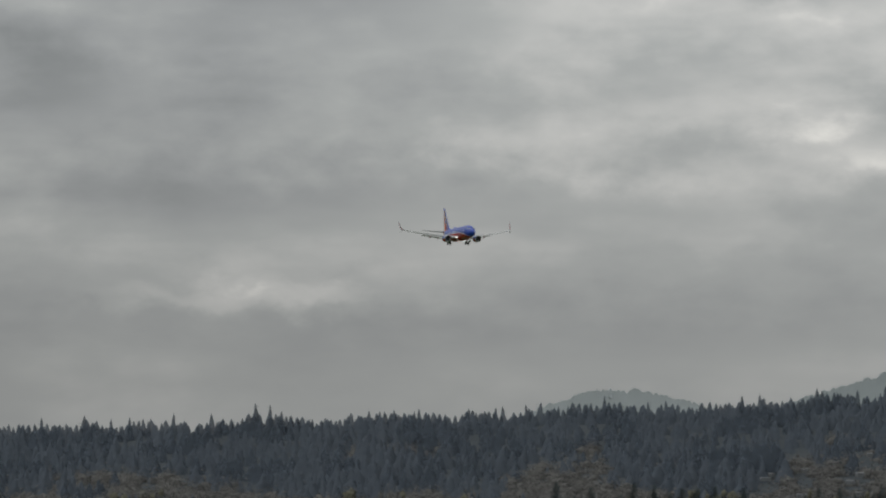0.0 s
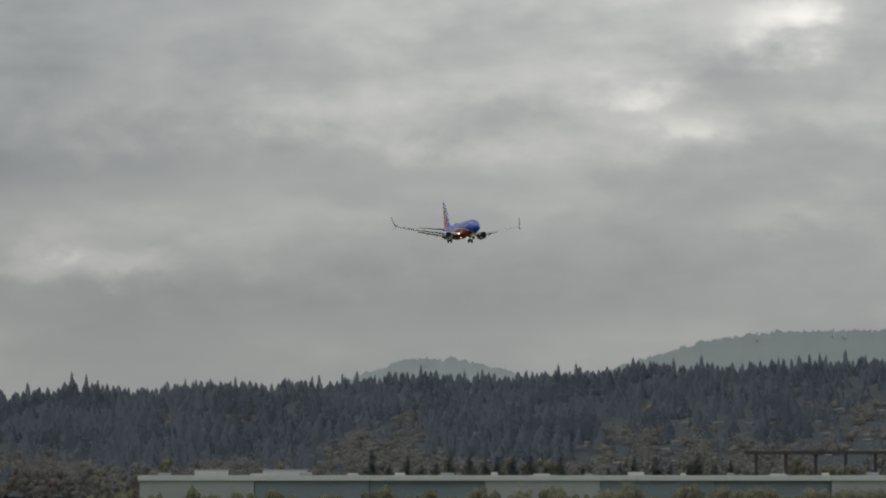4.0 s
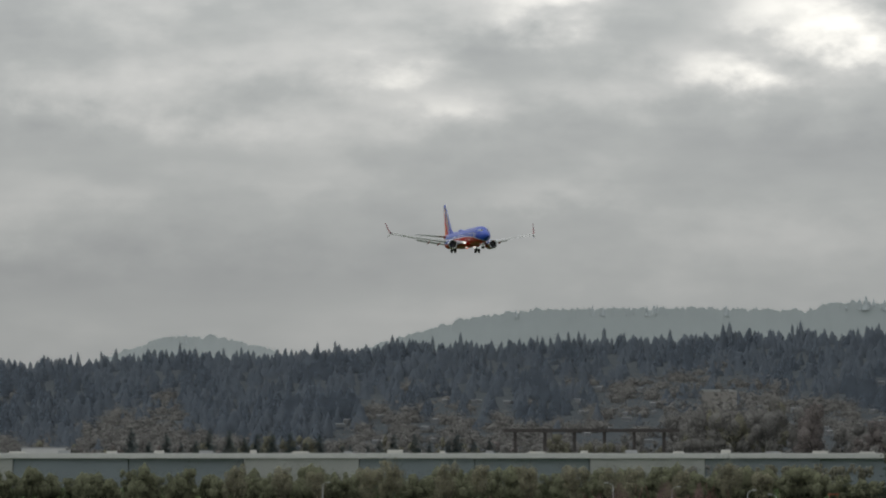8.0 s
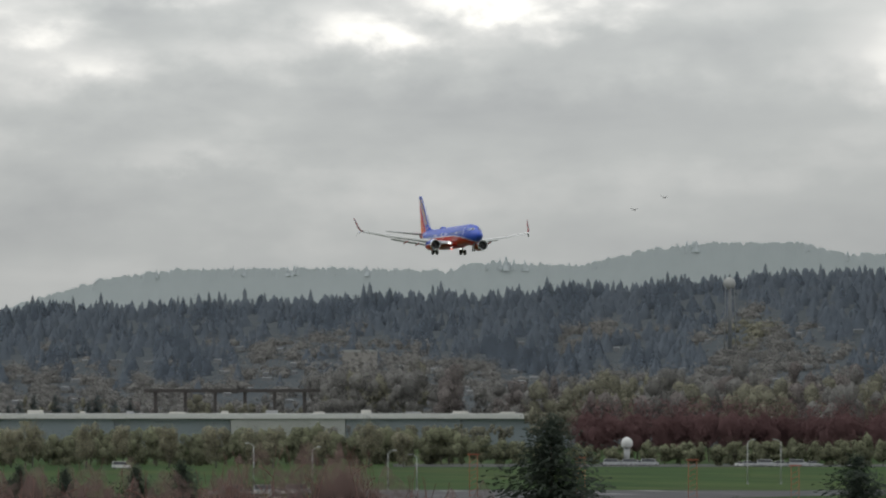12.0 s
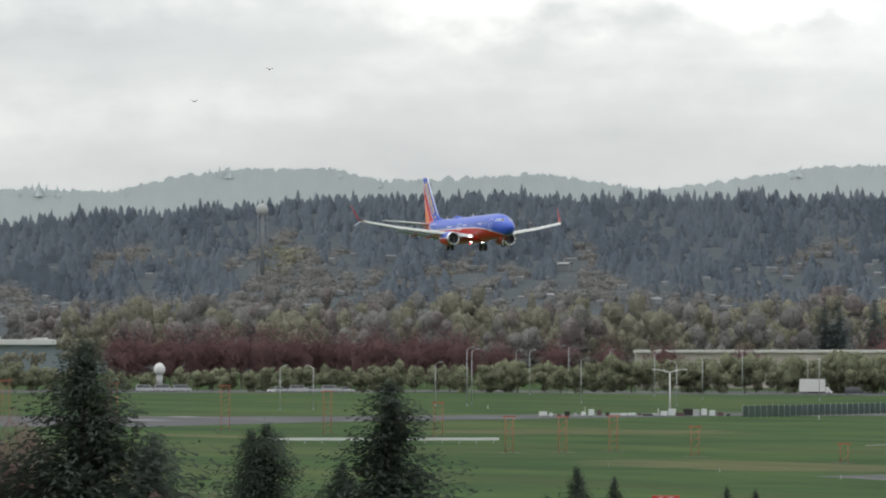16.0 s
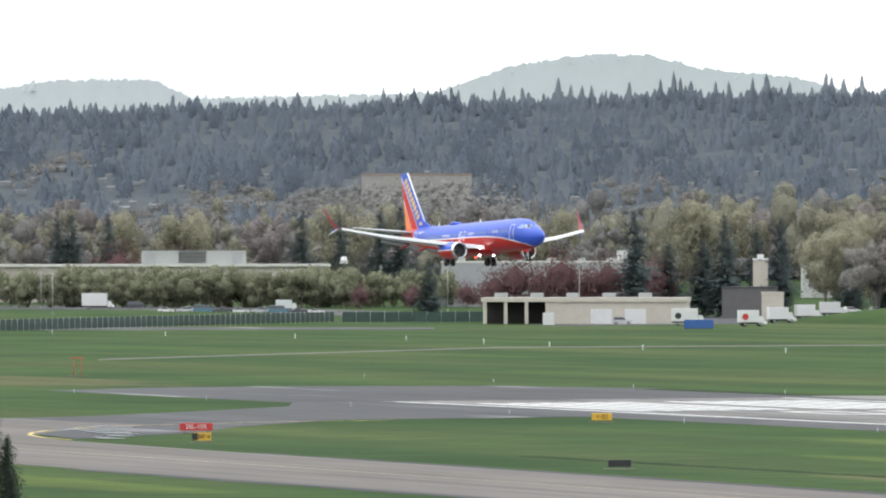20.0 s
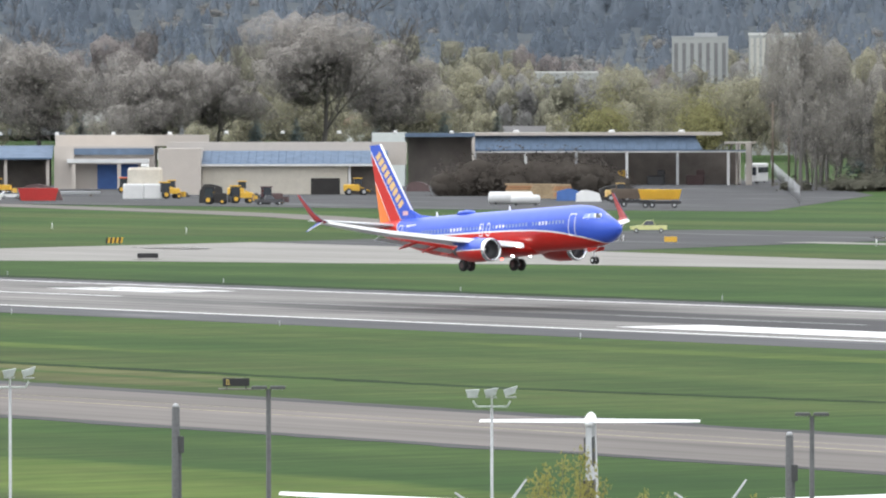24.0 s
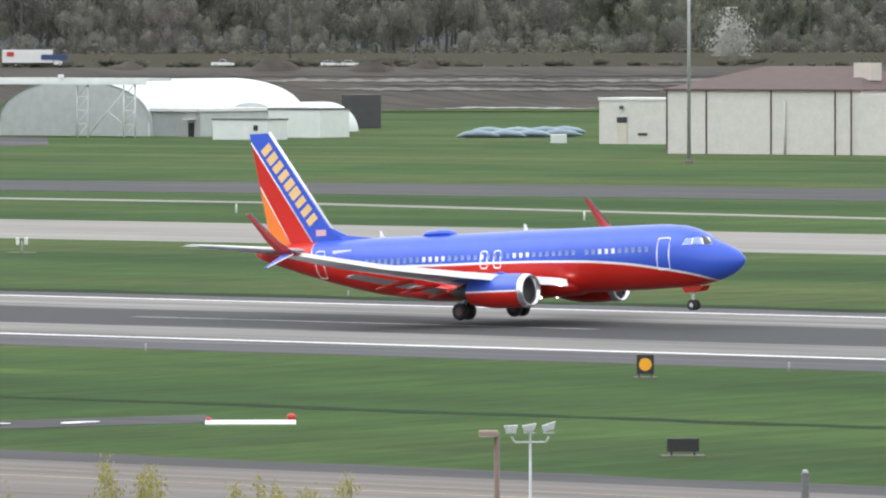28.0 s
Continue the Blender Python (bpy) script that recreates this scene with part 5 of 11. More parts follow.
def soft_crown(seed, lobes=3, shape=(0.30, 0.30, 0.40), centre=0.55, leaves=26, leaf=0.045):
    """A far round crown of height about 1: a few lumpy lobes with sprays at the rim."""
    r = np.random.default_rng(seed)
    bm = bmesh.new()
    bmesh.ops.create_icosphere(bm, subdivisions=1, radius=1.0)
    bm.verts.ensure_lookup_table()
    sv = np.array([q.co[:] for q in bm.verts])
    stri = np.array([[q.index for q in f.verts] for f in bm.faces])
    bm.free()
    v, t, off = [], [], 0
    for k in range(lobes):
        c = np.array((*r.uniform(-0.16, 0.16, 2), centre + r.uniform(-0.16, 0.14))) if k else np.array((0, 0, centre))
        size = np.array(shape) * (r.uniform(0.4, 0.6) if k else 0.55)
        v.append(c + sv * size * (1 + r.normal(size=(len(sv), 1)) * 0.10))
        t.append(stri + off)
        off += len(sv)
    d = r.normal(size=(leaves, 3))
    d /= np.linalg.norm(d, axis=1)[:, None]
    p = d * np.array(shape) * (1.06 - 0.5 * r.uniform(0, 1, (leaves, 1))) * (1 + 0.16 * np.sin(d[:, :1] * 7 + seed) + 0.16 * np.sin(d[:, 2:] * 9)) + (0, 0, centre)
    v.append(leaves_at(p, (p - (0, 0, centre)) / np.array(shape) + (0, 0, 0.3), leaf * r.uniform(0.8, 1.25, leaves), r, 0.3))
    t.append(np.arange(leaves * 3).reshape(-1, 3) + off)
    return np.concatenate(v), np.concatenate(t)


def twig_crown(seed, lobes=12, shape=(0.45, 0.45, 0.42), centre=0.56, leaves=2500, leaf=0.008):
    """A leafless or budding crown of height about 1: small lumps of twigs in an uneven dome, with finer sprays all through it."""
    r = np.random.default_rng(seed)
    bm = bmesh.new()
    bmesh.ops.create_icosphere(bm, subdivisions=1, radius=1.0)
    bm.verts.ensure_lookup_table()
    sv = np.array([q.co[:] for q in bm.verts])
    stri = np.array([[q.index for q in f.verts] for f in bm.faces])
    bm.free()
    shape = np.array(shape)
    d = r.normal(size=(lobes, 3))
    d /= np.linalg.norm(d, axis=1)[:, None]
    cc = d * shape * r.uniform(0.25, 0.78, (lobes, 1)) + (0, 0, centre)
    v, t, off = [], [], 0
    for c in cc:
        size = shape * r.uniform(0.18, 0.36) * r.uniform(0.8, 1.25, 3)
        v.append(c + sv * size * (1 + r.normal(size=(len(sv), 1)) * 0.22))
        t.append(stri + off)
        off += len(sv)
    which = r.integers(0, lobes, leaves)
    p = cc[which] + r.normal(size=(leaves, 3)) * shape * 0.20
    p[:, 2] = np.clip(p[:, 2], 0.06, 1.02)
    v.append(leaves_at(p, (p - (0, 0, centre)) / shape + (0, 0, 0.3), leaf * r.uniform(0.7, 1.3, leaves), r, 0.3))
    t.append(np.arange(leaves * 3).reshape(-1, 3) + off)
    return np.concatenate(v), np.concatenate(t)


def woods():
    firs = [fuzzy_fir(s) for s in range(12)]
    rounds = [soft_crown(s, 1, (0.40, 0.40, 0.50), 0.45, 80, 0.036) for s in range(8)]
    drop = 8.5
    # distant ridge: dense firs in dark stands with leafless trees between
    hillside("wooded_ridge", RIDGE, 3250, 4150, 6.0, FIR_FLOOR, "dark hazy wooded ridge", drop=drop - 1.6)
    r = np.random.default_rng(3)
    fir, dark, bare, olive = [], [], [], []
    for _ in range(15500):
        a, k = r.uniform(49.0, 85.4), r.uniform(0.0, 1.0) ** 0.9
        x, y, z = on_slope(RIDGE, 3250, 4150, 6.0, drop, a, k)
        d = 3250 + 900 * k
        clump = noise.noise((a * 1.1, k * 3.5, 0.0)) + 0.5 * noise.noise((a * 4.0, k * 9, 3.0)) + r.normal() * 0.12
        grove = noise.noise((a * 0.7, k * 2, 7.0))
        is_fir = clump > 0.62 + 0.34 * float(np.interp(a, (69.5, 71.5, 77.0, 79.0), (0.0, 1.0, 1.0, 0.2))) - 1.75 * k
        h = (r.uniform(10, 14) + 16 * max(0.0, grove) * r.random()) if is_fir else r.uniform(8, 12)
        if k > 0.93:
            h = min(h, 13)
        for ha, hk in HOUSES:
            if abs(a - ha) < 0.055 and hk - 0.11 < k < hk + 0.01:
                h = min(h, 2.5)
        h = allowed(a, d, z, h)
        if h > 3:
            tint = noise.noise((a * 2.2, k * 5.0, 5.0)) + r.normal() * 0.15
            if is_fir:
                (dark if tint > 0.12 else fir).append((x, y, z - 3.5, h, r.uniform(1.6, 2.6)))
            else:
                (olive if tint > 0.42 and a < 73.5 else bare).append((x, y, z - 3.5, h, r.uniform(1.3, 2.0)))
    # the crest: an uneven canopy with single tall firs
    a = 49.0
    while a < 85.4:
        a += r.uniform(0.008, 0.045)
        x, y, z = on_slope(RIDGE, 3250, 4150, 6.0, drop, a, r.uniform(0.95, 1.0))
        stand = noise.noise((a * 1.6, 3.0, 0.0)) + 0.6 * noise.noise((a * 5.5, 1.0, 0.0))
        old = 1.0 if 62.2 < a < 67.2 else 0.55
        spike = r.random() < (0.24 if 62.2 < a < 67.2 else 0.16)
        h = 12.2 + 3.4 * max(-0.6, stand) * (1 + old) + r.uniform(0, 2.2) + (r.uniform(2.5, 10) * old if spike else 0.0)
        (dark if stand > 0.15 else fir).append((x, y, z - 4.5, h, r.uniform(1.0, 1.5) if spike else r.uniform(1.5, 2.3)))
    # trees before the two pale buildings
    for va, hw, d0, d1, el, n in ((76.247, 0.32, 3380, 3430, 0.41, 22), (66.5, 0.66, 3400, 3470, 0.445, 64)):
        for q in range(n):
            d = r.uniform(d0, d1)
            x, y = polar(va - hw + 2 * hw * (q + r.random()) / n, d)
            zt = EYE + d * math.tan(radians(el - 0.03 * r.random()))
            bare.append((x, y, 12.0, (zt - 12.0) / 0.97, r.uniform(0.7, 1.0)))
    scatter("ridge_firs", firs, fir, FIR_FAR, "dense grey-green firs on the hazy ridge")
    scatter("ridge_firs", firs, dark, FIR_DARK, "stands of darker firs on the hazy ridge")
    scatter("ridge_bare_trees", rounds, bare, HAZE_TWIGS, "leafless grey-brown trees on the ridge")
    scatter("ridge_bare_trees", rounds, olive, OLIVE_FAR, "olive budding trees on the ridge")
    # hills behind, their haze put into the colour
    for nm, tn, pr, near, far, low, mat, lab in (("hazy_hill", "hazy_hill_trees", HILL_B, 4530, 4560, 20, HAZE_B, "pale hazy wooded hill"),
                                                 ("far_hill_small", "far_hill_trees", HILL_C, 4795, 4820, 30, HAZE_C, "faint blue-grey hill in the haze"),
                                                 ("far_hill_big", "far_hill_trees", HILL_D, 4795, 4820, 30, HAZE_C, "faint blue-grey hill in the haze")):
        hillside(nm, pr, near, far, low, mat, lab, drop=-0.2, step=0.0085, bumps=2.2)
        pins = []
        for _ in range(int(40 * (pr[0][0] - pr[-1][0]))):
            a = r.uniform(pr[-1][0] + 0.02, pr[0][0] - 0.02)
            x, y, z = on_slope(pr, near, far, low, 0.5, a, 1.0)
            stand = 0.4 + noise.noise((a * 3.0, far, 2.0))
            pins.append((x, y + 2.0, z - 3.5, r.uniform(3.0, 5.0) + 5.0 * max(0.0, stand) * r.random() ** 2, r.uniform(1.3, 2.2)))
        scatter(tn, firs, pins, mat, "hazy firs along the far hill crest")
    # tall leafing woods across the lowland, in groves of differing tint
    belts = ((84.8, 76.4, 3110, 3300, 420, (9, 16)), (76.6, 51.0, 2700, 3240, 1150, (17, 33)))
    crowns = [twig_crown(20 + s, 5, (0.36, 0.36, 0.46), 0.50, 190, 0.014) for s in range(8)]
    groves = [[], [], []]
    for a0, a1, d0, d1, n, hs in belts:
        for _ in range(n):
            a, d = r.uniform(a1, a0), r.uniform(d0, d1)
            x, y = polar(a, d)
            z = 1.0 + 9.0 * (d - d0) / (d1 - d0)
            tall = 0.95 + 0.35 * noise.noise((a * 0.9, d * 0.01, 2.0))
            h = allowed(a, d, z, r.uniform(*hs) * tall * float(np.interp(a, (52, 55, 58, 63, 66), (1.15, 1.2, 1.35, 1.3, 1.0))))
            tint = noise.noise((a * 0.8, d * 0.004, 9.0)) + r.normal() * 0.12
            if h > 3:
                groves[0 if tint > 0.02 else 1 if tint > -0.22 else 2].append((x, y, z, h, r.uniform(0.85, 1.2)))
    near_groves = [[], []]
    for a0, a1, el, n in ((55.0, 53.8, 0.40, 40), (56.1, 55.2, 0.36, 30)):
        for q in range(n):
            a, d = a1 + (a0 - a1) * (q + r.random()) / n, r.uniform(2440, 2660)
            x, y = polar(a, d)
            near_groves[q % 2].append((x, y, 0, EYE + d * math.tan(radians(el * r.uniform(0.5, 1.0))), r.uniform(0.7, 1.0)))
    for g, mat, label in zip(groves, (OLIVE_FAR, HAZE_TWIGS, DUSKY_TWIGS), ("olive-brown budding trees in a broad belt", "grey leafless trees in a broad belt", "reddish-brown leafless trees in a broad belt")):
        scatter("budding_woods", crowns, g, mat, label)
    twiggy = [twig_crown(40 + s, 8, (0.34, 0.34, 0.47), 0.52, 900, 0.012) for s in range(5)]
    for g, mat, label in zip(near_groves, (OLIVE_FAR, HAZE_TWIGS), ("olive budding trees before the office blocks", "grey leafless trees before the office blocks")):
        scatter("budding_woods", twiggy, g, mat, label)


# Ridge and belt trees: haze put into the colours as paler, greyer tones.
FIR_DARK = foliage("hazed_dark_firs", (0.126, 0.152, 0.186), (0.150, 0.177, 0.212), 0.05, 0.0, 0.2, 4.0, 0.34)
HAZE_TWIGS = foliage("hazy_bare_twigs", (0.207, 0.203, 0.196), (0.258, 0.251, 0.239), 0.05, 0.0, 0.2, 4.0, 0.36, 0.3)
OLIVE_FAR = foliage("hazed_far_olive_buds", (0.220, 0.213, 0.164), (0.273, 0.264, 0.199), 0.05, 0.0, 0.2, 4.0, 0.36, 0.3)
DUSKY_TWIGS = foliage("hazed_dusky_red_twigs", (0.194, 0.173, 0.169), (0.242, 0.217, 0.207), 0.05, 0.0, 0.2, 4.0, 0.36, 0.3)
woods()


VERGE = foliage("rough_verge_grass", (0.056, 0.053, 0.041), (0.080, 0.075, 0.058), 0.3, 0.0, 0.0)
RAW_EARTH = runway_material("raw_dark_earth", (0.084, 0.075, 0.066), (0.040, 0.036, 0.032))


def rise_height(a, d):
    """Height of the bank at the far side of the yard."""
    k = min(1.0, max(0.0, (d - 1690) / 66))
    full = float(np.interp(-a, (-51.4, -51.1, -50.2, -49.6, -33), (0.06, 4.5, 7.0, 9.3, 9.7)))
    return 0.06 + (full - 0.06) * k * k * (3 - 2 * k)


def rising_field():
    az = np.arange(51.4, 32.9, -0.1)
    for name, ds, mat, label in (("rising_field", tuple(range(1688, 1755, 3)), RAW_EARTH, "brown churned slope with wheel tracks"), ("grass_bank", (1754, 1755, 1756, 1800, 2100, 2650), VERGE, "rough grass along the top of the bank")):
        v, t, n = [], [], len(az)
        for d in ds:
            for a in az:
                x, y = polar(a, d)
                v.append((x, y, rise_height(a, d) + 0.25 * noise.noise((x * 0.05, y * 0.05, 1.0)) * (1690 < d < 1745)))
        for j in range(len(ds) - 1):
            for i in range(n - 1):
                q = j * n + i
                t += [(q, q + 1, q + n + 1), (q, q + n + 1, q + n)]
        tagged(array_mesh(name, v, t, mat, smooth=True), label, "field", "", "structure")


def slope_strip(name, a0, a1, d0, d1, mat, label, seed, rough=1.0, lift=0.14):
    """A ragged strip of ground lying on the bank between two distances."""
    r = np.random.default_rng(seed)
    az = np.arange(a0, a1, -0.03)
    v, t, n, rows = [], [], len(az), 4
    for i, a in enumerate(az):
        end = min(1.0, 6.0 * min(i + 0.5, n - i - 0.5) / n)
        lo, hi = (q + rough * (noise.noise((a * 9, seed, q)) + r.normal() * 0.2) for q in (d0, d1))
        mid = (lo + hi) / 2
        for j in range(rows + 1):
            d = mid + (lo + (hi - lo) * j / rows - mid) * end
            x, y = polar(a, d)
            v.append((x, y, rise_height(a, d) + 0.25 * noise.noise((x * 0.05, y * 0.05, 1.0)) * (1690 < d < 1745) + lift))
    for i in range(n - 1):
        for j in range(rows):
            q = i * (rows + 1) + j
            t += [(q, q + rows + 1, q + rows + 2), (q, q + rows + 2, q + 1)]
    return tagged(array_mesh(name, v, t, mat, smooth=True), label, "field", "", "structure")


def soil_heap(m, w, h, label, seed):
    """A tipped heap of earth with a lumpy crest."""
    n, rings = 18, 6
    v = [(0, 0, h)]
    for j in range(1, rings + 1):
        q = j / rings
        for k in range(n):
            a = 2 * math.pi * k / n
            lump = 1 + 0.22 * noise.noise((3 * math.cos(a), 3 * math.sin(a) + seed, q * 2))
            v.append((w / 2 * q * lump * math.cos(a), w / 3 * q * lump * math.sin(a), max(-0.3, h * (1 - q ** 1.3) * lump) - (0.3 if j == rings else 0)))
    t = [(0, 1 + k, 1 + (k + 1) % n) for k in range(n)]
    for j in range(rings - 1):
        for k in range(n):
            i0, i1 = 1 + j * n + k, 1 + j * n + (k + 1) % n
            t += [(i0, i0 + n, i1 + n), (i0, i1 + n, i1)]
    ob = array_mesh("soil_heap", v, t, RAW_EARTH, smooth=True)
    ob.matrix_basis = m
    return tagged(ob, label, "heap", "soil heaps")


def bank_details():
    for k, (a0, a1, d0, d1, mat, label) in enumerate((
            (48.4, 45.8, 1721, 1722.6, WET_GRAVEL, "pale wet track along the bank"), (48.3, 46.8, 1714.5, 1716, WET_GRAVEL, "pale wet track along the bank"), (46.6, 45.9, 1723.5, 1726, PALE_MARK, "pale sheeting laid on the bank"),
            (47.6, 45.9, 1733, 1734.6, PALE_MARK, "pale gravel track along the bank"), (50.3, 48.2, 1726, 1728, GRAVEL, "pale gravel track along the bank"), (49.8, 47.4, 1707, 1709, DARK_BAND, "dark rut along the bank"), (48.9, 46.2, 1728, 1730, DARK_BAND, "dark rut along the bank"), (47.4, 45.9, 1710, 1712, DARK_BAND, "dark rut along the bank"), (48.0, 46.4, 1718, 1719.2, DARK_BAND, "dark rut along the bank"),
            (50.2, 45.7, 1738, 1757, VERGE, "rough olive grass at the top of the bank"), (38.6, 34.0, 1730, 1732.4, WET_GRAVEL, "pale wet track along the bank"), (37.8, 34.2, 1721, 1723.6, WET_GRAVEL, "pale wet track along the bank"), (36.9, 35.6, 1699, 1700.5, PALE_MARK, "pale sheeting laid on the bank"), (39.6, 34.0, 1736, 1738, DARK_BAND, "dark rut along the bank"), (37.4, 33.6, 1726, 1728, GRAVEL, "pale gravel track along the bank"),
            (42.6, 38.4, 1686, 1709, GRASS, "green grass at the foot of the bank"), (38.5, 33.2, 1686, 1697, GRASS, "green grass at the foot of the bank"), (41.9, 38.8, 1727, 1729, GRAVEL, "pale gravel track along the bank"))):
        slope_strip("bank_ground", a0, a1, d0, d1, mat, label, 30 + k, 1.6 if mat in (VERGE, GRASS) else 1.5, 0.10 + 0.02 * (k % 3))
    for k, (a, d, w, h) in enumerate(((46.0, 1716, 11, 3.4), (38.02, 1748, 13, 3.2), (37.3, 1746, 12, 2.4), (36.9, 1750, 9, 1.8), (39.1, 1750, 10, 1.8), (46.7, 1741, 8, 1.2), (47.4, 1745, 7, 1.0), (41.0, 1745, 9, 1.2), (41.7, 1748, 8, 1.4))):
        soil_heap(spot(a, d, 0, rise_height(a, d) - 0.2), w, h, "dark brown heap of tipped soil on the bank", k)


WET_GRAVEL = runway_material("wet_pale_gravel", (0.190, 0.182, 0.172), (0.060, 0.056, 0.052), wet=0.4)
DARK_BAND = paint("dark_wet_soil", (0.026, 0.024, 0.022), 0.8, var=0.3, scale=0.1, fine=1.0, space="World")


# ---- builders of things ----
def spot(az, dist, turn=0.0, z=0.0):
    """A pose on the ground at a bearing and distance, its x axis to the right as seen from the viewpoint."""
    x, y = polar(az, dist)
    return pose(x, y, z, 0, 0, az + turn)


def empty_at(name, label, category, m, group="", kind=""):
    ob = new(name)
    ob.matrix_basis = m
    return tagged(ob, label, category, group, kind)


def text_part(words, size, parent, material, at, name="lettering"):
    """Letters standing in the plane facing -y, centred at a point."""
    cu = bpy.data.curves.new(name, "FONT")
    cu.body, cu.size, cu.extrude = words, size, 0.01
    cu.align_x, cu.align_y = "CENTER", "CENTER"
    tmp = bpy.data.objects.new(name, cu)
    scene.collection.objects.link(tmp)
    me = bpy.data.meshes.new_from_object(tmp.evaluated_get(bpy.context.evaluated_depsgraph_get()))
    bpy.data.objects.remove(tmp)
    me.materials.clear()
    me.materials.append(material)
    ob = new(name, me)
    ob.parent = parent
    ob.matrix_basis = pose(*at, 90, 0, 0)
    return ob


def window_row(parent, n, x0, x1, z, w, h, y=-0.03, frame_mat=None, pane_mat=None):
    for k in range(n):
        x = x0 + (x1 - x0) * (k / (n - 1) if n > 1 else 0.5)
        fr = part("window", Geo().box(x, y, z - 0.08, w + 0.16, 0.08, h + 0.16), frame_mat or WHITE, parent)
        part("pane", Geo().box(x, y - 0.03, z, w, 0.06, h), pane_mat or GLASS, fr)


def gable_roof(w, d, h, rise, over=0.5, thick=0.25, along="x"):
    """A pitched roof over a w by d block (x centred, y from 0); along is the ridge's direction."""
    g = Geo()
    x0, x1, y0, y1 = -w / 2 - over, w / 2 + over, -over, d + over
    if along == "x":
        ym = d / 2
        prof = [(y0, h), (ym, h + rise), (y1, h), (y1, h + thick), (ym, h + rise + thick), (y0, h + thick)]
        g.add([(x, a, b) for x in (x0, x1) for a, b in prof], [(0, 1, 4, 5), (1, 2, 3, 4), (6, 11, 10, 7), (7, 10, 9, 8)] + [(i, (i + 1) % 6 + 0, (i + 1) % 6 + 6, i + 6) for i in range(6)])
    else:
        prof = [(x0, h), (0, h + rise), (x1, h), (x1, h + thick), (0, h + rise + thick), (x0, h + thick)]
        g.add([(a, y, b) for y in (y0, y1) for a, b in prof], [(0, 1, 4, 5), (1, 2, 3, 4), (6, 11, 10, 7), (7, 10, 9, 8)] + [(i, (i + 1) % 6, (i + 1) % 6 + 6, i + 6) for i in range(6)])
    return g


def hip_roof(w, d, h, rise, over=0.5, ridge=0.5):
    x0, x1, y0, y1 = -w / 2 - over, w / 2 + over, -over, d + over
    rx = w / 2 * ridge
    pts = [(x0, y0, h), (x1, y0, h), (x1, y1, h), (x0, y1, h), (-rx, d / 2, h + rise), (rx, d / 2, h + rise), (x0, y0, h - 0.25), (x1, y0, h - 0.25), (x1, y1, h - 0.25), (x0, y1, h - 0.25)]
    return Geo().add(pts, [(0, 1, 5, 4), (1, 2, 5), (2, 3, 4, 5), (3, 0, 4), (6, 7, 1, 0), (7, 8, 2, 1), (8, 9, 3, 2), (9, 6, 0, 3), (9, 8, 7, 6)])


def block(name, label, m, w, d, h, wall, roof=None, kind="flat", rise=0.4, category="building", along="x", over=0.5, gable_fill=True):
    """A simple building: thick-walled block with its roof; front face at y = 0."""
    b = empty_at(name, label, category, m)
    g = Geo().box(0, d / 2, 0, w, d, h)
    if kind == "gable":
        r = rise
        if along == "x":
            g.add([(s * w / 2, a, c) for s in (-1, 1) for a, c in ((0, h), (d, h), (d / 2, h + r))], [(0, 1, 2), (5, 4, 3)])
        else:
            g.add([(a, y, c) for y in (0, d) for a, c in ((-w / 2, h), (w / 2, h), (0, h + r))], [(0, 1, 2), (5, 4, 3)])
    part("wall", g, wall, b)
    if kind == "flat":
        rg = Geo().box(0, d / 2, h, w + 0.3, d + 0.3, rise)
    elif kind == "gable":
        rg = gable_roof(w, d, h, rise, over, along=along)
    else:
        rg = hip_roof(w, d, h + 0.25, rise, over)
    part("roof", rg, roof or wall, b)
    return b


def car_geo(kind):
    """Side outline of a vehicle body and its glasshouse, nose to +x."""
    if kind == "pickup":
        body = [(-2.7, 0.45), (2.6, 0.45), (2.7, 0.9), (1.2, 1.1), (-2.7, 1.08)]
        cab = [(0.95, 1.08), (0.35, 1.78), (-0.75, 1.8), (-0.95, 1.08)]
    elif kind == "suv":
        body = [(-2.3, 0.4), (2.3, 0.4), (2.35, 0.85), (1.1, 1.08), (-2.35, 1.1)]
        cab = [(1.0, 1.05), (0.3, 1.72), (-2.0, 1.75), (-2.3, 1.08)]
    elif kind == "van":
        body = [(-2.8, 0.4), (2.7, 0.4), (2.8, 1.0), (2.1, 1.3), (-2.85, 1.3)]
        cab = [(2.0, 1.28), (1.4, 2.2), (-2.75, 2.25), (-2.85, 1.28)]
    else:
        body = [(-2.2, 0.35), (2.2, 0.35), (2.3, 0.75), (1.0, 0.95), (-2.25, 0.98)]
        cab = [(0.9, 0.92), (0.25, 1.42), (-1.2, 1.45), (-1.9, 0.95)]
    return body, cab


def side_prism(poly, half, inset=0.0):
    g = Geo()
    n = len(poly)
    xs = [p[0] for p in poly]
    mid = sum(xs) / n
    zt = max(p[1] for p in poly)
    z0 = min(p[1] for p in poly)
    pts = []
    for s in (-1, 1):
        for x, z in poly:
            k = (z - z0) / (zt - z0 + 1e-6)
            pts.append((x, s * (half - inset * k), z))
    return g.add(pts, [tuple(range(n)), tuple(range(2 * n - 1, n - 1, -1))] + [(i + n, (i + 1) % n + n, (i + 1) % n, i) for i in range(n)])


def wheels(parent, xs, half, r=0.34, w=0.24):
    for x in xs:
        for s in (-1, 1):
            t = part("wheel", wheel_geo(x, s * half, r, r, w), TYRE, parent)
            part("rim", Geo().tube((x, s * (half + w * 0.4), r), (x, s * (half + w * 0.55), r), r * 0.55, n=10), METAL, t)


CARS = {}


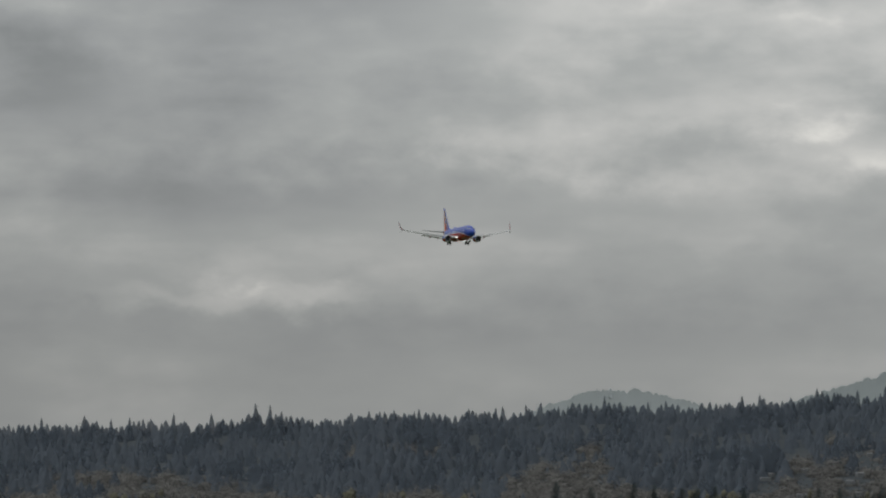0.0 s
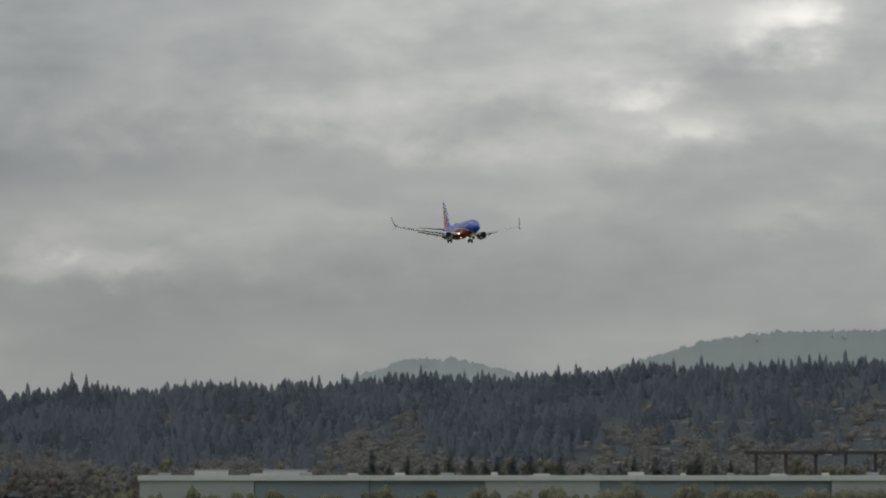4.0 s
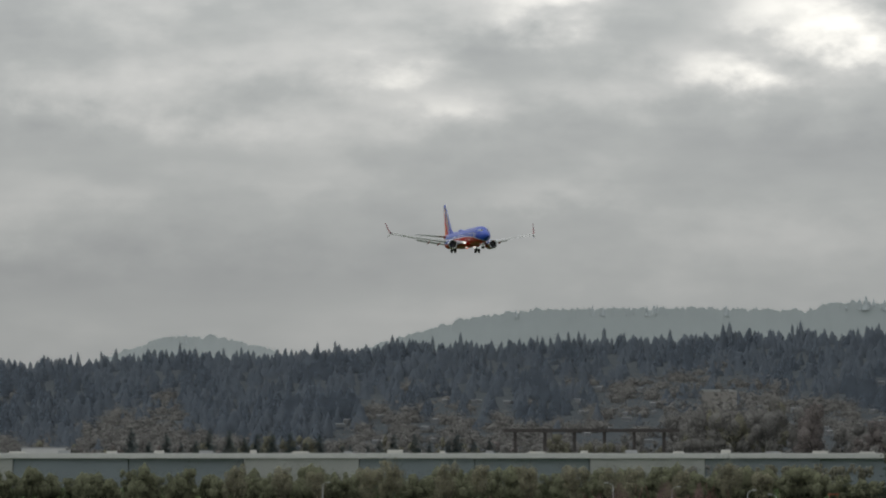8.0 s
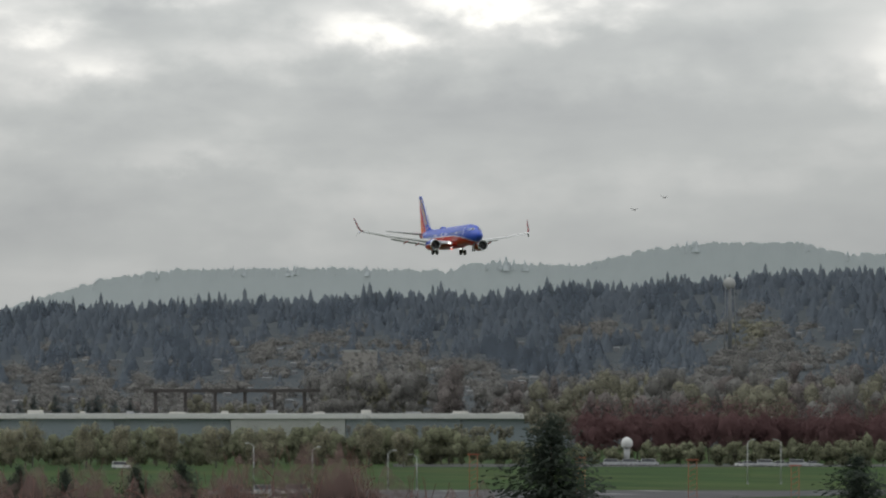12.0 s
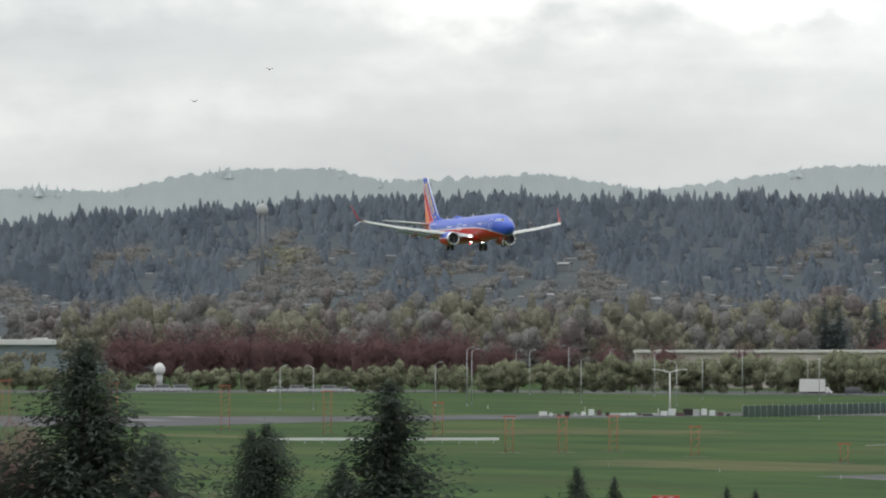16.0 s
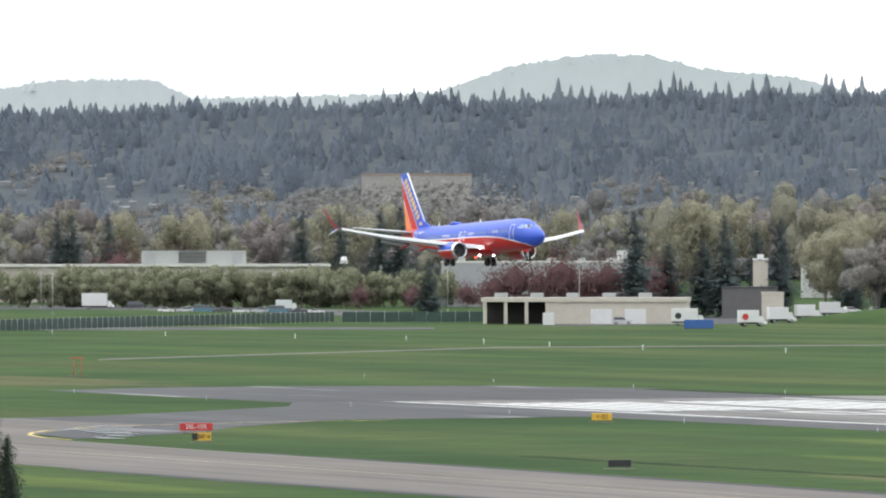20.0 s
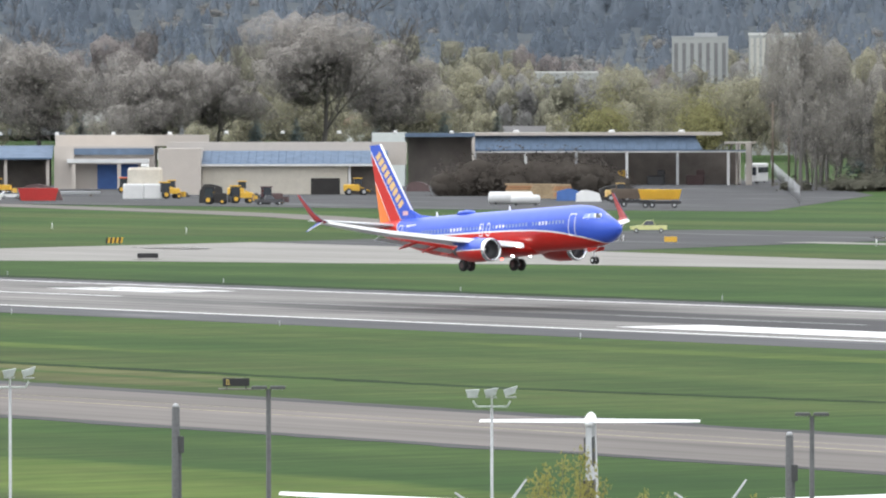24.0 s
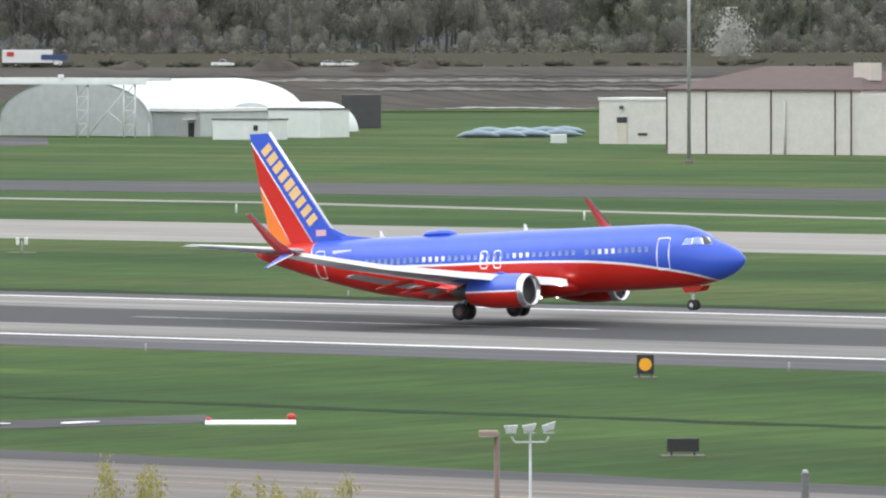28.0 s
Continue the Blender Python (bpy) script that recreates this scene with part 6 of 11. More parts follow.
def car(kind, color_mat, m, label, color):
    key = (kind, color)
    if key in CARS:
        return copy_thing(CARS[key], m)
    c = empty_at("pickup_truck" if kind == "pickup" else ("van" if kind == "van" else "car"), label, "truck" if kind == "pickup" else kind.replace("suv", "car").replace("sedan", "car"), m, "parked vehicles")
    body, cab = car_geo(kind)
    part("body", side_prism(body, 0.9, 0.05), color_mat, c)
    part("roof", side_prism([(x * 0.96 + 0.02, z + 0.02) for x, z in cab], 0.84, 0.16), color_mat, c)
    wx = [p[0] for p in cab]
    part("side_glass", side_prism([(x * 0.9 + 0.01, z * 0.94 + 0.08) for x, z in cab], 0.86, 0.16), GLASS, c)
    wheels(c, (body[0][0] + 0.85, body[1][0] - 0.85), 0.8)
    if kind == "pickup":
        part("bed_liner", Geo().box(-1.85, 0, 1.0, 1.5, 1.4, 0.1), SHADE, c)
    CARS[key] = c
    return c


def box_truck(m, length, label, body_mat, cab_mat=None, h=3.5, nose=1, stripe=None):
    t = empty_at("box_truck", label, "truck", m, "parked vehicles")
    L = length
    part("cargo_box", Geo().box(-nose * L * 0.13, 0, 0.95, L * 0.72, 2.4, h - 0.95, bevel=0.06), body_mat, t)
    cab = [(0, 0.5), (1.9, 0.5), (1.95, 1.15), (1.35, 1.3), (0.9, 2.3), (0, 2.35)]
    x0 = L * 0.24
    part("cab", side_prism([(nose * (x0 + x), z) for x, z in (cab if nose > 0 else cab[::-1])], 1.05, 0.12), cab_mat or WHITE, t)
    part("windscreen", side_prism([(nose * (x0 + x), z) for x, z in ([(1.42, 1.35), (1.0, 2.15), (0.85, 2.2), (1.2, 1.35)] if nose > 0 else [(1.2, 1.35), (0.85, 2.2), (1.0, 2.15), (1.42, 1.35)])], 0.98, 0.1), GLASS, t)
    part("chassis", Geo().box(0, 0, 0.55, L * 0.94, 0.9, 0.35), DARK_METAL, t)
    wheels(t, (-nose * L * 0.3, nose * L * 0.33), 0.95, 0.45, 0.3)
    if stripe:
        part("round_mark", Geo().tube((-nose * L * 0.3, -1.2, 2.2), (-nose * L * 0.3, -1.225, 2.2), 0.75, n=18), stripe, t)
    return t


def container(m, w, h, d, mat, label):
    c = empty_at("shipping_container", label, "container", m, "storage containers")
    part("box", Geo().box(0, 0, 0.12, w, d, h - 0.12), mat, c)
    n = max(6, int(w / 0.55))
    rib = Geo().box(0, 0, 0.3, 0.16, 0.05, h - 0.55)
    first = None
    for k in range(n):
        o = part("rib", rib, mat, c) if first is None else first.copy()
        if first is not None:
            scene.collection.objects.link(o)
            o.parent = c
        first = first or o
        o.matrix_basis = pose(-w / 2 + (k + 0.5) * w / n, -d / 2 - 0.02, 0)
    for s in (-1, 1):
        part("corner_post", Geo().box(s * (w / 2 - 0.06), -d / 2 - 0.03, 0, 0.14, 0.1, h), mat, c)
    part("skid", Geo().box(0, 0, 0, w * 0.96, d * 0.9, 0.13), DARK_METAL, c)
    return c


def lattice_mast(name, label, category, m, h, w0, w1, mats, bays=8, r=0.07, group=""):
    t = empty_at(name, label, category, m, group)
    step = h / bays
    for k in range(bays):
        a, b = w0 + (w1 - w0) * k / bays, w0 + (w1 - w0) * (k + 1) / bays
        z0, z1 = k * step, (k + 1) * step
        g = Geo()
        cs = [(-1, -1), (1, -1), (1, 1), (-1, 1)]
        for i, (sx, sy) in enumerate(cs):
            nx, ny = cs[(i + 1) % 4]
            g.tube((sx * a / 2, sy * a / 2, z0), (sx * b / 2, sy * b / 2, z1), r, n=5)
            g.tube((sx * a / 2, sy * a / 2, z0), (nx * b / 2, ny * b / 2, z1), r * 0.6, n=4)
            g.tube((nx * a / 2, ny * a / 2, z0), (sx * b / 2, sy * b / 2, z1), r * 0.6, n=4)
            g.tube((sx * b / 2, sy * b / 2, z1), (nx * b / 2, ny * b / 2, z1), r * 0.6, n=4)
        part("lattice_section", g, mats[k % len(mats)], t)
    return t


def lamp_post(m, h, label, arms=((1, 0.12),), mat=None, head="cobra", r=0.09, reach=2.0, group="street lamps"):
    p = empty_at("street_lamp", label, "lamp", m, group)
    part("pole", Geo().tube((0, 0, 0), (0, 0, h - 0.6), r, r * 0.65, n=8), mat or METAL, p)
    part("foot", Geo().tube((0, 0, 0), (0, 0, 0.4), r * 2, r * 1.6, n=8), mat or METAL, p)
    for sx, up in arms:
        arm = part("arm", Geo().tube((0, 0, h - 0.7), (sx * reach * 0.5, 0, h - 0.2), r * 0.6, n=6).tube((sx * reach * 0.5, 0, h - 0.2), (sx * reach, 0, h), r * 0.5, n=6), mat or METAL, p)
        part("lamp_head", Geo().box(sx * (reach + 0.3), 0, h - 0.12, 0.9, 0.34, 0.2, bevel=0.08), mat or METAL, arm)
    return p


def airfield_sign(m, w, h, face, label, words="", ink=None, dark_part=0.0):
    s = empty_at("airfield_sign", label, "sign", m, "airfield signs")
    part("panel", Geo().box(0, 0, 0.22, w, 0.28, h - 0.22, bevel=0.03), face, s)
    for x in (-w * 0.36, w * 0.36):
        part("leg", Geo().tube((x, 0, 0), (x, 0, 0.24), 0.05, n=8), DARK_METAL, s)
    part("pad", Geo().box(0, 0, 0.0, w * 1.35, 1.3, 0.06), SLAB, s)
    if dark_part:
        part("dark_panel", Geo().box(-w / 2 + w * dark_part / 2, -0.01, 0.24, w * dark_part, 0.29, h - 0.26), BLACK, s)
    if words:
        text_part(words, (h - 0.22) * 0.85, s, ink or WHITE, (w * dark_part / 2, -0.17, 0.22 + (h - 0.22) / 2))
    return s


# ---- hangars ----
def hangar_white():
    w, d, h = 49.0, 22.0, 11.8
    b = empty_at("hangar", "white flat-roofed double hangar with two closed grey doors", "hangar", pose(-850, 847, 0, 0, 0, 4))
    part("wall", Geo().box(0, d / 2 + 0.4, 0, w, d, h), WHITE, b)
    part("roof", Geo().box(0, d / 2 + 0.4, h, w + 0.4, d + 0.4, 0.35), GREYWALL, b)
    part("fascia", Geo().box(0, 0.2, h - 2.6, w, 0.5, 2.7), WHITE, b, "white fascia above the doors")
    for x0, x1 in ((-24.0, -1.6), (1.2, 23.6)):
        door = part("hangar_door", Geo().box((x0 + x1) / 2, 0.25, 0, x1 - x0, 0.25, h - 2.0), GREYWALL, b, "grey closed hangar door")
        n = 14
        for k in range(n):
            part("door_panel", Geo().box((x0 + x1) / 2, 0.1, 0.05 + k * (h - 2.1) / n, x1 - x0 - 0.1, 0.05, (h - 2.1) / n - 0.02), GREYWALL, door)
        part("door_motor", Geo().box((x0 + x1) / 2, -0.35, h - 2.05, 5.0, 0.7, 0.35, bevel=0.08), GREYWALL, b)
    for x in (-24.3, -0.2, 24.2):
        part("pillar", Geo().box(x, -0.15, 0, 1.3, 0.7, h - 0.3), WHITE, b)
    part("wall_lamp", Geo().box(-0.2, -0.6, 5.6, 0.5, 0.4, 2.0, bevel=0.1), DARK_METAL, b)
    part("roof_unit", Geo().box(7, 8, h + 0.35, 2.0, 2.0, 1.6, bevel=0.1), WHITE, b)
    part("roof_unit", Geo().box(14, 12, h + 0.35, 3.0, 1.5, 0.8, bevel=0.1), GREYWALL, b)
    part("side_panel", Geo().box(24.6, 9, 6.2, 0.2, 12, 4.8), WHITE, b)


ICE_ROOF = paint("pale_blue_metal_roof", (0.44, 0.50, 0.54), 0.6, var=0.08)
DOOR_GREY = paint("hazy_door_panels", (0.30, 0.32, 0.33), 0.5, var=0.12)


def hangar_tan():
    w, d, h = 25.0, 38.0, 11.6
    b = empty_at("hangar", "tan steel hangar with red roof and open front", "hangar", pose(-814.5, 857, 0, 0, 0, 4))
    t = 0.4
    part("side_wall", Geo().box(w / 2 - t / 2, d / 2, 0, t, d, h), BEIGE, b)
    part("side_wall", Geo().box(-w / 2 + t / 2, d / 2, 0, t, d, h), BEIGE, b)
    part("back_wall", Geo().box(0, d - t / 2, 0, w - 2 * t, t, h), GREYWALL, b)
    g = Geo().box(0, t / 2, 8.6, w - 2 * t, t, h - 8.6)
    g.add([(a, y, c) for y in (0, t) for a, c in ((-w / 2, h), (w / 2, h), (0, h + 1.6))], [(0, 1, 2), (5, 4, 3)])
    part("front_gable", g, BEIGE, b)
    for s in (-1, 1):
        part("jamb", Geo().box(s * (w / 2 - 1.0), t / 2, 0, 1.6, t, 8.6), BEIGE, b)
    part("roof", gable_roof(w, d, h, 1.6, 0.5, along="y"), RED_ROOF, b, "red metal roof")
    for k in range(5):
        part("roof_seam", Geo().box(w / 2 + 0.45, d * (k + 0.5) / 5, h - 0.1, 0.12, 0.2, 0.3), RED_ROOF, b)
    for x in (-7.5, 0, 7.5):
        part("column", Geo().box(x, d - 1.2, 0, 0.5, 0.5, h - 0.2), RAW_STEEL, b)
    for z in (2.2, 4.4, 6.6, 8.6):
        part("girt", Geo().box(0, d - 0.9, z, w - 1, 0.2, 0.25), DARK_METAL, b)
    for k in range(12):
        part("wall_light_panel", Geo().box(-w / 2 + 2 + (k % 4) * 7, d - 0.65, 0.6 + (k // 4) * 2.9, 6.2, 0.08, 2.1), GREYWALL, b)
    for k in range(16):
        part("door_panel", Geo().box(-9.3 + (k % 4) * 6.2, 7.0, 0.3 + (k // 4) * 2.1, 5.7, 0.12, 1.8), DOOR_GREY, b, "grey inner door panel" if k == 0 else "")
    for k in range(5):
        part("door_post", Geo().box(-12.3 + k * 6.15, 7.2, 0, 0.35, 0.3, 9.0), DARK_METAL, b)
    part("corner_trim", Geo().box(w / 2 + 0.05, 0.2, 0, 0.25, 0.5, h), BEIGE, b)
    for k in range(9):
        f = tagged(Geo().tube((0, 0, 0), (0, 0, 2.2), 0.05, n=6).build("fence_post", METAL, None, "", pose(-801.5, 860 + k * 4.2, 0)), "thin grey metal fence post beside the hangar", "post", "fence posts")


def low_office():
    for nm, x, y, w, h, rise, n in (("office_block", -931.5, 866, 27, 3.0, 2.1, 5), ("office_block", -891, 850, 17, 3.4, 3.6, 4)):
        b = block(nm, "low cream office with white metal hip roof", pose(x, y, 0, 0, 0, 3), w, 12, h, PALE, ICE_ROOF, "hip", rise, over=0.9)
        window_row(b, n, -w / 2 + 2.2, w / 2 - 2.2, 1.0, 1.1 if n == 5 else 3.6, 1.4)
        # Dark strip run round the block just below the eaves.
        part("fascia", Geo().box(0, 6, h - 0.2, w + 1.5, 13.5, 0.22), DARK_METAL, b, "dark strip under the eaves")
        part("base_course", Geo().box(0, -0.03, 0, w, 0.1, 0.5), BEIGE, b)
    b = block("office_block", "white office wing with a raised metal roof", pose(-893, 866, 0, 0, 0, 3), 13, 9, 5.4, PALE, ICE_ROOF, "hip", 2.4, over=0.6)
    part("base_course", Geo().box(0, -0.03, 0, 13, 0.1, 0.5), BEIGE, b)
    b = block("lean_to", "small white lean-to beside the hangar", pose(-879, 853, 0, 0, 0, 3), 9, 8, 3.0, WHITE, WHITE, "hip", 1.6)
    part("door", Geo().box(-1.5, -0.05, 0, 1.0, 0.1, 2.1), DARK_METAL, b)
    t = block("glazed_cabin", "small green-grey glazed watch cabin", spot(46.889, 1300), 3.8, 4, 7.0, PALE_DIM, WHITE, "flat", 0.3)
    window_row(t, 3, -1.2, 1.2, 5.2, 0.9, 1.2)


def arch_hall():
    w, d, top = 33.0, 46.0, 9.7
    b = empty_at("arched_hangar", "white arched fabric hangar with ribbed vault roof", "hangar", pose(-847, 1027, 0, 0, 0, 2))
    n = 24
    arc = lambda k: (math.cos(math.pi * k / n) * w / 2, 2.2 + math.sin(math.pi * k / n) ** 0.85 * (top - 2.2))
    ribs = 10
    for j in range(ribs):
        g = Geo()
        y0, y1 = d * j / ribs, d * (j + 1) / ribs - 0.12
        pts = [(arc(k)[0], y, arc(k)[1]) for y in (y0, y1) for k in range(n + 1)]
        g.add(pts, [(k, k + 1, n + 2 + k, n + 1 + k) for k in range(n)], True)
        part("vault_panel", g, PALE, b)
    inner = Geo()
    inner.add([(arc(k)[0] * 0.985, y, arc(k)[1] * 0.985) for y in (0, d) for k in range(n + 1)], [(k, k + 1, n + 2 + k, n + 1 + k) for k in range(n)])
    part("liner", inner, GREYWALL, b)
    front = Geo()
    pts = [(w / 2, 0.15, 0), (-w / 2, 0.15, 0)] + [(arc(k)[0], 0.15, arc(k)[1]) for k in range(n, -1, -1)]
    front.add(pts, [tuple(range(len(pts)))])
    part("front_wall", front, PALE_DIM, b, "pale flat front wall")
    part("front_seam", Geo().box(0.5, 0.05, 0.2, 0.12, 0.1, 9), GREYWALL, b)
    part("side_wall", Geo().box(w / 2 - 0.2, d / 2, 0, 0.4, d, 2.4), PALE, b)
    part("side_wall", Geo().box(-w / 2 + 0.2, d / 2, 0, 0.4, d, 2.4), PALE, b)
    part("lean_to", Geo().box(w / 2 + 5, 16, 0, 10, 30, 4.3), PALE_DIM, b, "corrugated lean-to")
    part("lean_to_roof", Geo().box(w / 2 + 5, 16, 4.3, 10.8, 31, 0.5), WHITE, b)
    for k in range(20):
        part("siding_rib", Geo().box(w / 2 + 0.5 + k * 0.5, 0.95, 0, 0.12, 0.12, 4.2), GREYWALL, b)
    part("door_hood", Geo().box(w / 2 + 8.2, 0.2, 2.9, 1.8, 1.6, 0.2), WHITE, b)
    # Dark sheet on the closed wall, painted for the shade inside a doorway.
    part("doorway", Geo().box(w / 2 + 8.2, 0.93, 0, 1.2, 0.1, 2.4), SHADE, b)
    # second vault behind
    g = Geo()
    for x0, r, dd, mat in ((20.5, 5.2, 22, PALE),):
        g = Geo()
        g.add([(x0 + math.cos(math.pi * k / n) * r * 1.4, 24 + y, math.sin(math.pi * k / n) * r + 0.4) for y in (0, dd) for k in range(n + 1)], [(k, k + 1, n + 2 + k, n + 1 + k) for k in range(n)] + [tuple(range(n + 1))], True)
        part("small_vault", g, mat, b)
    # canopy truss in front
    c = empty_at("steel_canopy", "white steel canopy on braced trestle legs before the arched hangar", "canopy", pose(-846, 1012, 0, 0, 0, 2))
    part("deck", Geo().box(1, 3, 9.6, 52, 7, 0.5), PALE, c)
    part("edge_beam", Geo().box(1, -0.6, 9.0, 52, 0.25, 0.6), PALE, c)
    for x in (-23, -14, 13, 23):
        g = Geo()
        for dx in (-1.2, 1.2):
            g.tube((x + dx, 0, 0), (x + dx, 0, 9.4), 0.14, n=6)
        for k in range(4):
            g.tube((x - 1.2, 0, k * 2.3), (x + 1.2, 0, k * 2.3 + 2.3), 0.09, n=5).tube((x - 1.2, 0, k * 2.3 + 2.3), (x + 1.2, 0, k * 2.3 + 2.3), 0.09, n=5)
        part("trestle", g, PALE, c)
        if x in (-14, 23):
            part("brace", Geo().tube((x - 1, 0, 8), (x - 9, 0, 0.2), 0.12, n=6).tube((x - 4.5, 0, 4.5), (x - 1, 0, 2), 0.09, n=6), PALE, c)
    for x in (-18, -5, 9):
        part("floodlight", Geo().box(x, -0.8, 10.1, 1.0, 0.5, 0.6, bevel=0.1), WHITE, c)


# PALE cut by a quarter: upright walls' weaker light put into the colour.
PALE_DIM = paint("dimmed_pale_green_sheet", (0.45, 0.485, 0.475), 0.7, var=0.08)
PALE = paint("pale_green_white_sheet", (0.62, 0.66, 0.64), 0.6, var=0.05)


PALEWALL = paint("pale_concrete_wall", (0.40, 0.41, 0.41), 0.8, var=0.08, scale=0.1)
OFFWHITE = paint("off_white_panels", (0.56, 0.545, 0.51), 0.8, var=0.05, fine=2)


def small_halls():
    b = block("store_hut", "small white flat-roofed hut with a door", pose(-793, 1005, 0, 0, 0, 4), 11, 6, 3.3, PALE, DARK_METAL, "flat", 0.2, "hut")
    part("door", Geo().box(1.2, -0.05, 0.1, 0.9, 0.1, 2.0), WHITE, b)
    part("vent", Geo().box(3.2, -0.06, 1.5, 0.8, 0.1, 0.9), SHADE, b)
    block("store_hall", "white flat-roofed storage hall", pose(-801, 1030, 0, 0, 0, 4), 10.5, 9, 4.7, PALE, DARK_METAL, "flat", 0.25, "hall")
    container(spot(37.37, 1425), 7.2, 6.2, 5, DARK_METAL, "tall dark grey storage container")
    w, h = 33.0, 9.3
    b = block("hangar", "large cream panelled hangar with brown hip roof", pose(-636.3, 930, 0, 0, 0, 4), w, 30, h, OFFWHITE, BROWN_ROOF, "hip", 3.3, "hangar", over=0.4)
    for x in (-16.4, -9.6, 1.4, 12.2, 14.9):
        part("panel_joint", Geo().box(x, -0.06, 0, 0.2, 0.14, h), BROWN_ROOF, b)
    part("downpipe", Geo().tube((3.8, -0.2, 0), (3.8, -0.2, h - 1.5), 0.14, n=6), OFFWHITE, b)
    part("chimney", Geo().box(12.5, 9, h + 1.5, 3.0, 3.0, 2.6), BEIGE, b)
    part("projecting_bay", Geo().box(w / 2 + 3, 4, 0, 6, 10, h - 0.4), OFFWHITE, b)
    # No real opening: a dark panel stands for the shade within.
    part("side_opening", Geo().box(w / 2 + 6.1, 6, 0, 0.2, 4, 6), SHADE, b)
    b = block("annex", "cream flat-roofed annex with a door and lamp", pose(-708, 1000, 0, 0, 0, 4), 15, 8, 7.0, OFFWHITE, WHITE, "flat", 0.4, "building")
    part("door", Geo().box(-3.2, -0.05, 0, 1.9, 0.12, 3.4), CREAM, b)
    part("door_light", Geo().box(-3.2, -0.1, 3.4, 1.9, 0.12, 0.9), GLASS, b)
    part("wall_lamp", Geo().box(-3.2, -0.3, 5.6, 0.6, 0.5, 0.5, bevel=0.1), DARK_METAL, b)
    part("vent", Geo().box(0.6, -0.08, 1.4, 1.6, 0.15, 0.4), DARK_METAL, b)
    part("wall_lamp", Geo().box(7, -0.3, 5.6, 0.6, 0.5, 0.5, bevel=0.1), DARK_METAL, b)
    # covered gliders on the grass
    first = None
    for k, (a, dd) in enumerate(((36.5, 1295), (36.3, 1297), (36.1, 1300), (35.88, 1305), (36.42, 1335), (36.2, 1335), (36.0, 1340), (35.85, 1345))):
        m = spot(a, dd, 5)
        if first is None:
            first = empty_at("covered_boat", "low blue-grey covered boat hull on the grass", "boat", m, "covered boats")
            part("hull", Geo().loft([ellipse(x, 0, zt, 0.15, w, 14) for x, zt, w in ((-3.6, 0.4, 0.2), (-2.4, 1.1, 1.0), (0, 1.45, 1.3), (2.2, 1.1, 1.0), (3.6, 0.45, 0.2))]), PALE_BLUE, first)
            part("cradle", Geo().box(0, 0, 0, 4.5, 1.2, 0.3), DARK_METAL, first)
        else:
            copy_thing(first, m)
    tagged(Geo().box(0, 0, 0, 2.6, 2, 1.4, bevel=0.1).build("ground_box", PALE, None, "", spot(35.9, 1240)), "small grey-green utility box on the grass", "box")
    p = empty_at("flagpole", "tall thin grey pole on the grass", "pole", spot(34.93, 1051))
    part("shaft", Geo().tube((0, 0, 0), (0, 0, 38), 0.28, 0.16, n=10), METAL, p)
    part("footing", Geo().box(0, 0, 0, 1.2, 1.2, 0.5, bevel=0.1), SLAB, p)


PALE_BLUE = paint("pale_blue_cover", (0.20, 0.26, 0.31), 0.6, var=0.15, rand=0.5)
hangar_white()
hangar_tan()
low_office()
arch_hall()
small_halls()


# ---- maintenance yard ----
ROOF_SHEET = paint("weathered_roof_sheet", (0.20, 0.20, 0.21), 0.8, var=0.15)


